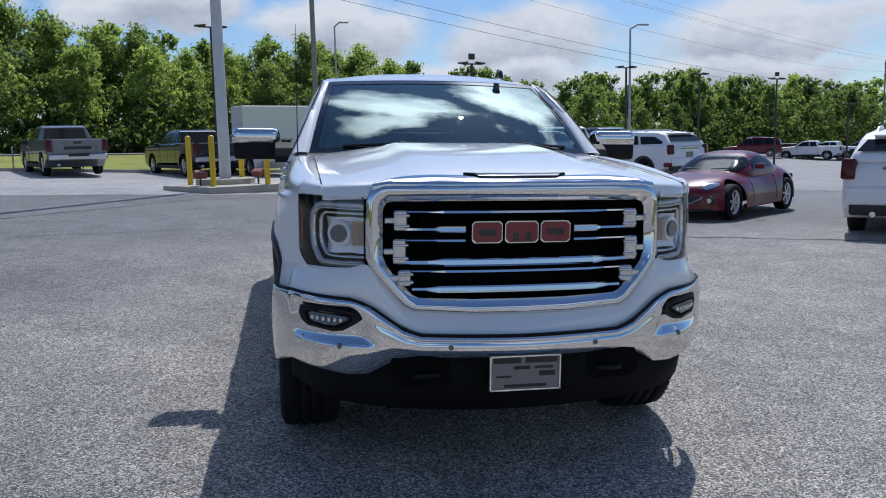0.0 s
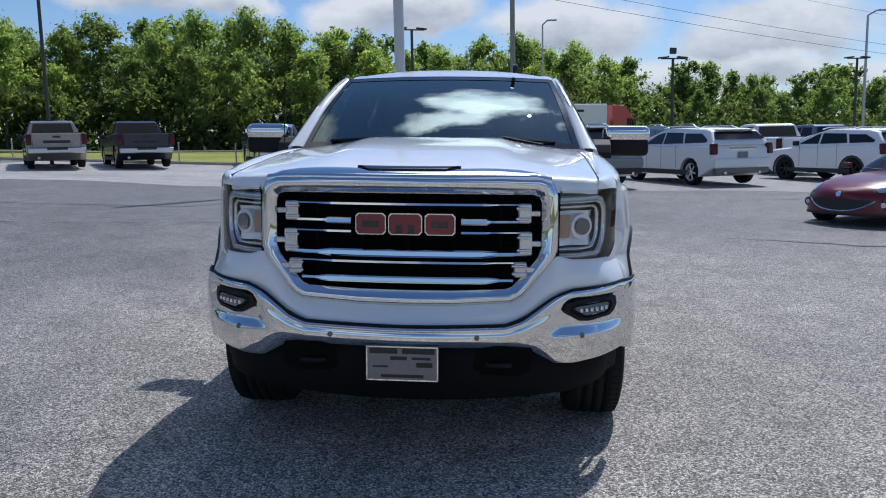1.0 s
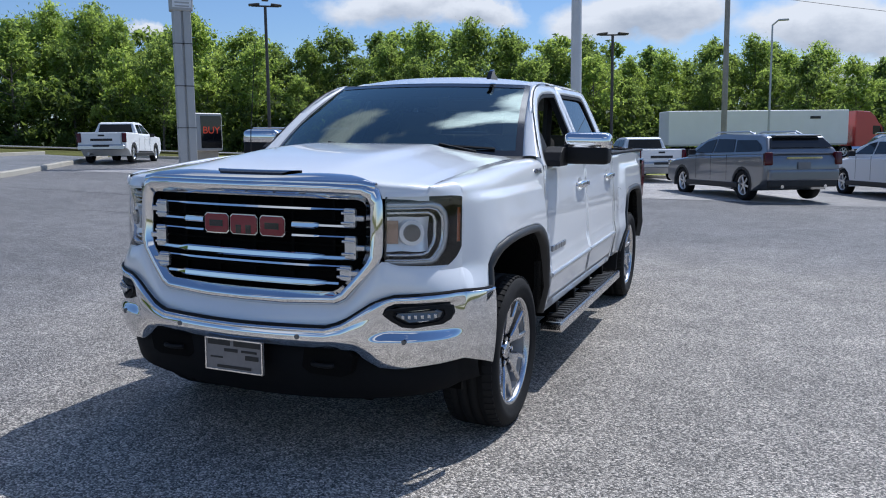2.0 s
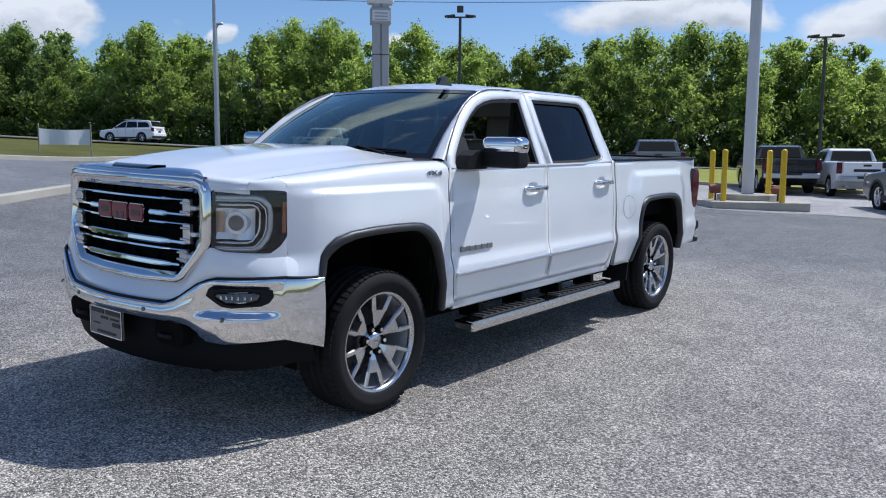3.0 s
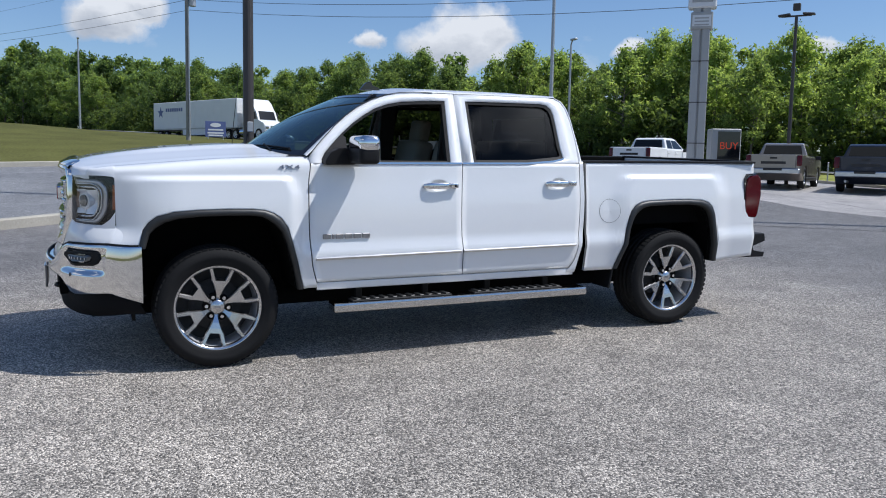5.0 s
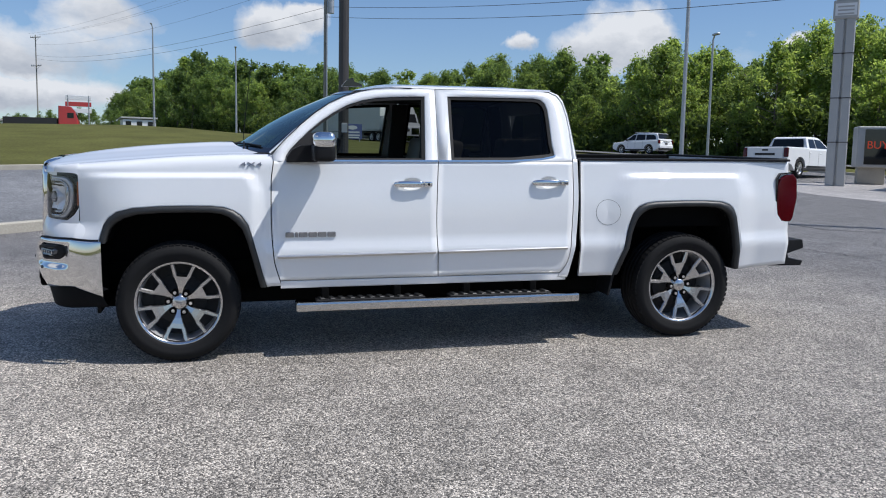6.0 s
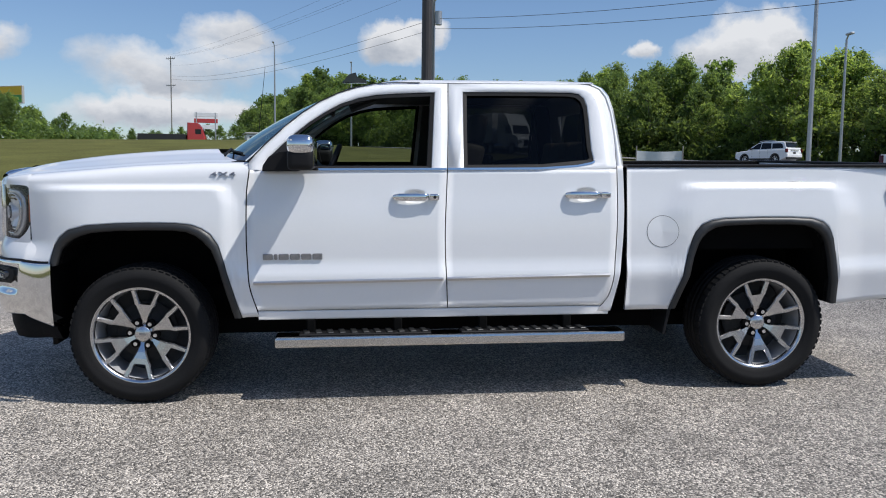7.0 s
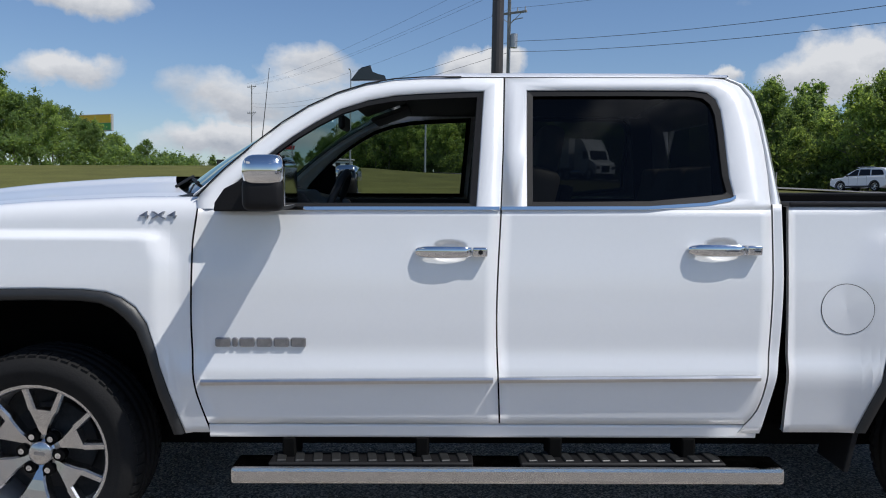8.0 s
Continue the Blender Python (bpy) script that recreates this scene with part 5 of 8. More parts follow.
door_r_in = [(1.838, 1.331), (1.845, 1.55), (1.855, 1.779), (2.0, 1.780), (2.3, 1.781), (2.50, 1.780), (2.555, 1.772), (2.585, 1.745), (2.598, 1.70), (2.600, 1.62), (2.598, 1.52), (2.597, 1.44), (2.604, 1.39), (2.606, 1.372), (2.59, 1.362), (2.30, 1.334), (2.0, 1.331)]

for side in (1, -1):
    for name, out, inn, closed in (("front_door_frame", door_f_out, door_f_in, False), ("rear_door_frame", door_r_out, door_r_in, True)):
        verts, faces = [], []
        for (yo, zo), (yi, zi) in zip(out, inn):
            for w, o in ((0.0, -0.02), (0.0, 0.0), (0.5, 0.006), (0.93, 0.002), (1.0, -0.006), (1.0, -0.05)):
                y, z = mixv(yo, yi, w), mixv(zo, zi, w)
                verts.append((side * (cab_x(z) + o), y, z))
        n = len(out)
        faces = [(i * 6 + j, ((i + 1) % n) * 6 + j, ((i + 1) % n) * 6 + j + 1, i * 6 + j + 1) for i in range(n if closed else n - 1) for j in range(5)]
        part(name, raw(name, verts, faces, M_PAINT, True), **BODY)
        # black seal inside the opening
        verts, faces = [], []
        cy, cz = (1.25, 1.53) if name[0] == "f" else (2.22, 1.55)
        for y, z in inn:
            for w, o in ((0.0, -0.004), (0.072, -0.008), (0.077, -0.05)):
                zz = mixv(z, cz, w * 1.3)
                verts.append((side * (cab_x(zz) + o), mixv(y, cy, w * 0.8), zz))
        faces = [(i * 3 + j, ((i + 1) % n) * 3 + j, ((i + 1) % n) * 3 + j + 1, i * 3 + j + 1) for i in range(n) for j in range(2)]
        part("window_seal", raw("window_seal", verts, faces, M_BLACK), label="black rubber window seal", **BODY)
        if not (name[0] == "f" and side > 0):
            cen = (side * (cab_x(cz) - 0.02), cy, cz)
            verts = [(side * (cab_x(z) - 0.02), mixv(y, cy, 0.02), mixv(z, cz, 0.02)) for y, z in inn] + [cen]
            pane = part("side_window", raw("side_window", verts, [(i, (i + 1) % n, n) for i in range(n)], M_TINT if name[0] == "r" else M_GLASS, False), label="tinted side glass" if name[0] == "r" else "clear side glass", **BODY)
    # chrome belt moulding
    for pts in ([(0.705, 1.326), (1.20, 1.328), (1.735, 1.329)], [(1.742, 1.329), (2.28, 1.331), (2.50, 1.345), (2.59, 1.362), (2.61, 1.372)]):
        verts, faces = [], []
        for y, z in pts:
            x = cab_x(z)
            verts += [(side * (x - 0.01), y, z - 0.008), (side * (x + 0.010), y, z - 0.006), (side * (x + 0.008), y, z + 0.006), (side * (x - 0.012), y, z + 0.008)]
        faces = [(i * 4 + j, i * 4 + j + 4, i * 4 + j + 5, i * 4 + j + 1) for i in range(len(pts) - 1) for j in range(3)] + [(0, 1, 2, 3)]
        part("belt_moulding", raw("belt_moulding", verts, faces, M_CHROME), label="thin chrome strip under the window", **BODY)
    # A-pillar skin from the door frame to the windscreen's edge, with a black edge at the glass
    verts, faces = [], []
    ws = [0.0, 0.13, 0.30, 0.46, 0.60, 0.74, 0.88, 1.0]
    dpts = [(0.600, 1.368), (0.668, 1.428), (0.775, 1.532), (0.88, 1.622), (0.985, 1.697), (1.11, 1.763), (1.235, 1.806), (1.345, 1.826)]
    for w, (y, z) in zip(ws, dpts):
        e = screen(1.0, w)
        x0 = cab_x(z) + 0.001
        a, b = Vector((x0, y, z + 0.004)), Vector((e.x, e.y, e.z + 0.004))
        k = 1 - w
        mid = (a + b) / 2 + Vector((0.010, -0.006, 0.006)) * (0.3 + 0.7 * k)
        c1 = a.lerp(mid, 0.55) + Vector((0.003, 0, 0.001)) * k
        c2 = mid.lerp(b, 0.5) + Vector((0.001, -0.001, 0.002)) * k
        for p in (a + Vector((-0.02, 0.004, 0)), a, c1, mid, c2, b, b + Vector((-0.004, 0.01, -0.02))):
            verts.append((side * p.x, p.y, p.z))
    faces = [(i * 7 + j, i * 7 + j + 1, i * 7 + j + 8, i * 7 + j + 7) for i in range(len(ws) - 1) for j in range(6)]
    part("windscreen_pillar", raw("windscreen_pillar", verts, faces, M_PAINT, True), **BODY)
    v, f = grid(lambda u, w: (lambda p: (side * p.x, p.y, p.z))(screen(mixv(0.955, 1.004, u), w, 0.003)), 3, 14)
    part("screen_seal", raw("screen_seal", v, f, M_GLOSSBLACK, True), **BODY)
    # dark shut line between pillar and door frame, and between cab and rear door
    seam = [(side * (cab_x(z) + 0.0035), y - 0.003, z + 0.004) for y, z in door_f_out[1:12]]
    part("door_gap", add_tube(bmesh.new(), seam, 0.0028, 5), M_BLACK, truck)
    # rear pillar
    sil = [(2.64, 1.838), (2.70, 1.812), (2.735, 1.765), (2.755, 1.68), (2.765, 1.58), (2.772, 1.45), (2.778, 1.33)]
    gap = [(2.632, 1.829), (2.688, 1.803), (2.721, 1.752), (2.741, 1.662), (2.748, 1.55), (2.748, 1.45), (2.744, 1.33)]
    verts = []
    for (ya, za), (yb_, zb) in zip(gap, sil):
        xa, xb = cab_x(za), cab_x(zb)
        verts += [(side * (xa - 0.02), ya, za), (side * xa, ya, za), (side * (xb + 0.002), mixv(ya, yb_, 0.6), mixv(za, zb, 0.6)), (side * (xb - 0.018), yb_, zb), (side * (xb - 0.06), yb_ + 0.022, zb + 0.004), (side * (xb - 0.16), yb_ + 0.034, zb + 0.006)]
    faces = [(i * 6 + j, i * 6 + j + 1, i * 6 + j + 7, i * 6 + j + 6) for i in range(len(sil) - 1) for j in range(5)]
    part("rear_pillar", raw("rear_pillar", verts, faces, M_PAINT, True), **BODY)

glass_sheet = sheet("windscreen", lambda u, w: screen(u * 1.96 - 0.98, w), 30, 20, M_WSGLASS, truck, "clear raked windscreen reflecting the sky")
sheet("screen_band", lambda u, w: screen(u * 1.96 - 0.98, mixv(0.945, 1.01, w), 0.003), 20, 3, M_GLOSSBLACK, truck)
sheet("cowl", lambda u, w: Vector(((u * 2 - 1) * 0.845, mixv(0.24, 0.42, w) + 0.27 * (u * 2 - 1) ** 2, mixv(1.375, 1.398, w) - 0.012 * (u * 2 - 1) ** 2)), 24, 4, M_BLACK, truck, "black plastic cowl")
sheet("dash_band", lambda u, w: screen(u * 1.96 - 0.98, mixv(-0.03, 0.06, w), 0.003), 20, 3, M_GLOSSBLACK, truck)


def roof_at(u, w):
    a = u * 2 - 1
    e = screen(a, 1.0)
    x = a * mixv(0.685, 0.716, step01(0, 0.12, w))
    y = mixv(e.y, 2.66 + 0.06 * (1 - a * a), w)
    y = mixv(y, mixv(1.335, 2.64, w), step01(0.9, 1.0, abs(a)))
    edge = mixv(e.z + 0.004, 1.834, step01(0, 0.2, w))
    crown = 0.056 * (1 - abs(a) ** 2.6) * (step01(-0.02, 0.24, w) - 0.75 * step01(0.80, 1.0, w))
    rim = 0.012 * step01(0.86, 0.93, abs(a)) * (1 - step01(0.95, 1.0, abs(a)))
    return Vector((x, y, edge + crown + rim * step01(0.1, 0.2, w)))


sheet("roof", roof_at, 41, 30, M_PAINT, truck)
# cab back with its window
back_v, back_f = [], []
for i in range(25):
    a = i / 24 * 2 - 1
    p = roof_at(i / 24, 1.0)
    for w in range(6):
        z = mixv(p.z, 1.05, w / 5)
        y = mixv(p.y, 2.79, step01(0, 0.6, w / 5))
        back_v.append((a * max(cab_x(max(z, 1.325)) - 0.06, 0.1) if w else p.x, y, z))
back_f = [(i * 6 + j, i * 6 + j + 1, (i + 1) * 6 + j + 1, (i + 1) * 6 + j) for i in range(24) for j in range(5) if not (4 <= i < 20 and j in (1, 2))]
part("cab_back", raw("cab_back", back_v, back_f, M_PAINT, True), **BODY)
rw = part("rear_window", raw("rear_window", [(-0.55, 2.775, 1.36), (0.55, 2.775, 1.36), (0.50, 2.745, 1.76), (-0.50, 2.745, 1.76)], [(0, 1, 2, 3)], M_TINT), label="tinted rear window", **BODY)
# shark-fin antenna and whip
fin = bmesh.new()
prof = [(1.130, 1.850), (1.165, 1.893), (1.178, 1.905), (1.218, 1.916), (1.222, 1.884), (1.278, 1.872), (1.285, 1.850)]
add = prism(prof, "x", 0.44 - 0.014, 0.44 + 0.014, 0.004)
part("antenna_fin", add, M_GLOSSBLACK, truck, "dark shark-fin antenna")
part("whip_antenna", add_tube(bmesh.new(), [(-0.90, 0.42, 1.30), (-0.90, 0.43, 1.5), (-0.90, 0.50, 2.08)], [0.004, 0.003, 0.0015], 6), M_BLACK, truck, "thin black whip antenna")
# third lamp, wipers
for x0, x1, y0, y1, lift in ((-0.62, -0.02, 0.42, 0.36, 0.012), (0.08, 0.66, 0.33, 0.45, 0.012)):
    n = 8
    pts = [screen((mixv(x0, x1, i / n)) / 0.795, 0.055 + 0.02 * math.sin(i / n * 3), lift) for i in range(n + 1)]
    wiper = part("wiper", add_tube(bmesh.new(), pts, 0.008, 5), M_BLACK, truck, "black wiper blade")
    part("wiper_arm", add_tube(bmesh.new(), [pts[-2] + Vector((0, -0.08, -0.02)), pts[n // 2] + Vector((0, 0, 0.012))], 0.007, 5), M_BLACK, wiper)

# ---- mirrors, handles, badges, mouldings, steps ----
for side in (1, -1):
    mir = part("door_mirror", box((side * 1.130, 0.930, 1.384), (0.292, 0.140, 0.112), bevel=0.035, seg=4), M_BLACK, truck, "door mirror with chrome cap", smooth=True)
    bm = box((side * 1.142, 0.932, 1.462), (0.286, 0.144, 0.108), bevel=0.052, seg=6)
    part("mirror_cap", bm, M_CHROME, mir, "polished chrome cap", smooth=True)
    part("mirror_glass", box((side * 1.14, 1.001, 1.41), (0.23, 0.006, 0.13), bevel=0.002), M_CHROME, mir, "mirror glass")
    part("mirror_arm", prism([(0.70, 1.318), (0.705, 1.35), (0.74, 1.40), (0.80, 1.43), (0.90, 1.43), (0.92, 1.33), (0.90, 1.318)], "x", side * 0.925, side * 1.03, 0.006), M_BLACK, mir)
    sail = [(0.703, 1.328), (0.728, 1.392), (0.783, 1.446), (0.862, 1.520), (0.890, 1.500), (0.885, 1.328)]
    verts = [(side * (cab_x(z) - o), y, z) for o in (0.002, 0.022) for y, z in sail]
    part("mirror_sail", raw("mirror_sail", verts, [tuple(range(6)), tuple(range(11, 5, -1))] + [(i, (i + 1) % 6, 6 + (i + 1) % 6, 6 + i) for i in range(6)], M_BLACK), parent=mir)
    for y0, z in ((1.426, 1.170), (2.428, 1.178)):
        x = body_x(y0 + 0.13, z)
        # a broad, slightly arched grip: (along, out, half height, half depth)
        grip = [(0.000, 0.008, 0.010, 0.008), (0.010, 0.016, 0.017, 0.011), (0.035, 0.026, 0.0215, 0.012), (0.075, 0.031, 0.0225, 0.012), (0.125, 0.033, 0.0225, 0.012), (0.175, 0.031, 0.0215, 0.012), (0.205, 0.027, 0.0195, 0.012)]
        verts = []
        for dy, out, hz, hx in grip:
            for k in range(14):
                q = k * math.pi / 7
                verts.append((side * (x + out + hx * math.copysign(abs(math.cos(q)) ** 0.6, math.cos(q))), y0 + dy, z + hz * math.copysign(abs(math.sin(q)) ** 0.8, math.sin(q))))
        faces = [(i * 14 + k, i * 14 + (k + 1) % 14, i * 14 + 14 + (k + 1) % 14, i * 14 + 14 + k) for i in range(len(grip) - 1) for k in range(14)] + [tuple(range(14)), tuple(range(len(verts) - 14, len(verts)))]
        hand = part("door_handle", raw("door_handle", verts, faces, M_CHROME, True), parent=truck, label="chrome pull handle")
        part("handle_base", box((side * (x + 0.020), y0 + 0.236, z), (0.036, 0.056, 0.036), bevel=0.009, seg=3), M_CHROME, hand, smooth=True)
        part("handle_foot", box((side * (x + 0.006), y0 + 0.022, z), (0.026, 0.030, 0.030), bevel=0.006, seg=2), M_CHROME, hand)
        if y0 < 2:
            part("lock", cyl((side * (x + 0.03), y0 + 0.238, z), (side * (x + 0.0392), y0 + 0.238, z), 0.009, seg=12), M_BLACK, hand)
    for y0, y1 in ((0.638, 1.712), (1.733, 2.692)):
        verts, faces = [], []
        for i in range(13):
            y = mixv(y0, y1, i / 12)
            z = mixv(0.690, 0.711, (y - 0.64) / 2.05)
            x = body_x(y, z)
            verts += [(side * (x - 0.006), y, z - 0.014), (side * (x + 0.012), y, z - 0.011), (side * (x + 0.016), y, z + 0.002), (side * (x + 0.012), y, z + 0.009), (side * (x - 0.008), y, z + 0.012)]
        faces = [(i * 5 + j, i * 5 + j + 5, i * 5 + j + 6, i * 5 + j + 1) for i in range(12) for j in range(4)] + [(0, 1, 2, 3, 4), (60, 61, 62, 63, 64)]
        part("side_moulding", raw("side_moulding", verts, faces, M_STRIP), label="chrome strip along the door", **BODY)
    # model badge as plain chrome bars
    for i in range(6):
        wdt = (0.055, 0.018, 0.055, 0.055, 0.055, 0.055)[i]
        y = 0.690 + (0.0, 0.063, 0.089, 0.152, 0.215, 0.278)[i] + wdt / 2 - 0.022
        x = body_x(y, 0.836)
        part("model_badge", box((side * (x + 0.005), y + 0.022, 0.836), (0.014, wdt, 0.034), bevel=0.004), M_BADGE, truck, "plain chrome badge bar")
    # running board
    step = part("side_step", box((side * 0.99, 1.765, 0.352), (0.15, 2.03, 0.062), bevel=0.014, seg=2), M_DIRTYCHROME, truck, "spotted chrome running board")
    for y0, y1 in ((0.885, 1.640), (1.815, 2.570)):
        pad = part("tread_pad", box((side * 0.985, (y0 + y1) / 2, 0.388), (0.115, y1 - y0, 0.014), bevel=0.005), M_BLACK, step, "black ribbed tread pad")
        for i in range(11):
            y = mixv(y0 + 0.04, y1 - 0.04, i / 10)
            part("tread_rib", box((side * 0.985, y, 0.398), (0.10, 0.034, 0.010), pose(0, 0, 0, 0, 0, side * 8), bevel=0.003), M_FLARE, pad)
    for y in (0.95, 1.45, 1.95, 2.45):
        part("step_bracket", box((side * 0.90, y, 0.42), (0.16, 0.05, 0.10), bevel=0.006), M_UNDER, step)
# 4X4 letters on the wings
for side in (1, -1):
    cu = bpy.data.curves.new("four_by_four", "FONT")
    cu.body, cu.size, cu.extrude, cu.align_x, cu.align_y = "4X4", 0.052, 0.005, "CENTER", "CENTER"
    cu.space_character = 1.15
    tmp = new("four_by_four", cu)
    dg = bpy.context.evaluated_depsgraph_get()
    me = bpy.data.meshes.new_from_object(tmp.evaluated_get(dg))
    bpy.data.objects.remove(tmp)
    me.materials.clear()
    me.materials.append(M_BADGE)
    # lay the letters on the wing's curved shoulder
    for vert in me.vertices:
        y, z = 0.478 + side * vert.co.x * 1.45, 1.300 + vert.co.y * 0.72
        reach = min(max((z - 1.255) / (hood_edge(y) - 1.255), 0.0), 1.0) ** (1 / 0.9)
        x = HOOD_X + 0.003 + (body_x(y, 1.255) - HOOD_X - 0.003) * (1 - reach * reach) ** 0.225
        vert.co = (side * (x + 0.003 + vert.co.z), y, z)
    part("drive_badge", me, parent=truck, label="chrome 4X4 lettering")

# ---- bed ----
for side in (1, -1):
    part("bed_rail", box((side * 0.915, 3.67, 1.345), (0.09, 1.74, 0.018), bevel=0.006, seg=2), M_BLACK, truck, "black bed rail cap")
    part("bed_wall", box((side * 0.85, 3.67, 1.09), (0.03, 1.74, 0.50)), M_UNDER, truck)
    tl = part("tail_lamp", prism([(4.435, 1.150), (4.455, 1.205), (4.50, 1.232), (4.565, 1.242), (4.600, 1.20), (4.612, 1.06), (4.585, 0.90), (4.565, 0.872), (4.455, 0.870), (4.437, 0.91)], "x", side * 0.855, side * (body_x(4.5, 1.05) + 0.012), 0.010), M_REDLENS, truck, "red tail lamp")
    part("lamp_edge", prism([(4.425, 0.865), (4.425, 1.21), (4.455, 1.248), (4.56, 1.256), (4.555, 1.246), (4.46, 1.238), (4.437, 1.20), (4.437, 0.865)], "x", side * 0.86, side * (body_x(4.5, 1.05) + 0.006)), M_GLOSSBLACK, tl)
part("bed_floor", box((0, 3.67, 0.85), (1.72, 1.74, 0.03)), M_UNDER, truck, "black bed liner")
part("bed_front", box((0, 2.83, 1.10), (1.74, 0.04, 0.50), bevel=0.004), M_BLACK, truck)
gate = part("tailgate", box((0, 4.54, 1.08), (1.72, 0.07, 0.53), bevel=0.012, seg=2), M_PAINT, truck)
part("gate_cap", box((0, 4.54, 1.350), (1.74, 0.085, 0.018), bevel=0.005), M_BLACK, gate)
part("gate_handle", box((0, 4.582, 1.20), (0.24, 0.02, 0.07), bevel=0.006), M_CHROME, gate)
rb = part("rear_bumper", prism([(4.40, 0.525), (4.46, 0.690), (4.52, 0.722), (4.70, 0.728), (4.715, 0.66), (4.56, 0.625), (4.575, 0.575), (4.715, 0.560), (4.70, 0.52)], "x", -0.96, 0.96, 0.008), M_BLACK, truck, "dark step bumper")
part("bumper_face", box((0, 4.708, 0.64), (1.30, 0.02, 0.15), bevel=0.006), M_DIRTYCHROME, rb)
for side in (1, -1):
    cy, cz = 3.012, 0.962
    x = body_x(cy, cz)
    n = 32
    for r0, r1, o, mat, name in ((0.0, 0.0915, 0.002, M_PAINT, "fuel_door"), (0.0915, 0.0938, 0.0012, M_BLACK, "fuel_door_seam")):
        if side < 0:
            continue
        verts = []
        for i in range(n):
            q = i * 2 * math.pi / n
            for r in (r0, r1):
                yy, zz = cy + r * math.cos(q), cz + r * math.sin(q)
                verts.append((body_x(yy, zz) + o, yy, zz))
        part(name, raw(name, verts, [(i * 2, ((i + 1) % n) * 2, ((i + 1) % n) * 2 + 1, i * 2 + 1) for i in range(n)], mat, True), **BODY)
    if side > 0:
        part("fuel_tab", box((x + 0.004, cy + 0.068, cz), (0.016, 0.03, 0.03), bevel=0.005), M_PAINT, truck)

# ---- underbody ----
part("chassis", box((0, 1.75, 0.50), (1.10, 5.0, 0.22)), M_UNDER, truck, "dark underbody")
for x in (-0.48, 0.48):
    part("frame_rail", box((x, 1.75, 0.41), (0.14, 5.0, 0.22), bevel=0.01), M_UNDER, truck)
part("fuel_tank", box((0.0, 2.2, 0.40), (0.7, 1.3, 0.2), bevel=0.04), M_UNDER, truck)
part("gearbox", box((0.0, 0.9, 0.40), (0.5, 1.4, 0.2), bevel=0.05), M_UNDER, truck)
part("inner_panel", box((0, -0.02, 1.225), (1.46, 1.06, 0.02)), M_UNDER, truck)
part("radiator_support", box((0, -0.60, 1.0), (1.40, 0.04, 0.46)), M_UNDER, truck)
for side in (1, -1):
    part("arch_liner", box((side * 0.705, -0.505, 0.58), (0.37, 0.02, 0.50)), M_UNDER, truck)
part("cab_floor", box((0, 1.70, 0.53), (1.86, 2.05, 0.12)), M_UNDER, truck)
for y in (0, WB):
    part("axle", cyl((-0.75, y, 0.40), (0.75, y, 0.40), 0.05, seg=12), M_UNDER, truck)
part("engine_block", box((0, -0.2, 0.86), (1.02, 1.05, 0.62)), M_UNDER, truck)
part("bed_underside", box((0, 3.67, 0.66), (1.02, 1.7, 0.34)), M_UNDER, truck)
for side in (1, -1):
    part("mud_flap", box((side * 0.88, 3.06, 0.44), (0.22, 0.02, 0.20), pose(0, 0, 0, -12, 0, 0), bevel=0.004), M_BLACK, truck, "black mud flap")

# ---- cabin ----
part("dashboard", prism([(0.40, 1.02), (0.42, 1.36), (0.70, 1.375), (0.98, 1.31), (1.02, 1.20), (0.98, 1.02)], "x", -0.84, 0.84, 0.02), M_DASH, truck, "dark dashboard")
part("instrument_hood", prism([(0.82, 1.32), (0.86, 1.385), (0.95, 1.385), (1.01, 1.31)], "x", 0.22, 0.62, 0.012), M_DASH, truck)
for side in (1, -1):
    for y0, y1 in ((0.66, 1.70), (1.78, 2.68)):
        part("door_card", prism([(y0, 0.6), (y1, 0.6), (y1, 1.315), (y0, 1.315)], "x", side * 0.86, side * 0.925), M_DASH, truck)
    part("inner_post", prism([(1.66, 1.30), (1.80, 1.30), (1.84, 1.775), (1.71, 1.775)], "x", side * 0.66, side * 0.69), M_DASH, truck)
    part("inner_rear_post", prism([(2.62, 1.30), (2.73, 1.30), (2.69, 1.775), (2.58, 1.775)], "x", side * 0.66, side * 0.69), M_DASH, truck)
sheet("headliner", lambda u, w: Vector(((u * 2 - 1) * 0.70, mixv(1.30, 2.62, w), 1.785 + 0.035 * (1 - (u * 2 - 1) ** 2))), 9, 9, M_HEADLINER, truck)
wheel_c = Vector((0.40, 1.04, 1.29))
wm = Matrix.Translation(wheel_c) @ pose(0, 0, 0, 68, 0, 0)
bm = bmesh.new()
add_tube(bm, [wm @ Vector((0.185 * math.cos(q), 0.185 * math.sin(q), 0)) for q in np.linspace(0, 2 * math.pi, 33)], 0.016, 8)
sw = part("steering_wheel", bm, M_DASH, truck, "black leather steering wheel", smooth=True)
bm = bmesh.new()
add_box(bm, wheel_c, (0.15, 0.05, 0.12), pose(0, 0, 0, -20, 0, 0), 0.02, 2)
for q in (0.15, math.pi - 0.15, -math.pi / 2):
    add_tube(bm, [wheel_c, wm @ Vector((0.18 * math.cos(q), 0.18 * math.sin(q), 0))], 0.016, 6)
part("wheel_hub", bm, M_DASH, sw)
part("steering_column", cyl(wheel_c, wheel_c + Vector((0, -0.3, -0.1)), 0.04, seg=10), M_DASH, sw)


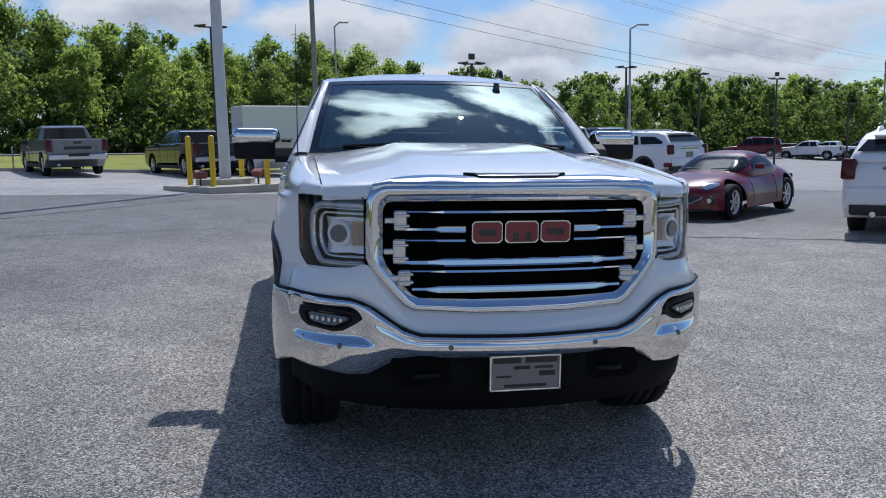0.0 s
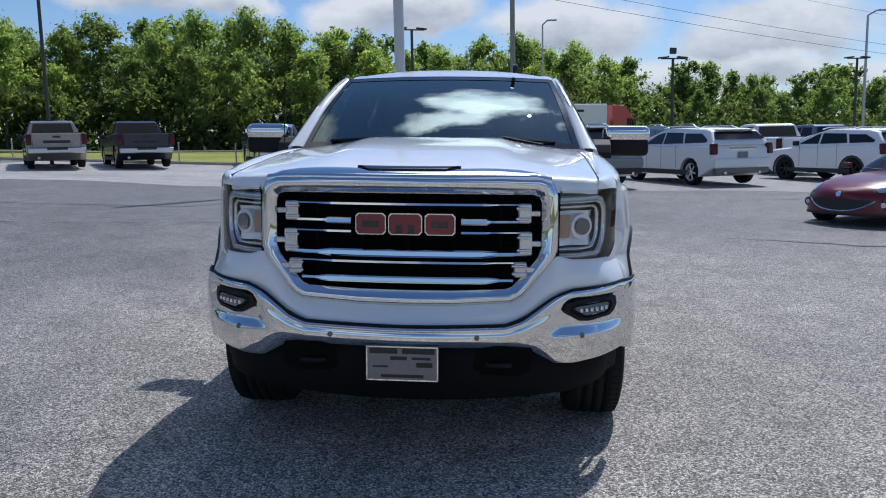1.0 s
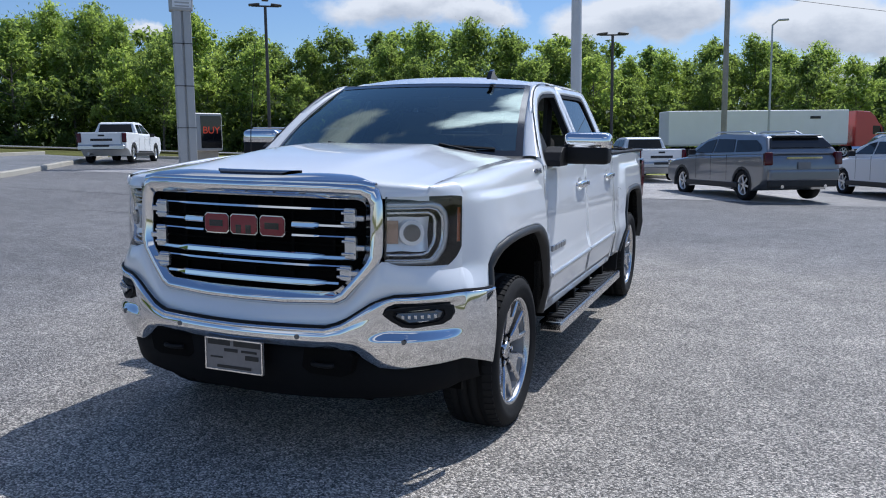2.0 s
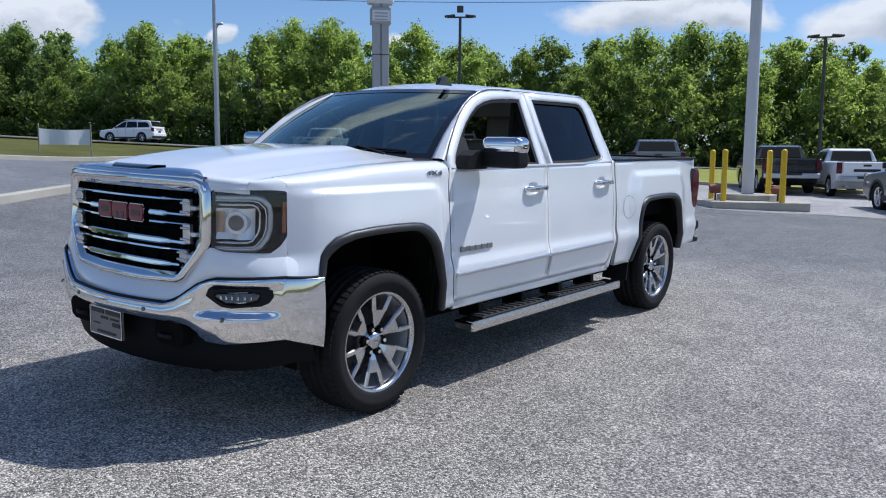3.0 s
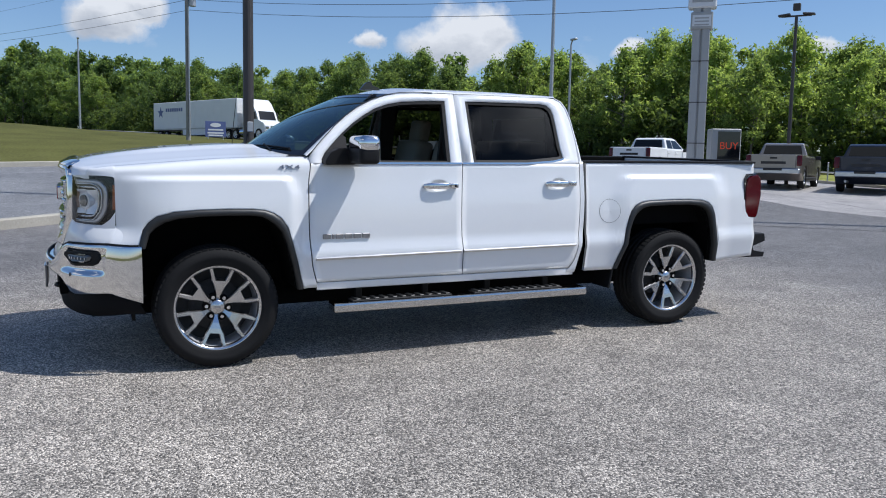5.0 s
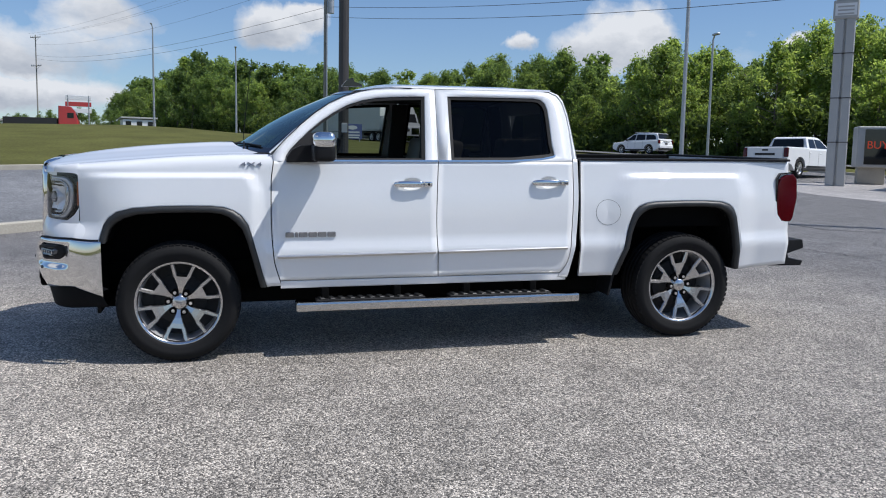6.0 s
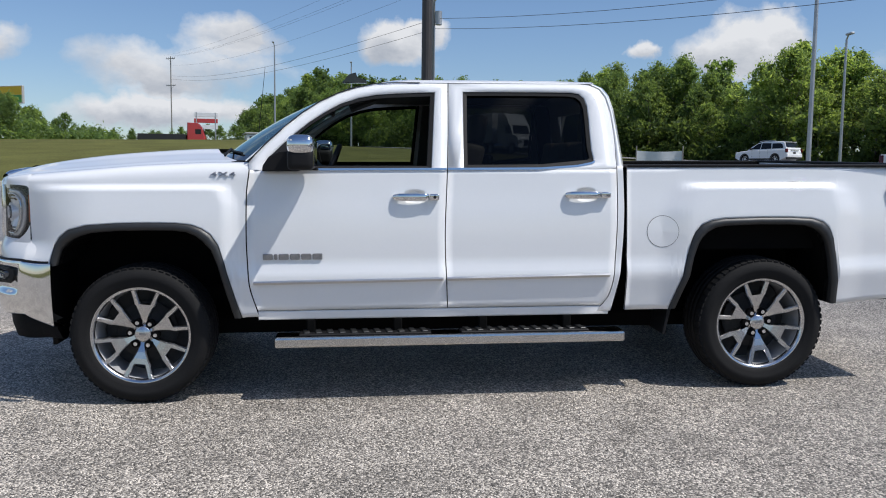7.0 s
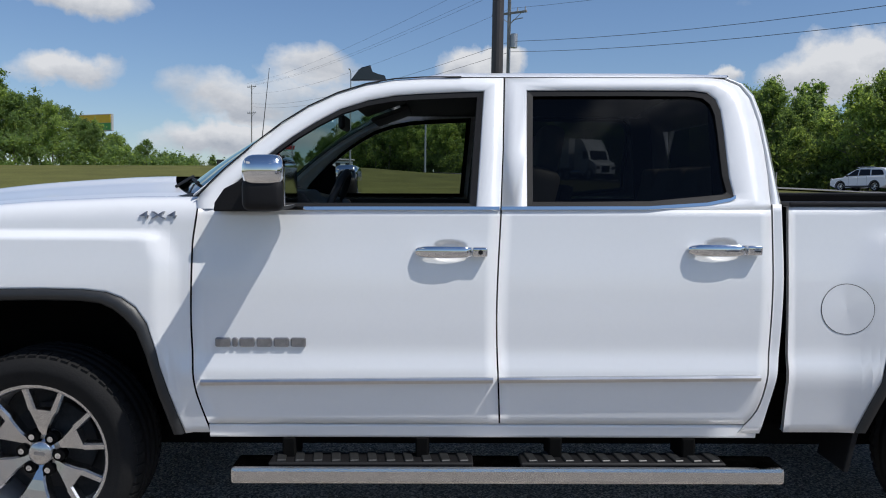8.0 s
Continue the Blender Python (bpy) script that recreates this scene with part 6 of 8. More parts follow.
def seat(name, x, y, wide, label):
    s = part(name, box((x, y + 0.05, 0.82), (wide, 0.52, 0.16), bevel=0.05, seg=3), M_SEAT, truck, label, smooth=True)
    part("seat_back", box((x, y + 0.36, 1.16), (wide, 0.15, 0.66), pose(0, 0, 0, -14, 0, 0), bevel=0.05, seg=3), M_SEAT, s, smooth=True)
    return s


for x in (0.42, -0.42):
    s = seat("front_seat", x, 1.50, 0.52, "beige leather front seat")
    part("headrest", box((x, 1.975, 1.56), (0.27, 0.10, 0.20), pose(0, 0, 0, -10, 0, 0), bevel=0.04, seg=3), M_SEAT, s, "beige headrest", smooth=True)
    part("seat_shell", box((x, 1.965, 1.12), (0.46, 0.05, 0.60), pose(0, 0, 0, -14, 0, 0), bevel=0.02, seg=2), M_DASH, s)
s = seat("rear_seat", 0, 2.30, 1.46, "beige leather rear bench")
for x in (-0.5, 0.0, 0.5):
    part("headrest", box((x, 2.68, 1.425), (0.26, 0.09, 0.13), bevel=0.035, seg=3), M_SEAT, s, "beige rear headrest", smooth=True)
part("inner_mirror", box((0, 1.05, 1.70), (0.24, 0.03, 0.07), bevel=0.01), M_DASH, truck, "black inside mirror")
for side in (1, -1):
    part("sun_visor", box((side * 0.36, 1.26, 1.76), (0.42, 0.20, 0.02), pose(0, 0, 0, 20, 0, 0), bevel=0.006), M_HEADLINER, truck)

# ---- wheels ----
def lathe(profile, n, material, name, tread=False):
    """A ring turned about the x axis from (x, r) pairs."""
    verts, faces = [], []
    k = len(profile)
    for i in range(n):
        q = i * 2 * math.pi / n
        for x, r in profile:
            verts.append((x, r * math.cos(q), r * math.sin(q)))
    for i in range(n):
        j = (i + 1) % n
        faces += [(i * k + a, j * k + a, j * k + a + 1, i * k + a + 1) for a in range(k - 1)]
    return raw(name, verts, faces, material, True)


R_T = 0.395
tyre_me = lathe([(-0.13, 0.27), (-0.145, 0.33), (-0.138, 0.372), (-0.118, R_T - 0.008), (-0.06, R_T), (-0.058, R_T - 0.010), (-0.046, R_T - 0.010), (-0.044, R_T), (-0.006, R_T), (-0.004, R_T - 0.010), (0.006, R_T - 0.010), (0.008, R_T), (0.044, R_T), (0.046, R_T - 0.010), (0.058, R_T - 0.010), (0.06, R_T), (0.115, R_T - 0.008), (0.130, R_T - 0.022), (0.140, 0.362), (0.146, 0.340), (0.146, 0.325), (0.142, 0.318), (0.140, 0.300), (0.128, 0.276), (0.115, 0.268)], 96, M_RUBBER, "tyre")
bm = bmesh.new()
for i in range(60):
    q = i * 2 * math.pi / 60
    for sx in (-1, 1):
        add_box(bm, (sx * 0.104, (R_T - 0.0085) * math.cos(q), (R_T - 0.0085) * math.sin(q)), (0.046, 0.027, 0.010), Matrix.Rotation(q - math.pi / 2, 4, "X") @ pose(0, 0, 0, 0, sx * 10, 0))
tread_me = bpy.data.meshes.new("tread_blocks")
bm.to_mesh(tread_me)
bm.free()
tread_me.materials.append(M_RUBBER)
rim_me = lathe([(0.116, 0.283), (0.124, 0.287), (0.129, 0.281), (0.126, 0.266), (0.112, 0.257), (0.096, 0.2565)], 72, M_WHEEL, "rim")
M_BARREL = pbr("grey_wheel_barrel", (0.42, 0.42, 0.43), 0.45, 0.15, var=0.12, scale=20)
barrel_me = lathe([(0.0965, 0.2565), (0.080, 0.256), (-0.02, 0.246), (-0.12, 0.262)], 72, M_BARREL, "barrel")
# one Y spoke: stem from the hub, then two prongs to the rim
spoke_bm = bmesh.new()


def slab(bm, path, x_top, depth):
    """A flat bar with bevelled flanks along (across, out) points with half-widths."""
    rings = []
    for (a, r, w), xt in zip(path, x_top):
        rings.append([bm.verts.new((xt - depth, a - w * 1.1, r)), bm.verts.new((xt - 0.008, a - w, r)), bm.verts.new((xt, a - w + 0.006, r)), bm.verts.new((xt, a + w - 0.006, r)), bm.verts.new((xt - 0.008, a + w, r)), bm.verts.new((xt - depth, a + w * 1.1, r))])
    for q, w in zip(rings, rings[1:]):
        for i in range(5):
            bm.faces.new((q[i], q[i + 1], w[i + 1], w[i]))
    bm.faces.new(rings[0])
    bm.faces.new(rings[-1][::-1])


slab(spoke_bm, [(0, 0.046, 0.021), (0, 0.075, 0.0185), (0, 0.105, 0.026), (0, 0.142, 0.0415), (0, 0.173, 0.0565)], (0.064, 0.075, 0.086, 0.094, 0.099), 0.045)
for s in (-1, 1):
    slab(spoke_bm, [(s * 0.0405, 0.167, 0.0165), (s * 0.0565, 0.215, 0.0150), (s * 0.0755, 0.268, 0.0145)], (0.0985, 0.106, 0.115), 0.042)
bmesh.ops.recalc_face_normals(spoke_bm, faces=spoke_bm.faces)
spoke_me = bpy.data.meshes.new("spoke")
spoke_bm.to_mesh(spoke_me)
spoke_bm.free()
spoke_me.materials.append(M_WHEEL)
hub_me = lathe([(0.02, 0.085), (0.052, 0.080), (0.064, 0.062), (0.066, 0.048), (0.083, 0.046), (0.089, 0.040), (0.0905, 0.0005)], 36, M_WHEEL, "hub")
M_DISC = pbr("dusty_brake_grey", (0.07, 0.068, 0.066), 0.7, 0.2, var=0.3, scale=12)
brake_me = lathe([(-0.04, 0.0), (-0.04, 0.17), (-0.02, 0.17), (-0.02, 0.0)], 40, M_DISC, "brake_disc")
well_me = lathe([(-0.10, 0.255), (-0.09, 0.0)], 40, M_DISC, "wheel_back")
nut_bm = add_cyl(bmesh.new(), (0.050, 0, 0), (0.092, 0, 0), 0.0140, 0.0115, 8)
nut_me = bpy.data.meshes.new("lug_nut")
nut_bm.to_mesh(nut_me)
nut_bm.free()
nut_me.materials.append(M_CHROME)
seat_bm = add_cyl(bmesh.new(), (0.050, 0, 0), (0.0815, 0, 0), 0.0235, 0.0235, 16)
hole_me = bpy.data.meshes.new("nut_seat")
seat_bm.to_mesh(hole_me)
seat_bm.free()
hole_me.materials.append(M_UNDER)
cap_me = raw("cap_mark", [(0.0915, -0.020, -0.006), (0.0915, 0.020, -0.006), (0.0915, 0.020, 0.006), (0.0915, -0.020, 0.006)], [(0, 1, 2, 3)], M_BADGE)
for y, turn in ((0.0, -7.0), (WB, 6.0)):
    for side in (1, -1):
        tyre = part("wheel", tyre_me, parent=truck, label="black all-terrain tyre on a bright Y-spoke alloy rim")
        tyre.matrix_basis = Matrix.Translation((side * 0.865, y, R_T)) @ pose(0, 0, 0, turn, 0, 0 if side > 0 else 180)
        tagged(part("tread", tread_me, parent=tyre), kind="stuff")
        part("rim", rim_me, parent=tyre, label="bright machined alloy rim")
        part("barrel", barrel_me, parent=tyre)
        part("hub", hub_me, parent=tyre)
        part("brake_disc", brake_me, parent=tyre)
        part("wheel_back", well_me, parent=tyre)
        part("cap_mark", cap_me, parent=tyre)
        for i in range(6):
            rot = Matrix.Rotation(i * math.pi / 3, 4, "X")
            part("spoke", spoke_me, parent=tyre).matrix_basis = rot
            m = Matrix.Rotation(i * math.pi / 3 + math.pi / 6, 4, "X") @ Matrix.Translation((0, 0, 0.070))
            part("nut_seat", hole_me, parent=tyre).matrix_basis = m
            part("lug_nut", nut_me, parent=tyre).matrix_basis = m
# ---- poles, signs, wires ----
M_GALV = pbr("galvanised_steel", (0.42, 0.43, 0.44), 0.45, 0.7, var=0.15, scale=2, fine=30)
M_WHITEPOLE = pbr("white_pole_paint", (0.62, 0.62, 0.61), 0.5, var=0.12, scale=1.5)
M_BRONZE = pbr("dark_bronze_pole", (0.045, 0.040, 0.037), 0.5, var=0.2, scale=2)
M_WOODPOLE = pbr("weathered_pole_wood", (0.27, 0.26, 0.24), 0.9, var=0.3, scale=3, fine=40, bump=0.5)
M_YELLOW = pbr("yellow_safety_paint", (0.72, 0.46, 0.012), 0.45, var=0.12, scale=5)
M_WIRE = pbr("wire_black", (0.03, 0.03, 0.032), 0.6, var=0.1)
M_SIGNGREY = pbr("grey_sign_cladding", (0.40, 0.40, 0.39), 0.5, 0.1, var=0.1, scale=2)
M_SIGNWHITE = pbr("white_sign_face", (0.72, 0.73, 0.74), 0.4, var=0.05)
M_BLUE = pbr("blue_drum", (0.022, 0.17, 0.42), 0.4, var=0.15, scale=4)
M_SIGNBLUE = pbr("blue_sign_face", (0.10, 0.13, 0.30), 0.5, var=0.15)
M_RUST = pbr("rusty_bar", (0.20, 0.07, 0.05), 0.7, var=0.3)
M_FARWHITE = pbr("far_white_paint", (0.74, 0.75, 0.76), 0.4, var=0.06, scale=1.0)


def at_ground(x, y, rz=0.0, up=0.0):
    return pose(x, y, height(x, y) + up, 0, 0, rz)


def lot_lamp(x, y, tall, rz, label, r=0.07, head=True):
    """A square-armed car-lot lamp: round post, plate, cross arm, two heads."""
    t = thing("street_lamp", label, "lamp post", at_ground(x, y, rz), "lot lamps")
    part("post", cyl((0, 0, -0.2), (0, 0, tall), r, r * 0.8, 12), M_BRONZE, t)
    part("base_plate", cyl((0, 0, 0), (0, 0, 0.08), r * 2.2, r * 2.0, 12), M_CONCRETE, t)
    part("arm", box((0, 0, tall), (1.05, 0.06, 0.06), bevel=0.01), M_BRONZE, t)
    for s in (-1, 1):
        part("lamp_head", box((s * 0.42, 0, tall + 0.05), (0.42, 0.26, 0.07), pose(0, 0, 0, 0, s * 6, 0), bevel=0.02), M_BRONZE, t, "dark flat lamp head")
    if head:
        part("flood_lamp", box((0, 0, tall + 0.32), (0.26, 0.16, 0.26), bevel=0.02), M_BRONZE, t, "dark floodlight on top")
    return t


lot_lamp(-16.1, 23.4, 6.25, 35, "dark lamp post with cross arm and floodlight behind the lot")
lot_lamp(-3.75, 29.4, 5.6, 20, "dark lamp post with a flat double head", head=False)
lot_lamp(7.05, 31.0, 4.55, 15, "dark lamp post with cross arm and floodlight on the lot")
lot_lamp(17.2, 37.9, 5.2, 10, "dark lamp post with a flat double head", head=False)
lot_lamp(23.0, 40.7, 5.3, 10, "dark lamp post with a flat double head", head=False)
lot_lamp(30.5, 44.5, 5.6, 10, "dark lamp post with cross arm and floodlight on the lot")
lot_lamp(38.5, 48.0, 4.4, 10, "dark lamp post with a flat double head", head=False)


def plain_pole(x, y, tall, r0, r1, material, name, label, category, arm=0.0):
    t = thing(name, label, category, at_ground(x, y))
    part("post", cyl((0, 0, -0.3), (0, 0, tall), r0, r1, 14), material, t)
    if arm:
        part("arm", add_tube(bmesh.new(), [(0, 0, tall), (arm * 0.5, 0, tall + 0.25), (arm, 0, tall + 0.3)], 0.05, 6), material, t)
        part("lamp_head", box((arm, 0, tall + 0.28), (0.6, 0.22, 0.12), bevel=0.03), material, t)
    return t


plain_pole(-2.6, 17.6, 14.0, 0.15, 0.11, M_WHITEPOLE, "flag_pole", "tall pale painted steel pole on a concrete island", "pole")
plain_pole(-28.25, 20.5, 13.0, 0.11, 0.06, M_GALV, "lamp_column", "slender galvanised lighting column on the verge", "lamp post", 1.2)
plain_pole(-38.8, 28.4, 7.4, 0.09, 0.06, M_GALV, "lamp_column", "short grey lighting column by the highway", "lamp post", 0.3)
plain_pole(20.2, 44.3, 8.2, 0.10, 0.06, M_GALV, "lamp_column", "tall grey lighting column beyond the lot", "lamp post", 0.9)
plain_pole(-100.0, -10.5, 13.0, 0.14, 0.08, M_GALV, "lamp_column", "tall grey highway lamp on the bank", "lamp post", 1.6)
plain_pole(-84.0, -0.5, 9.0, 0.12, 0.07, M_GALV, "lamp_column", "grey highway lamp before the wood", "lamp post", 1.4)
plain_pole(2.2, 49.0, 8.0, 0.08, 0.05, M_GALV, "lamp_column", "thin grey pole before the wood", "lamp post", 0.6)
dark = plain_pole(-10.85, 2.45, 12.0, 0.112, 0.095, M_BRONZE, "square_post", "thick dark bronze post rising from a blue drum", "pole")
part("junction_box", box((0.17, 0, 1.55), (0.06, 0.12, 0.2), bevel=0.01), M_GALV, dark)
part("conduit", add_tube(bmesh.new(), [(0.25, -0.1, 0.1), (0.27, -0.12, 0.8), (0.2, -0.1, 1.1), (0.14, -0.05, 1.4)], 0.018, 6), M_BLACK, dark)
drum = thing("base_drum", "bright blue painted drum round the post's foot", "drum", at_ground(-10.85, 2.45, 0, 0.12))
part("drum_body", cyl((0, 0, 0), (0, 0, 0.86), 0.285, 0.285, 28), M_BLUE, drum, smooth=False)
for z in (0.02, 0.30, 0.58, 0.84):
    part("drum_ring", raw("drum_ring", *grid(lambda u, v: (math.cos(u * 2 * math.pi) * (0.289 + 0.012 * math.sin(v * math.pi)), math.sin(u * 2 * math.pi) * (0.289 + 0.012 * math.sin(v * math.pi)), z + (v - 0.5) * 0.03), 28, 4, True), M_BLUE, True), parent=drum)
part("drum_pipe", cyl((0.295, -0.1, 0.05), (0.295, -0.1, 0.80), 0.02, seg=8), M_SIGNWHITE, drum, "pale conduit pipe")


def utility_pole(x, y, tall, rz, arms, label):
    t = thing("utility_pole", label, "utility pole", at_ground(x, y, rz))
    part("post", cyl((0, 0, -0.3), (0, 0, tall), 0.135, 0.095, 12), M_WOODPOLE, t)
    for z in arms:
        a = part("cross_arm", box((0, 0, z), (2.3, 0.10, 0.12), bevel=0.01), M_WOODPOLE, t)
        for x0 in (-1.05, -0.55, 0.55, 1.05):
            part("insulator", cyl((x0, 0, z + 0.06), (x0, 0, z + 0.28), 0.05, 0.035, 8), M_GALV, a, "grey insulator")
        for s in (-1, 1):
            part("brace", add_tube(bmesh.new(), [(s * 0.8, 0.06, z), (0, 0.12, z - 0.6)], 0.02, 4), M_WOODPOLE, t)
    return t


UTIL = [(-150.0, -35.0, 18.5, (18.1, 13.2)), (-43.8, 5.2, 11.5, (11.2, 9.6)), (0.35, 34.2, 12.0, (11.6,)), (81.0, 97.0, 12.0, (11.5, 9.9))]
for x, y, tall, arms in UTIL:
    utility_pole(x, y, tall, 57, arms, "weathered wooden utility pole with cross arms and wires")
up = bpy.data.objects["utility_pole.001"]
part("transformer", cyl((0.3, 0.1, 7.6), (0.3, 0.1, 8.4), 0.2, seg=16), M_GALV, up, "grey transformer can")
part("lamp_arm", add_tube(bmesh.new(), [(0, 0, 8.9), (0.3, 0, 9.2), (0.9, 0, 9.25)], 0.03, 6), M_GALV, up)
part("riser", add_tube(bmesh.new(), [(0.14, -0.1, 0.2), (0.14, -0.1, 7.5)], 0.04, 6), M_GALV, up)
for (xa, ya, ta, aa), (xb, yb2, tb, ab) in zip(UTIL, UTIL[1:]):
    za, zb = height(xa, ya), height(xb, yb2)
    d = Vector((xb - xa, yb2 - ya)).normalized()
    nrm = Vector((-d.y, d.x))
    for off, top in ((-1.05, 0.0), (0.55, 0.0), (1.05, 0.0), (0.1, -1.7), (0.15, -3.6), (0.15, -4.2)):
        pts = []
        for i in range(17):
            q = i / 16
            sag = 4 * q * (1 - q) * (0.9 if top == 0 else 1.3)
            pts.append((mixv(xa, xb, q) + nrm.x * off, mixv(ya, yb2, q) + nrm.y * off, mixv(za + ta, zb + tb, q) + top - sag + 0.1))
        w = thing("overhead_wire", "thin black overhead wire between wooden poles", "wire", group="overhead wires")
        part("cable", add_tube(bmesh.new(), pts, 0.008 if top > -3 else 0.012, 4), M_WIRE, w)

# concrete island with yellow bollards
isl = thing("traffic_island", "low weathered concrete island round the pale pole", "island", kind="structure")
ring = [(-4.15, 17.45), (-2.85, 15.85), (-0.9, 16.8), (-1.2, 18.0), (-2.2, 18.9), (-3.5, 18.6)]
iz = height(-2.6, 17.4)
part("slab", prism(ring, "z", iz - 0.25, iz + 0.16, 0.02), M_CONCRETE, isl)
part("plinth", prism([(-2.6 + 0.75 * math.cos(q), 17.6 + 0.75 * math.sin(q)) for q in np.linspace(0, 2 * math.pi, 13)[:-1]], "z", iz + 0.1, iz + 0.30, 0.02), M_CONCRETE, isl)
first = thing("bollard", "yellow painted steel bollard with a rounded cap on concrete", "bollard", pose(-3.47, 17.45, iz + 0.16), "bollards round the pole")
part("tube", cyl((0, 0, -0.05), (0, 0, 1.20), 0.068, seg=18), M_YELLOW, first)
v, f = grid(lambda u, w: (0.068 * math.cos(u * 2 * math.pi) * math.cos(w * math.pi / 2), 0.068 * math.sin(u * 2 * math.pi) * math.cos(w * math.pi / 2), 1.20 + 0.05 * math.sin(w * math.pi / 2)), 18, 6, True)
part("cap", raw("cap", v, f, M_YELLOW, True), parent=first)
for x, y in ((-2.80, 16.42), (-2.20, 17.95), (-1.50, 16.65)):
    copy_thing(first, pose(x, y, iz + 0.16))
for x, y, rz in ((-3.15, 16.85, 30), (-1.75, 17.2, -35)):
    fl = thing("ground_floodlight", "small dark floodlight on the concrete island", "floodlight", pose(x, y, iz + 0.16, 0, 0, rz))
    part("stem", cyl((0, 0, 0), (0, 0, 0.22), 0.025, seg=8), M_BRONZE, fl)
    part("lamp_box", box((0, 0, 0.28), (0.30, 0.22, 0.16), pose(0, 0, 0, 25, 0, 0), bevel=0.02), M_RUST, fl)

# dealer pylon and message board
py = thing("pylon_sign", "tall grey clad twin-column sign pylon with a white head", "sign", at_ground(-17.6, 20.3, 48))
for s in (-1, 1):
    part("column", box((s * 0.17, 0, 3.4), (0.28, 0.42, 7.2), bevel=0.02), M_SIGNGREY, py)
part("column_web", box((0, 0, 3.4), (0.10, 0.26, 7.0)), M_SIGNGREY, py)
part("lower_panel", box((0.0, 0, 5.95), (0.78, 0.50, 0.62), bevel=0.03), M_SIGNGREY, py, "grey lower sign panel")
part("panel_face", box((0.0, -0.256, 5.95), (0.66, 0.01, 0.40)), M_SIGNWHITE, py)
part("sign_head", box((0.0, 0, 7.6), (1.0, 0.55, 2.4), bevel=0.05), M_SIGNWHITE, py, "white sign head")
part("head_mark", box((0.0, -0.281, 6.75), (0.72, 0.01, 0.30)), M_SIGNGREY, py)
for z in (5.80, 5.92, 6.04):
    part("print_bar", box((0.0, -0.264, z), (0.5, 0.006, 0.05)), M_SIGNGREY, py)
for z in (1.5, 3.0, 4.5):
    part("column_joint", box((0, 0, z), (0.66, 0.44, 0.03)), M_BRONZE, py)
board = thing("message_board", "grey boxed message board with red lit letters", "sign", at_ground(-18.6, 22.6, 62, 0.05) @ Matrix.Scale(0.84, 4))
part("cabinet", box((0, 0, 1.55), (1.35, 0.9, 1.75), bevel=0.04), M_SIGNGREY, board)
part("plinth", box((0, 0, 0.35), (1.1, 0.42, 0.8), bevel=0.02), M_CONCRETE, board)
part("screen", box((0.12, -0.456, 1.55), (1.02, 0.012, 1.5)), M_GLOSSBLACK, board, "black display screen")
M_LED = bpy.data.materials.new("red_leds")
M_LED.use_nodes = True
led = M_LED.node_tree.nodes["Principled BSDF"]
led.inputs["Base Color"].default_value = (0.5, 0.05, 0.02, 1)
led.inputs["Emission Color"].default_value, led.inputs["Emission Strength"].default_value = (1.0, 0.10, 0.03, 1), 0.2


def lettering(body, size, material, parent, m, label):
    cu = bpy.data.curves.new("lettering", "FONT")
    cu.body, cu.size, cu.extrude, cu.align_x, cu.align_y = body, size, 0.004, "CENTER", "CENTER"
    tmp = new("lettering", cu)
    me = bpy.data.meshes.new_from_object(tmp.evaluated_get(bpy.context.evaluated_depsgraph_get()))
    bpy.data.objects.remove(tmp)
    me.materials.clear()
    me.materials.append(material)
    ob = part("lettering", me, parent=parent, label=label)
    ob.matrix_basis = m
    return ob


lettering("BUY", 0.46, M_LED, board, pose(0.12, -0.468, 1.62, 90, 0, 0), "red lit BUY lettering")
ad = thing("roadside_sign", "blue and white roadside sign on two short posts in the grass", "sign", at_ground(-48.0, 7.4, 85, -0.30) @ Matrix.Scale(0.68, 4))
part("sign_panel", box((0, 0, 1.2), (1.9, 0.06, 1.5), bevel=0.01), M_SIGNBLUE, ad)
part("oval_mark", prism([(0.5 * math.cos(q), 1.6 + 0.2 * math.sin(q)) for q in np.linspace(0, 2 * math.pi, 21)[:-1]], "y", -0.045, -0.035), M_SIGNWHITE, ad)
for z, w in ((1.15, 1.4), (0.85, 1.5), (0.62, 1.3)):
    part("print_bar", box((0, -0.04, z), (w, 0.012, 0.14)), M_SIGNWHITE, ad)
for s in (-1, 1):
    part("post", cyl((s * 0.7, 0, -0.2), (s * 0.7, 0, 0.6), 0.05, seg=8), M_GALV, ad)
ban = thing("cloth_banner", "plain white banner tied between two posts on the verge", "banner", at_ground(-32.4, 15.3, 68))
v, f = grid(lambda u, w: ((u - 0.5) * 2.1, 0.04 * math.sin(u * 9), 0.35 + 0.72 * w - 0.05 * math.sin(u * math.pi) * w), 20, 6)
part("cloth", raw("cloth", v, f, M_SIGNWHITE, True), parent=ban)
for s in (-1, 1):
    part("post", cyl((s * 1.08, 0, -0.2), (s * 1.08, 0, 1.3), 0.03, seg=8), M_WOODPOLE, ban)
bb = thing("billboard", "distant billboard with a yellow and green picture panel", "billboard", at_ground(-140, -60.2, 65))
part("board", box((0, 0, 10.6), (8, 0.5, 3.0), bevel=0.05), M_SIGNGREY, bb)
part("picture", box((0, -0.27, 11.25), (7.6, 0.04, 1.4)), M_YELLOW, bb)
part("picture_low", box((0, -0.27, 9.9), (7.6, 0.04, 1.2)), pbr("green_panel", (0.07, 0.30, 0.06), 0.5), bb)
part("mast", cyl((0, 0, -0.5), (0, 0, 9.2), 0.4, seg=12), M_GALV, bb)
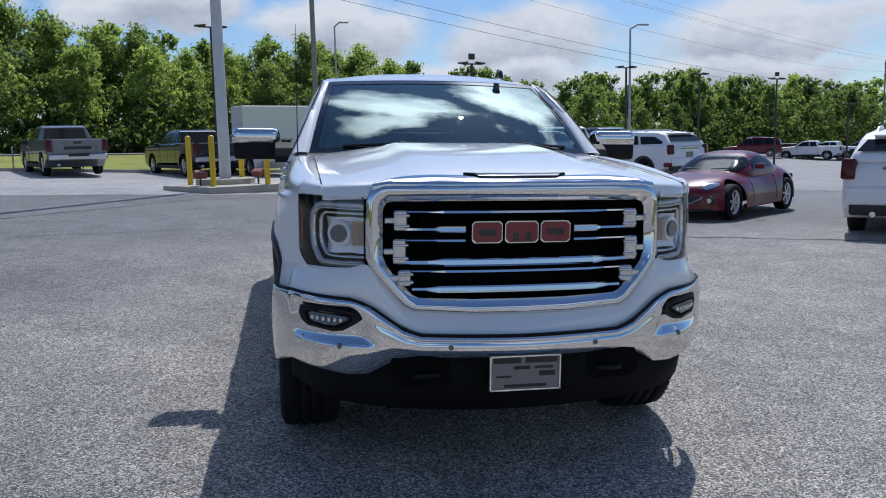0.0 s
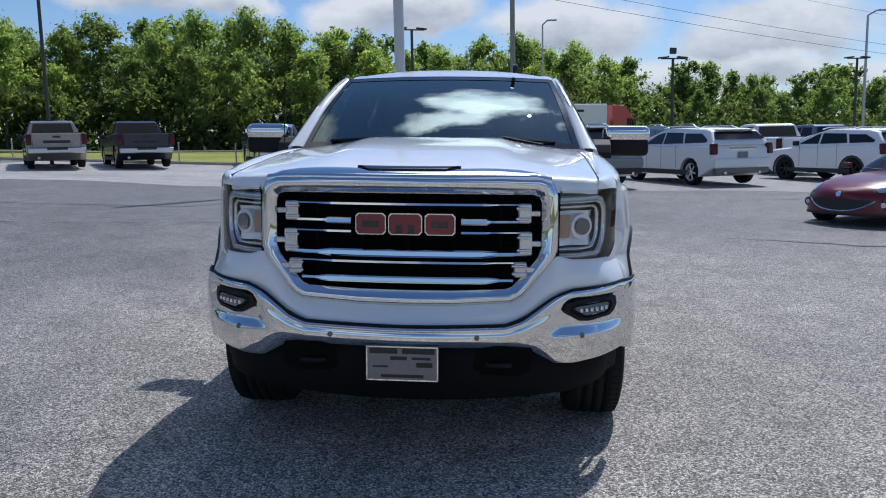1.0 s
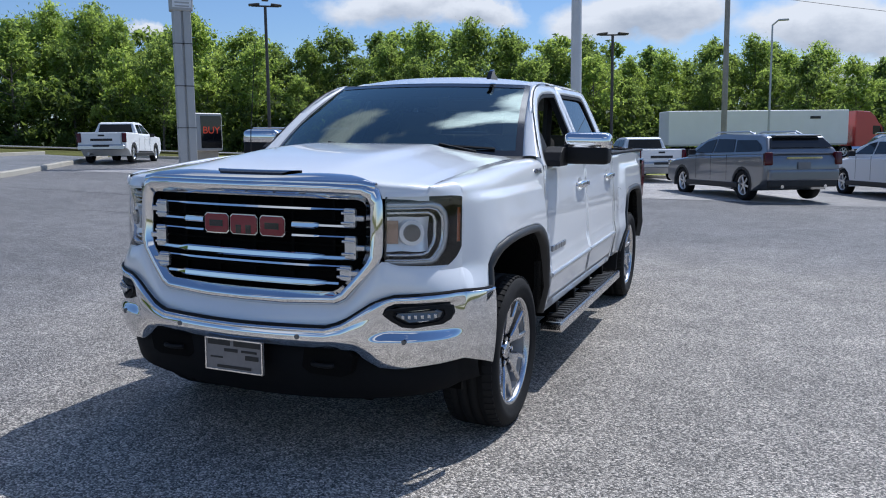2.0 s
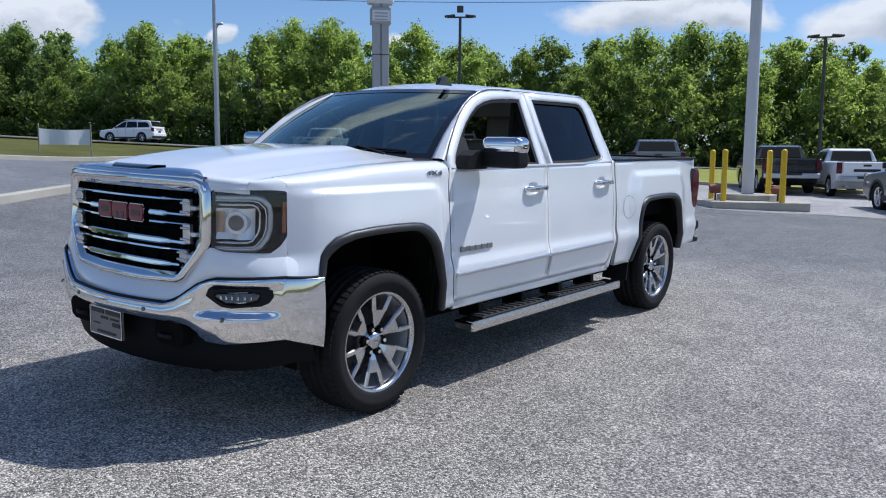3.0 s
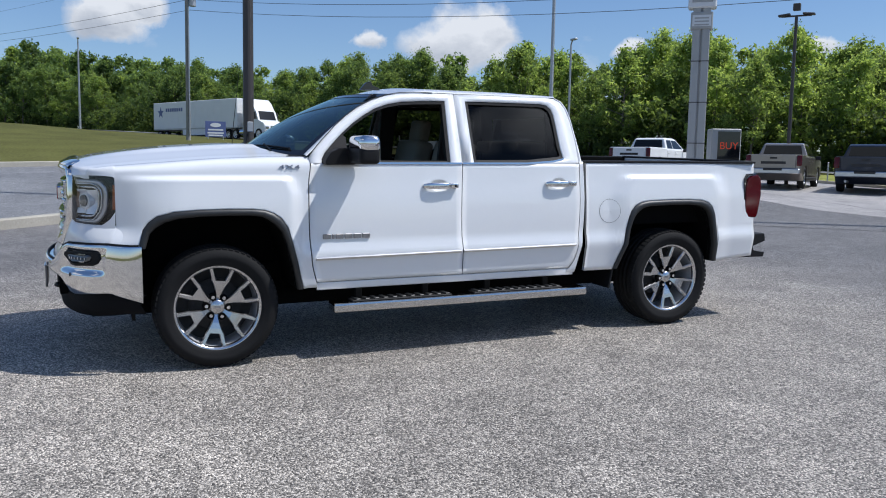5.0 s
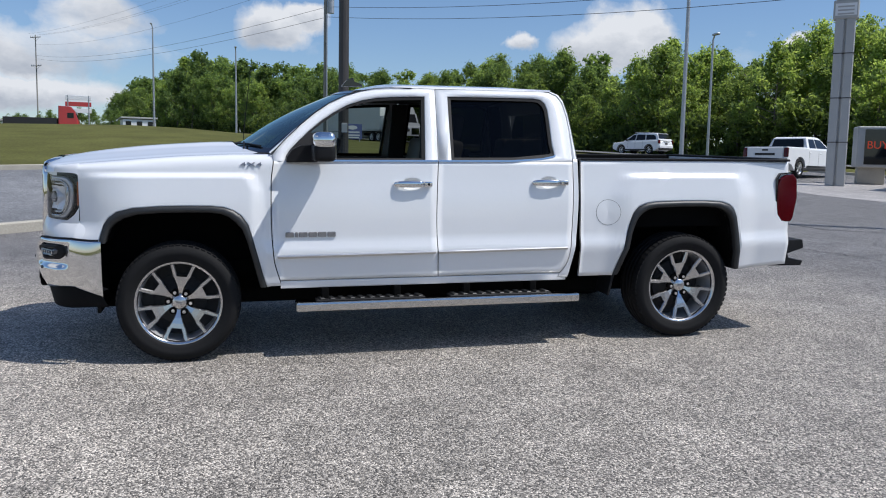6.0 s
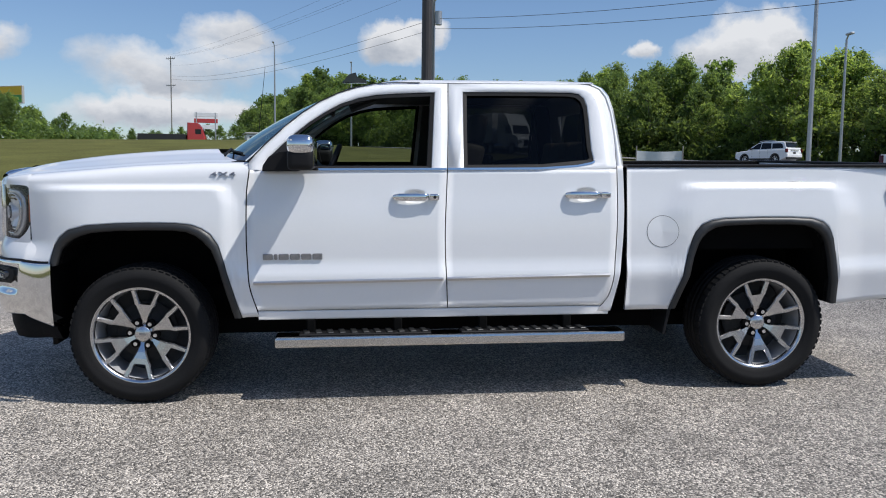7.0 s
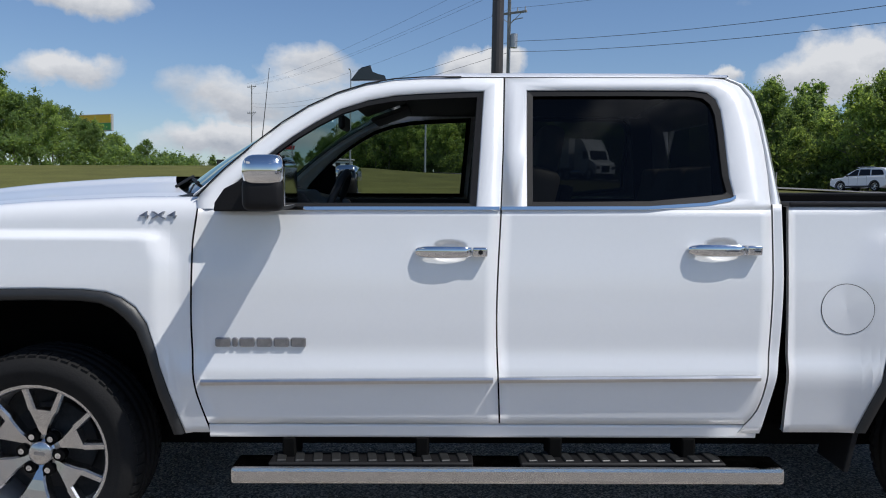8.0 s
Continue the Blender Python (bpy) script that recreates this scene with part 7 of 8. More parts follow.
# low posts with a chain along the back of the lot
for i in range(13):
    x = -20.5 + i * 2.4
    pst = thing("verge_post", "thin grey post at the grass edge", "post", at_ground(x, BACK + 0.5), "posts along the verge")
    part("stake", cyl((0, 0, -0.1), (0, 0, 0.85), 0.03, seg=8), M_GALV, pst)
    part("stake_cap", cyl((0, 0, 0.85), (0, 0, 0.88), 0.04, 0.02, 8), M_GALV, pst)

# ---- other vehicles ----
M_AUTOGLASS = pbr("dark_car_glass", (0.008, 0.009, 0.010), 0.06, var=0.1, spec=0.35)
M_TRIM = pbr("car_black_trim", (0.02, 0.02, 0.021), 0.6, var=0.15)
PAINTS = {
    "grey": pbr("graphite_paint", (0.125, 0.140, 0.170), 0.32, 0.1, var=0.06, coat=1.0),
    "silver": pbr("satin_steel_paint", (0.20, 0.21, 0.225), 0.3, 0.5, var=0.05, coat=1.0),
    "tan": pbr("pewter_paint", (0.26, 0.235, 0.215), 0.3, 0.5, var=0.05, coat=1.0),
    "navy": pbr("navy_paint", (0.014, 0.018, 0.034), 0.28, 0.0, var=0.06, coat=0.35, spec=0.4),
    "black": pbr("black_paint", (0.012, 0.012, 0.013), 0.25, 0.1, var=0.06, coat=1.0),
    "white": M_FARWHITE,
    "maroon": pbr("maroon_paint", (0.125, 0.004, 0.012), 0.30, 0.0, var=0.08, coat=0.4, spec=0.35),
    "red": pbr("red_truck_paint", (0.42, 0.02, 0.02), 0.3, var=0.08, coat=0.8),
}
far_tyre = lathe([(-0.10, 0.24), (-0.115, 0.30), (-0.10, 0.345), (-0.06, 0.36), (0.06, 0.36), (0.10, 0.345), (0.115, 0.30), (0.10, 0.245), (0.085, 0.235)], 32, M_RUBBER, "tyre")
far_rim = lathe([(0.085, 0.245), (0.092, 0.235), (0.07, 0.215), (0.0, 0.205)], 32, M_ALLOY, "rim")
far_disc = lathe([(0.005, 0.21), (0.0, 0.0)], 24, M_UNDER, "disc")
fs = bmesh.new()
for i in range(6):
    rot = Matrix.Rotation(i * math.pi / 3, 4, "X")
    add_box(fs, rot @ Vector((0.062, 0, 0.125)), (0.025, 0.045, 0.20), rot, bevel=0.006)
add_cyl(fs, (0.03, 0, 0), (0.078, 0, 0), 0.05, seg=14)
far_spokes = bpy.data.meshes.new("spokes")
fs.to_mesh(far_spokes)
fs.free()
far_spokes.materials.append(M_ALLOY)
far_rim_dark, far_spokes_dark = far_rim.copy(), far_spokes.copy()
M_DARKALLOY = pbr("black_alloy", (0.015, 0.015, 0.016), 0.3, 0.3, var=0.1)
for me in (far_rim_dark, far_spokes_dark):
    me.materials.clear()
    me.materials.append(M_DARKALLOY)


def arch(cy, r, n=9):
    return [(cy + r * math.cos(q), 0.36 + r * math.sin(q)) for q in np.linspace(math.pi * 1.08, -math.pi * 0.08, n)]


def softened(ob, degrees=42):
    """Rounded edges between flat panels: each corner leans to the larger of the faces that meet there gently."""
    me, limit = ob.data, math.cos(radians(degrees))
    meet = [[] for _ in me.vertices]
    for p in me.polygons:
        for k in p.vertices:
            meet[k].append((p.normal.copy(), p.area))
    normals = []
    for p in me.polygons:
        for k in p.vertices:
            total = Vector((0, 0, 0))
            for nrm, area in meet[k]:
                if nrm.dot(p.normal) > limit:
                    total += nrm * area
            normals.append(total.normalized())
    me.normals_split_custom_set(normals)
    return ob


def shell(profile, half, material, name, parent, round_=0.06, drop=0.05, label=""):
    """A body from its side outline, rounded in towards both flanks."""
    zc = sum(p[1] for p in profile) / len(profile)
    turns = [(half - round_ * 1.6 * (1 - math.cos(k * math.pi / 10)), 1 - math.sin(k * math.pi / 10)) for k in range(6)]
    slices = [(-x, a) for x, a in turns] + turns[::-1]
    verts, faces = [], []
    n = len(profile)
    ys = [p[0] for p in profile]
    y0, y1 = min(ys), max(ys)
    ym = (y0 + y1) / 2
    for x, a in slices:
        for y, z in profile:
            end = abs(y - ym) / ((y1 - y0) / 2)
            verts.append((x, y - a * round_ * 1.6 * math.copysign(max(end - 0.75, 0) * 4, y - ym), z - a * drop * step01(zc, zc + 0.35, z)))
    for i in range(len(slices) - 1):
        faces += [(i * n + j, i * n + (j + 1) % n, (i + 1) * n + (j + 1) % n, (i + 1) * n + j) for j in range(n)]
    faces += [tuple(range(n)), tuple(range(len(verts) - n, len(verts)))[::-1]]
    bm = bmesh.new()
    bv = [bm.verts.new(v) for v in verts]
    for fc in faces:
        bm.faces.new([bv[k] for k in fc])
    return softened(part(name, bm, material, parent, label, smooth=True))


def cabin(points, belt, half, lean, material, name, parent):
    """An upper body: side outline with the flanks leaning in."""
    n = len(points)
    w = lambda z: half - lean * (z - belt)
    bm = bmesh.new()
    left = [bm.verts.new((-w(z), y, z)) for y, z in points]
    right = [bm.verts.new((w(z), y, z)) for y, z in points]
    bm.faces.new(left)
    bm.faces.new(right[::-1])
    for i in range(n):
        bm.faces.new((left[i], left[(i + 1) % n], right[(i + 1) % n], right[i]))
    bmesh.ops.bevel(bm, geom=[e for e in bm.edges], offset=0.045, segments=3, affect="EDGES", profile=0.55)
    return softened(part(name, bm, material, parent, smooth=True))


def side_pane(pts, belt, half, lean, parent, out=0.012):
    for s in (-1, 1):
        vs = [(s * (half - lean * (z - belt) + out), y, z) for y, z in pts]
        part("side_window", raw("side_window", vs, [tuple(range(len(vs)))], M_AUTOGLASS), parent=parent)


def cross_pane(name, a, b, wa, wb, parent, push):
    """A pane across the car between two (y, z) edges."""
    (ya, za), (yb3, zb) = a, b
    vs = [(-wa, ya + push[0], za + push[1]), (wa, ya + push[0], za + push[1]), (wb, yb3 + push[0], zb + push[1]), (-wb, yb3 + push[0], zb + push[1])]
    part(name, raw(name, vs, [(0, 1, 2, 3)], M_AUTOGLASS), parent=parent)


def put_wheels(t, ys, track, r, dark=False):
    for y in ys:
        for s in (-1, 1):
            wheel = part("wheel", far_tyre, parent=t, label="black tyre on an alloy rim")
            wheel.matrix_basis = Matrix.Translation((s * track, y, r)) @ Matrix.Scale(r / 0.36, 4) @ pose(0, 0, 0, 20, 0, 0 if s > 0 else 180)
            part("rim", far_rim_dark if dark else far_rim, parent=wheel)
            part("spokes", far_spokes_dark if dark else far_spokes, parent=wheel)
            part("disc", far_disc, parent=wheel)


def small_parts(t, half, length, z_lamp, z_bump, paint, tail_tall=0.32, plate=True):
    """Lamps, bumpers, mirrors, plate and handles."""
    f, r = -length / 2, length / 2
    for s in (-1, 1):
        part("tail_lamp", box((s * (half - 0.085), r - 0.060, z_lamp), (0.19, 0.16, tail_tall), pose(0, 0, 0, 6, 0, -s * 14), bevel=0.04, seg=3), M_REDLENS, t, "red tail lamp", smooth=True)
        part("headlamp", box((s * (half - 0.20), f + 0.09, z_lamp - 0.12), (0.34, 0.16, 0.15), bevel=0.03), M_LAMPWHITE, t, "clear headlamp")
        part("door_mirror", box((s * (half + 0.10), f + length * 0.335, z_lamp + 0.16), (0.20, 0.10, 0.15), bevel=0.03, seg=2), M_TRIM, t)
        for y in (f + length * 0.47, f + length * 0.63):
            part("door_handle", box((s * (half + 0.005), y, z_lamp + 0.0), (0.03, 0.16, 0.03), bevel=0.008), paint, t)
        for y in (f + length * 0.345, f + length * 0.50, f + length * 0.655):
            part("door_seam", box((s * (half - 0.001), y, z_lamp - 0.22), (0.008, 0.010, 0.62)), M_TRIM, t)
        part("lower_trim", box((s * (half - 0.01), 0, 0.36), (0.05, length * 0.52, 0.14), bevel=0.02), M_TRIM, t)
    part("front_grille", box((0, f + 0.02, z_lamp - 0.18), (half * 1.15, 0.06, 0.26), bevel=0.02), M_TRIM, t, "dark grille")
    if plate:
        part("number_plate", box((0, r + 0.012, z_bump + 0.14), (0.32, 0.014, 0.16)), M_PLATE, t, "plate without readable print")


def pickup(x, y, rz, colour, label, size=1.0):
    t = thing("pickup_truck", label, "pickup truck", at_ground(x, y, rz) @ Matrix.Scale(size, 4), "parked vehicles")
    p = PAINTS[colour]
    r = 0.40
    prof = [(-2.90, 0.50), (-2.92, 0.95), (-2.80, 1.16), (-1.45, 1.24), (0.95, 1.26), (0.96, 1.30), (2.90, 1.30), (2.90, 0.62), (2.55, 0.55)] + [(q[0], q[1] + 0.06) for q in arch(1.72, 0.50)][::-1] + [(1.1, 0.52), (-1.3, 0.50)] + [(q[0], q[1] + 0.06) for q in arch(-1.92, 0.50)][::-1]
    shell(prof, 1.0, p, "body", t)
    belt = 1.24
    cab = [(-1.25, 1.22), (-0.50, 1.73), (-0.25, 1.785), (0.60, 1.795), (0.80, 1.74), (0.96, 1.22)]
    c = cabin(cab, belt, 0.95, 0.40, p, "cab", t)
    side_pane([(-0.98, 1.29), (-0.46, 1.66), (0.10, 1.69), (0.10, 1.29)], belt, 0.95, 0.40, c)
    side_pane([(0.17, 1.29), (0.17, 1.69), (0.66, 1.68), (0.78, 1.35), (0.78, 1.29)], belt, 0.95, 0.40, c)
    cross_pane("windscreen", (-1.20, 1.27), (-0.55, 1.70), 0.82, 0.66, c, (-0.012, 0.02))
    cross_pane("rear_window", (0.925, 1.33), (0.835, 1.69), 0.74, 0.66, c, (0.022, 0.0))
    part("bed_liner", box((0, 1.95, 1.296), (1.66, 1.80, 0.03)), M_UNDER, t, "dark open bed")
    gate = part("tailgate", box((0, 2.895, 1.02), (1.62, 0.07, 0.52), bevel=0.02), p, t)
    part("gate_handle", box((0, 2.935, 1.16), (0.26, 0.015, 0.07)), M_TRIM, gate)
    part("gate_recess", box((0, 2.932, 0.98), (0.9, 0.008, 0.10)), M_TRIM, gate)
    rb = part("rear_bumper", box((0, 2.93, 0.66), (1.92, 0.20, 0.20), bevel=0.03), M_STRIP, t, "chrome rear bumper")
    part("bumper_step", box((0, 2.97, 0.72), (0.7, 0.14, 0.10), bevel=0.02), M_TRIM, rb)
    part("front_bumper", box((0, -2.92, 0.62), (1.92, 0.16, 0.26), bevel=0.04), M_STRIP, t, "chrome front bumper")
    part("axle", cyl((-0.7, 1.72, 0.4), (0.7, 1.72, 0.4), 0.09, seg=10), M_UNDER, t)
    part("exhaust", cyl((0.5, 1.2, 0.38), (0.62, 2.75, 0.40), 0.05, seg=8), M_GALV, t)
    small_parts(t, 1.0, 5.82, 1.06, 0.52, p, 0.40)
    put_wheels(t, (-1.92, 1.72), 0.87, r)
    return t


def suv(x, y, rz, colour, label, length=4.9, tall=1.75, cladding=True, dark_wheels=False):
    t = thing("sport_utility_vehicle", label, "car", at_ground(x, y, rz), "parked vehicles")
    p = PAINTS[colour]
    h, r = length / 2, 0.37
    a, b = -h + 0.95, h - 1.02
    prof = [(-h, 0.45), (-h - 0.02, 0.74), (-h + 0.12, 0.90), (-h + 0.5, 0.98), (-h + 1.30, 1.05), (0.4, 1.08), (h - 0.14, 1.12), (h - 0.02, 1.0), (h, 0.72), (h - 0.04, 0.52), (h - 0.2, 0.40)] + arch(b, 0.44)[::-1] + [(0, 0.33)] + arch(a, 0.44)[::-1]
    shell(prof, 0.965, p, "body", t, 0.09, 0.07)
    belt = 1.06
    k = tall - 1.75
    top = [(-h + 1.12, 1.03), (-h + 1.55, 1.34), (-h + 2.02, 1.62 + k), (-h + 2.35, 1.71 + k), (0.2, 1.745 + k), (h - 0.66, 1.70 + k), (h - 0.38, 1.64 + k), (h - 0.12, 1.22), (h - 0.05, 1.10)]
    c = cabin(top, belt, 0.92, 0.40, p, "upper_body", t)
    side_pane([(-h + 1.48, 1.14), (-h + 2.02, 1.56 + k), (-0.05, 1.62 + k), (-0.05, 1.14)], belt, 0.92, 0.40, c)
    side_pane([(0.02, 1.14), (0.02, 1.62 + k), (0.85, 1.60 + k), (0.98, 1.16)], belt, 0.92, 0.40, c)
    side_pane([(1.06, 1.16), (0.95, 1.58 + k), (h - 0.72, 1.57 + k), (h - 0.52, 1.48 + k), (h - 0.36, 1.24), (h - 0.39, 1.18)], belt, 0.92, 0.40, c)
    cross_pane("windscreen", (-h + 1.58, 1.36), (-h + 1.98, 1.60 + k), 0.74, 0.66, c, (-0.02, 0.022))
    cross_pane("windscreen_low", (-h + 1.18, 1.075), (-h + 1.58, 1.36), 0.84, 0.74, c, (-0.02, 0.022))
    cross_pane("rear_window", (h - 0.135, 1.245), (h - 0.36, 1.60 + k), 0.80, 0.68, c, (0.022, 0.012))
    part("rear_spoiler", box((0, h - 0.44, 1.662 + k), (1.20, 0.34, 0.035), bevel=0.012), p, c)
    for s in (-1, 1):
        part("roof_rail", add_tube(bmesh.new(), [(s * 0.62, -h + 2.1, 1.74 + k), (s * 0.62, -h + 2.3, 1.79 + k), (s * 0.62, h - 1.3, 1.775 + k), (s * 0.62, h - 1.05, 1.70 + k)], 0.02, 6), M_ALLOY, c, "silver roof rail")
        for cy in (a, b):
            if cladding:
                pts = arch(cy, 0.46, 11)
                inn = arch(cy, 0.39, 11)
                vs = [(s * 0.968, yy, zz) for yy, zz in pts] + [(s * 0.972, yy, zz) for yy, zz in inn]
                part("arch_trim", raw("arch_trim", vs, [(i, i + 1, 12 + i, 11 + i) for i in range(10)], M_TRIM), parent=t)
    part("rear_bumper", box((0, h - 0.035, 0.62), (1.80, 0.17, 0.26), bevel=0.06, seg=3), p, t)
    part("bumper_valance", box((0, h - 0.05, 0.43), (1.72, 0.15, 0.18), bevel=0.04, seg=2), M_TRIM if cladding else M_LAMPGREY, t, "dark lower rear valance")
    part("front_bumper", box((0, -h + 0.03, 0.50), (1.78, 0.16, 0.28), bevel=0.05), M_TRIM, t)
    part("chrome_strip", box((0, h + 0.012, 1.02), (0.9, 0.012, 0.04)), M_CHROME, t, "chrome strip")
    for s in (-1, 1):
        part("tailpipe", cyl((s * 0.55, h - 0.2, 0.36), (s * 0.55, h + 0.03, 0.36), 0.04, seg=10), M_CHROME, t)
    small_parts(t, 0.965, length, 1.0, 0.70, p, 0.30)
    put_wheels(t, (a, b), 0.83, r, dark_wheels)
    return t


def roadster(x, y, rz):
    t = thing("roadster", "maroon two-seat roadster with hard top and bright alloy wheels", "car", at_ground(x, y, rz), "parked vehicles")
    p = PAINTS["maroon"]
    h = 1.96
    a, b = -1.20, 1.14
    top = curve_through([-2.0, -1.92, -1.75, -1.45, -1.0, -0.55, 0.0, 0.6, 1.1, 1.5, 1.8, 2.0], [0.52, 0.585, 0.665, 0.735, 0.79, 0.825, 0.82, 0.85, 0.87, 0.84, 0.76, 0.62])
    wide = lambda y: 0.865 * max(1 - min(abs(y / 1.982), 1.0) ** 6.5, 0.0) ** 0.40 * (1 - 0.035 * math.exp(-((y - 0.05) / 0.55) ** 2))

    def skin(y, q, out=0.0):
        """The body's skin at a station y, q from 0 at the edge to pi over the car."""
        cx, cz = math.copysign(abs(math.cos(q)) ** 0.62, math.cos(q)), math.sin(q) ** 0.62
        x, z = (wide(y) + out) * cx, 0.20 + (top(y) + out - 0.20) * cz
        for c in (a, b):
            z += 0.035 * math.exp(-((y - c) / 0.34) ** 2) * cx * cx * step01(0.5, 0.7, z)
        return (x, y, z)

    def body_at(u, w):
        y = -1.982 * math.cos(math.pi * u)
        edge = 0.0
        for c in (a, b):
            if abs(y - c) < 0.365:
                edge = max(edge, 0.315 + math.sqrt(0.365 ** 2 - (y - c) ** 2) - 0.20)
        q0 = math.asin(min(edge / (top(y) - 0.20), 0.97) ** (1 / 0.62))
        return skin(y, mixv(q0, math.pi - q0, w))

    v, f = grid(body_at, 150, 44)
    part("body", raw("body", v, f, p, True), parent=t, label="rounded maroon body")
    part("underbody", box((0, 0, 0.42), (1.10, 3.2, 0.36), bevel=0.05), M_UNDER, t, "dark underbody")
    roof = curve_through([-0.66, -0.45, -0.22, 0.0, 0.20, 0.42, 0.64, 0.82, 1.00, 1.20], [0.79, 0.90, 1.02, 1.105, 1.145, 1.155, 1.125, 1.04, 0.92, 0.80])
    span = lambda y: 0.70 * max(1 - abs((y - 0.26) / 0.94) ** 5.5, 0.0) ** 0.36

    def top_at(y, q, out=0.0):
        cx, cz = math.copysign(abs(math.cos(q)) ** 0.56, math.cos(q)), math.sin(q) ** 0.56
        z = 0.68 + (roof(y) + out - 0.68) * cz
        return ((span(y) + out) * cx * (1 - 0.42 * max(z - 0.80, 0.0)), y - out * 0.5, z)

    v, f = grid(lambda u, w: top_at(0.26 - 0.93 * math.cos(math.pi * u), math.pi * w), 60, 36)
    c = part("hard_top", raw("hard_top", v, f, p, True), parent=t, label="maroon folding hard top")
    v, f = grid(lambda u, w: top_at(mixv(-0.625, -0.07, u), mixv(0.62 - 0.16 * u, math.pi - 0.62 + 0.16 * u, w), 0.012), 14, 24)
    part("windscreen", raw("windscreen", v, f, M_AUTOGLASS, True), parent=c, label="raked curved windscreen")
    v, f = grid(lambda u, w: top_at(mixv(0.74, 1.08, u), mixv(0.72, math.pi - 0.72, w), 0.008), 10, 20)
    part("rear_window", raw("rear_window", v, f, M_AUTOGLASS, True), parent=c)
    for s in (-1, 1):
        v, f = grid(lambda u, w: top_at(mixv(-0.22 + 0.16 * w, 0.66 - 0.10 * w * w, u), math.pi * (s < 0) + s * mixv(0.20, 0.60 + 0.12 * math.sin(math.pi * u), w), 0.010), 16, 8)
        part("side_window", raw("side_window", v, f, M_AUTOGLASS, True), parent=c)

    def nose(x, z, out=0.0):
        """The place on the nose in front of x, at height z."""
        far, near = -1.982, -1.2
        for _ in range(26):
            m = (far + near) / 2
            k = min((z - 0.20) / (top(m) - 0.20), 1.0)
            if wide(m) * (1 - k ** 3.2) ** 0.31 > abs(x):
                near = m
            else:
                far = m
        return (x, near - out, z)

    low = lambda x: 0.265 + 0.155 * abs(x / 0.52) ** 2.6
    v, f = grid(lambda u, w: nose(mixv(-0.52, 0.52, u), mixv(low(mixv(-0.52, 0.52, u)), 0.455 - 0.03 * (2 * u - 1) ** 2, w), 0.008), 30, 7)
    part("grille_mouth", raw("grille_mouth", v, f, M_TRIM, True), parent=t, label="wide dark grille mouth")
    part("mouth_rim", add_tube(bmesh.new(), [nose(x, low(x), 0.012) for x in np.linspace(-0.53, 0.53, 31).tolist()], 0.013, 6), M_CHROME, t, "chrome grille rim")
    part("lower_lip", add_tube(bmesh.new(), [nose(x, 0.215, 0.0) for x in np.linspace(-0.66, 0.66, 31).tolist()], 0.022, 6), M_TRIM, t, "dark lower lip")
    mark = nose(0.0, 0.535)
    part("nose_mark", cyl((0, mark[1] + 0.02, 0.520), (0, mark[1] - 0.006, 0.526), 0.046, 0.042, 18), M_CHROME, t, "small round chrome mark")

    def over(x, y, out):
        k = min(abs(x) / wide(y), 0.995)
        return (x, y, 0.20 + (top(y) - 0.20) * (1 - k ** 3.2) ** 0.31 + out)

    for s in (-1, 1):
        def lens_at(u, w, out, size=1.0):
            along, across = (u - 0.5) * 0.44 * size, (w - 0.5) * 0.135 * size * math.sqrt(max(1 - (2 * u - 1) ** 2, 0.0)) * (0.7 + 0.6 * (1 - u))
            return over(s * (0.575 + along * 0.42 + across * 0.9), -1.64 + along * 0.85 - across * 0.42, out)

        v, f = grid(lambda u, w: lens_at(u, w, 0.004), 20, 8)
        lp = part("headlamp", raw("headlamp", v, f, M_TRIM, True), parent=t, label="swept almond headlamp")
        v, f = grid(lambda u, w: lens_at(u, w, 0.010 + 0.014 * math.sin(math.pi * w) * math.sin(math.pi * u), 0.88), 20, 8)
        part("lens", raw("lens", v, f, M_LAMPWHITE, True), parent=lp, label="clear headlamp lens")
        fog = Vector(nose(s * 0.62, 0.37))
        part("fog_pocket", cyl(fog + Vector((0, 0.05, 0)), fog + Vector((s * 0.004, -0.010, 0)), 0.075, 0.070, 18), M_TRIM, t, "dark fog lamp pocket")
        part("fog_lamp", cyl(fog + Vector((0, 0.03, 0)), fog + Vector((s * 0.006, -0.018, 0)), 0.042, seg=14), M_LAMPWHITE, t)
        part("door_mirror", box((s * 0.89, -0.40, 0.90), (0.17, 0.10, 0.10), pose(0, 0, 0, 0, 0, s * 12), bevel=0.045, seg=3), p, t)
        part("tail_lamp", box((s * 0.56, 1.74, 0.62), (0.22, 0.14, 0.10), pose(0, 0, 0, 0, 0, -s * 25), bevel=0.04, seg=3), M_REDLENS, t)
        for y0 in (-0.52, 0.52):
            part("door_seam", add_tube(bmesh.new(), [skin(y0 + 0.03 * k / 11, math.pi * (s < 0) + s * mixv(0.03, 0.72, k / 11), 0.0005) for k in range(12)], 0.005, 5), M_TRIM, t)
        part("sill", box((s * 0.80, 0, 0.215), (0.08, 1.55, 0.07), bevel=0.02), p, t)
        part("door_handle", box((s * 0.842, 0.40, 0.70), (0.03, 0.15, 0.028), bevel=0.008), p, t)
        part("wiper", add_tube(bmesh.new(), [(s * 0.10, -0.655, 0.845), (s * 0.45, -0.60, 0.865)], 0.009, 5), M_TRIM, t)
    put_wheels(t, (a, b), 0.725, 0.31)
    return t


def heading(az):
    """Turn that points a vehicle's front along an azimuth."""
    return az + 90


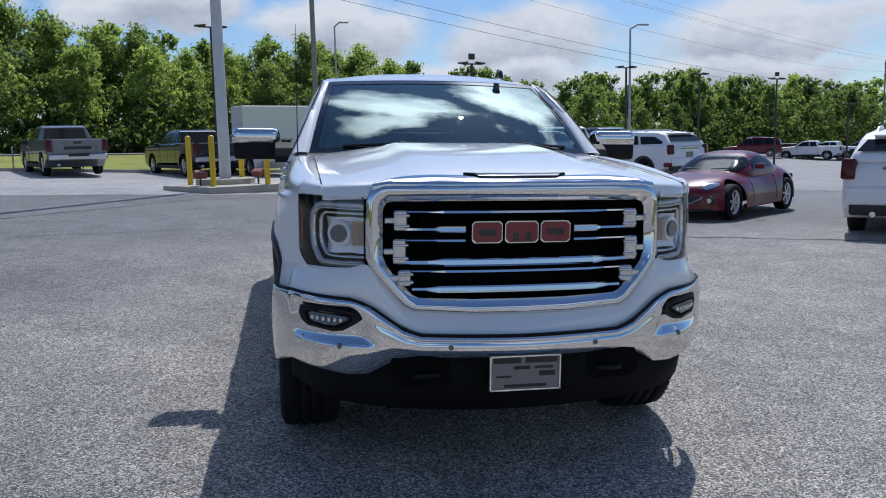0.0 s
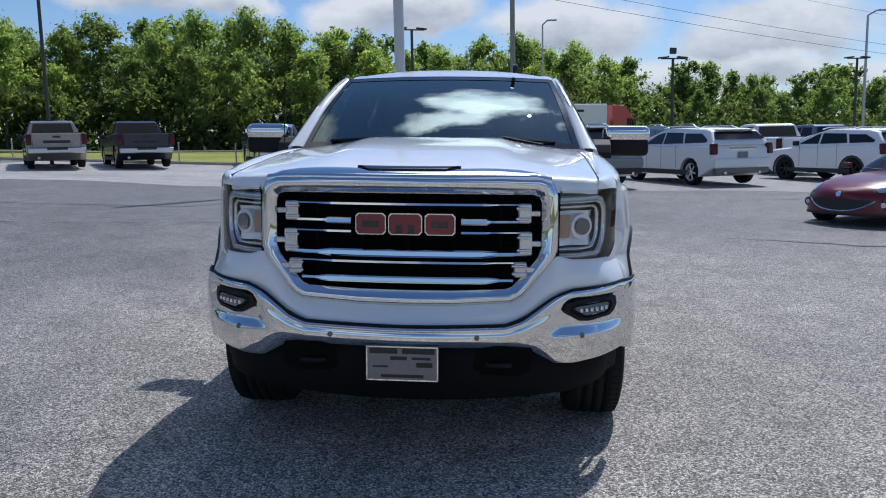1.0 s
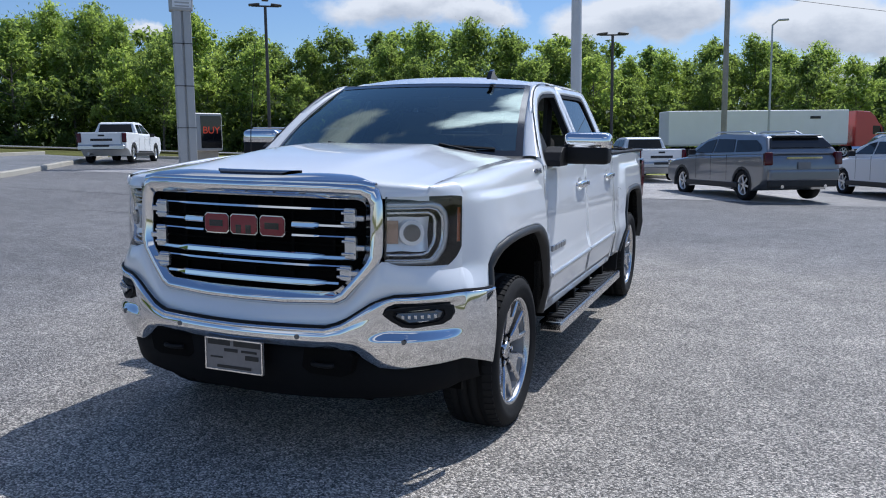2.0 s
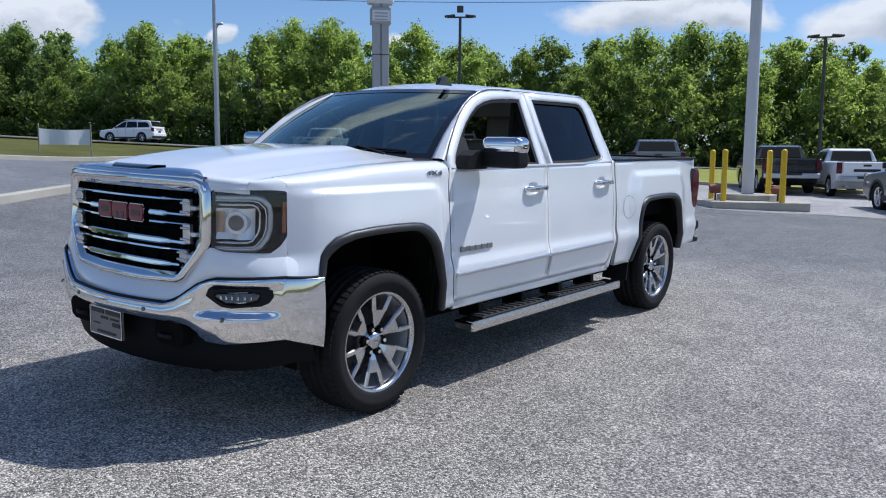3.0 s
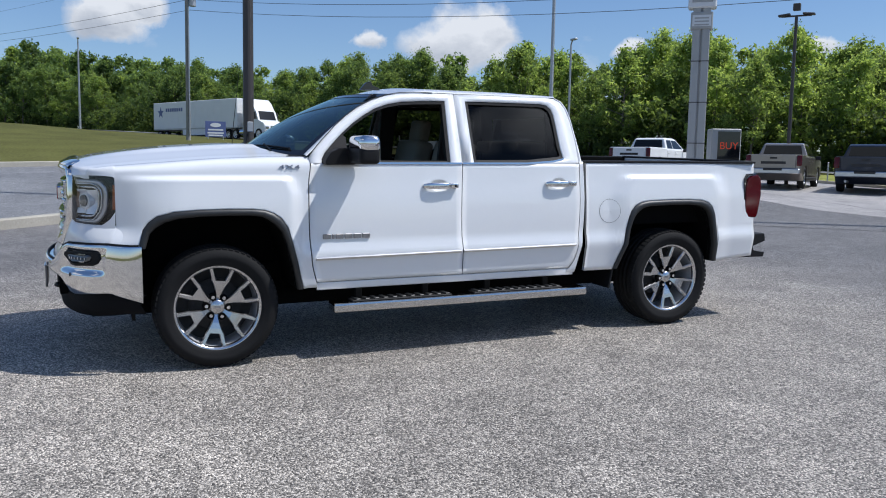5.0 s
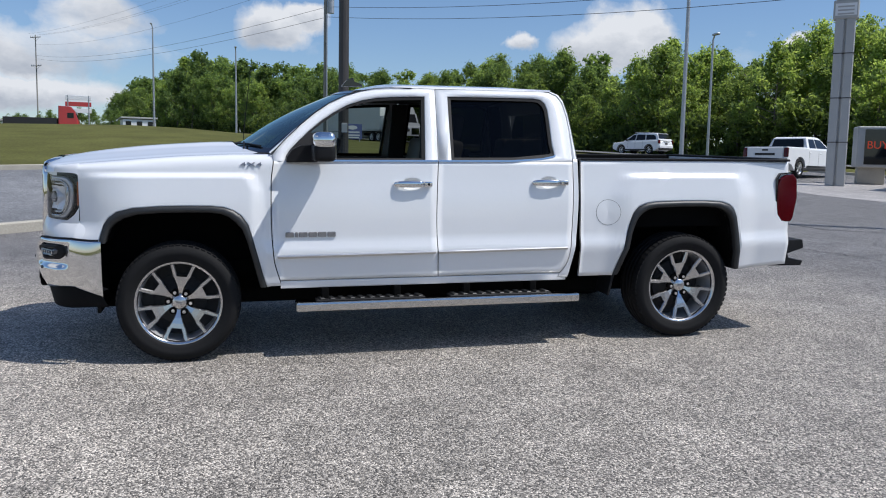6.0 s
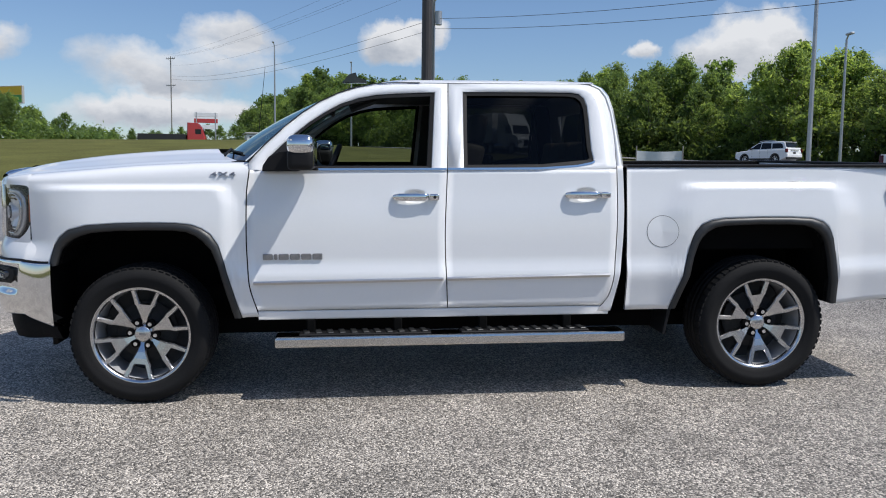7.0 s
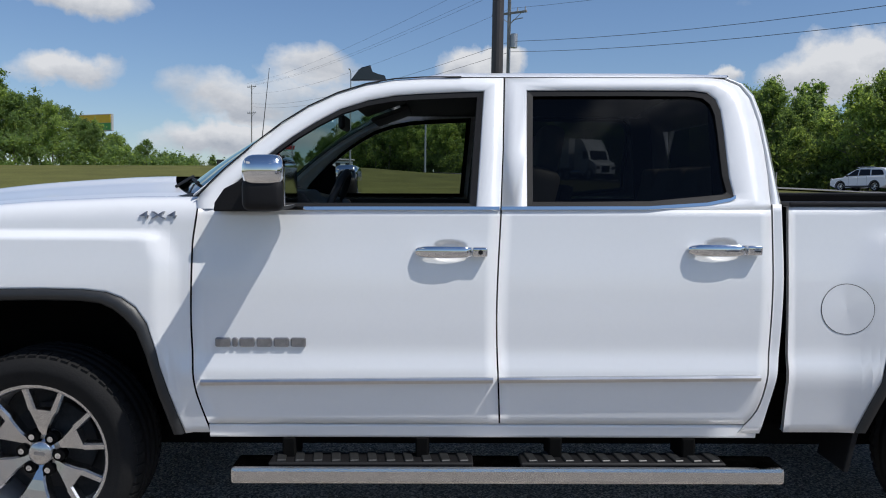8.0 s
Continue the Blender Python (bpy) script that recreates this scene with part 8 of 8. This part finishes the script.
# back row with the tailgates to the lot
pickup(-15.8, 23.0, heading(124), "tan", "tan-grey crew-cab pickup parked with its tailgate to the lot", 0.89)
pickup(-13.65, 24.8, heading(124), "navy", "dark navy crew-cab pickup parked with its tailgate to the lot", 0.92)
pickup(-8.75, 26.1, heading(115), "grey", "graphite grey crew-cab pickup parked by the grass verge", 0.92)
pickup(-4.4, 26.2, heading(117), "black", "black crew-cab pickup parked behind the yellow bollards", 0.88)
pickup(-2.25, 26.4, heading(117), "white", "white crew-cab pickup parked behind the yellow bollards", 0.85)
pickup(-23.1, 22.9, heading(117), "white", "white crew-cab pickup standing at the lot's far entrance", 0.92)
suv(1.64, 18.65, heading(122), "silver", "steel-grey family sport utility vehicle with black lower trim", 5.05, 1.62)
suv(5.6, 20.4, heading(113), "white", "white seven-seat sport utility vehicle with bright wheels", 4.85, 1.60, False)
suv(10.3, 21.3, heading(117), "white", "white compact crossover with black wheel-arch trim and black wheels", 4.5, 1.58, True, True)
suv(9.1, 7.2, heading(47), "white", "white compact crossover with dark lower bumper", 4.3, 1.56)
roadster(7.05, 9.85, heading(216))
suv(2.2, 26.2, heading(100), "white", "white sport utility vehicle parked behind the grey one", 4.7, 1.7)
suv(6.4, 28.6, heading(100), "black", "black sport utility vehicle in the back row", 4.8, 1.75)
pickup(9.9, 27.6, heading(100), "white", "white pickup in the back row, tailgate to the lot")
pickup(12.6, 30.0, heading(112), "grey", "dark grey pickup in the back row")
suv(15.2, 31.5, heading(115), "white", "white sport utility vehicle in the back row", 4.8, 1.7)
suv(43.0, 67.5, heading(148), "maroon", "dark red sport utility vehicle in the far row", 5.2, 1.85, False)
pickup(48.1, 72.5, heading(130), "black", "black pickup in the far row")
pickup(48.4, 66.5, heading(136), "white", "white pickup in the far row with its side to the lot")
pickup(51.0, 67.0, heading(132), "white", "white crew-cab pickup at the end of the far row")
suv(53.0, 65.5, heading(140), "navy", "dark blue sport utility vehicle in the far row", 4.9, 1.8)


def semi(s_front, direction, cab_paint, label, mark, size=1.0):
    """A long-nosed tractor with a box trailer on the highway."""
    p = ROAD_A + ROAD_DIR * s_front + ROAD_NORMAL * -1.5
    d = ROAD_DIR * direction
    t = thing("articulated_lorry", label, "lorry", pose(p.x, p.y, height(p.x, p.y) + 0.05, 0, 0, math.degrees(math.atan2(d.y, d.x)) + 90) @ Matrix.Scale(size, 4))
    tr = part("trailer", box((0, 12.0, 2.62), (2.55, 15.4, 2.80), bevel=0.04), M_FARWHITE, t, "long white box trailer")
    part("trailer_rail", box((0, 12.0, 1.18), (2.50, 15.3, 0.14)), M_GALV, tr)
    part("trailer_skirt", box((0, 11.2, 0.82), (2.44, 5.6, 0.62), bevel=0.01), M_FARWHITE, tr)
    for i in range(14):
        for s in (-1, 1):
            part("trailer_post", box((s * 1.279, 5.0 + i * 1.08, 2.62), (0.012, 0.05, 2.66)), M_FARWHITE, tr)
    if mark:
        star = []
        for k in range(10):
            rr = 0.62 if k % 2 == 0 else 0.26
            star.append((18.2 + rr * math.sin(k * math.pi / 5), 2.95 + rr * math.cos(k * math.pi / 5)))
        for s in (-1, 1):
            part("star_mark", prism(star, "x", s * 1.288, s * 1.30), M_SIGNBLUE, tr, "plain blue star mark")
            for i in range(8):
                part("name_bar", box((s * 1.295, 17.0 - i * 0.42, 3.2), (0.012, 0.30, 0.36)), M_SIGNBLUE, tr, "plain blue bar")
    else:
        for s in (-1, 1):
            part("number_bar", box((s * 1.295, 7.2, 3.4), (0.012, 0.9, 0.22)), M_INK, tr, "plain dark bar")
    hood = [(0.0, 0.55), (0.02, 1.30), (0.22, 1.58), (1.0, 1.85), (1.35, 2.72), (1.6, 2.95), (1.95, 3.5), (2.4, 3.88), (3.6, 3.95), (3.6, 0.75), (1.6, 0.6)]
    cab = shell(hood, 1.15, PAINTS[cab_paint], "tractor_cab", t, 0.10, 0.06, "aerodynamic tractor cab")
    for s in (-1, 1):
        part("cab_window", raw("cab_window", [(s * 1.156, 1.25, 1.95), (s * 1.156, 1.5, 2.66), (s * 1.156, 2.1, 2.68), (s * 1.156, 2.1, 1.95)], [(0, 1, 2, 3)], M_AUTOGLASS), parent=cab)
        part("cab_mirror", box((s * 1.32, 1.3, 2.3), (0.14, 0.10, 0.6), bevel=0.03), M_TRIM, cab)
        part("headlamp", box((s * 0.86, 0.12, 1.10), (0.45, 0.3, 0.32), bevel=0.06), M_LAMPWHITE, cab)
        part("fuel_tank", cyl((s * 0.95, 2.4, 0.72), (s * 0.95, 3.9, 0.72), 0.32, seg=16), M_CHROME, t, "polished fuel tank")
    part("windscreen", raw("windscreen", [(-0.95, 1.00, 1.90), (0.95, 1.00, 1.90), (0.9, 1.33, 2.72), (-0.9, 1.33, 2.72)], [(0, 1, 2, 3)], M_AUTOGLASS), parent=cab)
    part("lorry_grille", box((0, -0.01, 1.0), (0.9, 0.06, 0.62), bevel=0.02), M_CHROME, cab)
    part("frame", box((0, 6.0, 0.85), (1.0, 7.0, 0.25)), M_UNDER, t)
    put_wheels(t, (0.9, 4.6, 5.8, 17.2, 18.5), 1.08, 0.52)
    return t


semi(58.0, -1, "white", "white lorry with a long white star-marked trailer on the highway", True, 1.1)
semi(-40.0, -1, "red", "red lorry with a plain white box trailer on the highway", False, 0.8)
hw = suv(*(ROAD_A + ROAD_DIR * 31 + ROAD_NORMAL * 2.2), heading(205), "white", "white sport utility vehicle on the highway", 4.8, 1.75)

# over the bank: a lorry, a striped board and pale roofs beyond the crest
lor = thing("flatbed_lorry", "distant red lorry with a dark flatbed beyond the bank", "lorry", at_ground(-98.0, -19.9, 186))
cab_ = shell([(-1.1, 0.6), (-1.15, 1.7), (-0.75, 2.9), (-0.3, 3.4), (1.0, 3.45), (1.1, 0.6)], 1.15, PAINTS["red"], "lorry_cab", lor, 0.12, 0.06, "red cab")
for s in (-1, 1):
    part("cab_window", box((s * 1.155, -0.3, 2.35), (0.02, 0.7, 0.6), bevel=0.005), M_AUTOGLASS, cab_)
part("windscreen", box((0, -1.0, 2.4), (1.8, 0.05, 0.8), pose(0, 0, 0, -18, 0, 0), bevel=0.01), M_AUTOGLASS, cab_)
part("flatbed", box((0, 4.0, 1.55), (2.4, 5.6, 0.9), bevel=0.03), M_TRIM, lor)
put_wheels(lor, (0.0, 3.0, 5.6), 1.0, 0.5)
strip = thing("striped_board", "distant white and red striped board on posts", "sign", at_ground(-104.0, -19.9, 100))
for z in (4.9, 4.1, 3.3):
    part("board", box((0, 0, z), (3.0, 0.12, 0.55), bevel=0.02), M_SIGNWHITE if z != 4.1 else PAINTS["red"], strip)
for s in (-1, 1):
    part("post", cyl((s * 1.2, 0, -0.3), (s * 1.2, 0, 5.2), 0.09, seg=8), M_GALV, strip)
for x, y, w, tall in ((-118.0, -14.6, 4.4, 2.3), (-122.0, -31.5, 3.6, 2.6)):
    hut = thing("low_building", "distant low white building with a flat roof", "building", at_ground(x, y, 102))
    part("wall", box((0, 0, tall / 2 - 0.3), (w, 5.0, tall + 0.3), bevel=0.03), M_FARWHITE, hut)
    part("roof", box((0, 0, tall + 0.05), (w + 0.5, 5.5, 0.22), bevel=0.03), M_SIGNGREY, hut)
    for i in range(3):
        part("window", box((mixv(-0.33, 0.33, i / 2) * w, -2.51, tall * 0.62), (w * 0.16, 0.05, 0.9)), M_AUTOGLASS, hut)
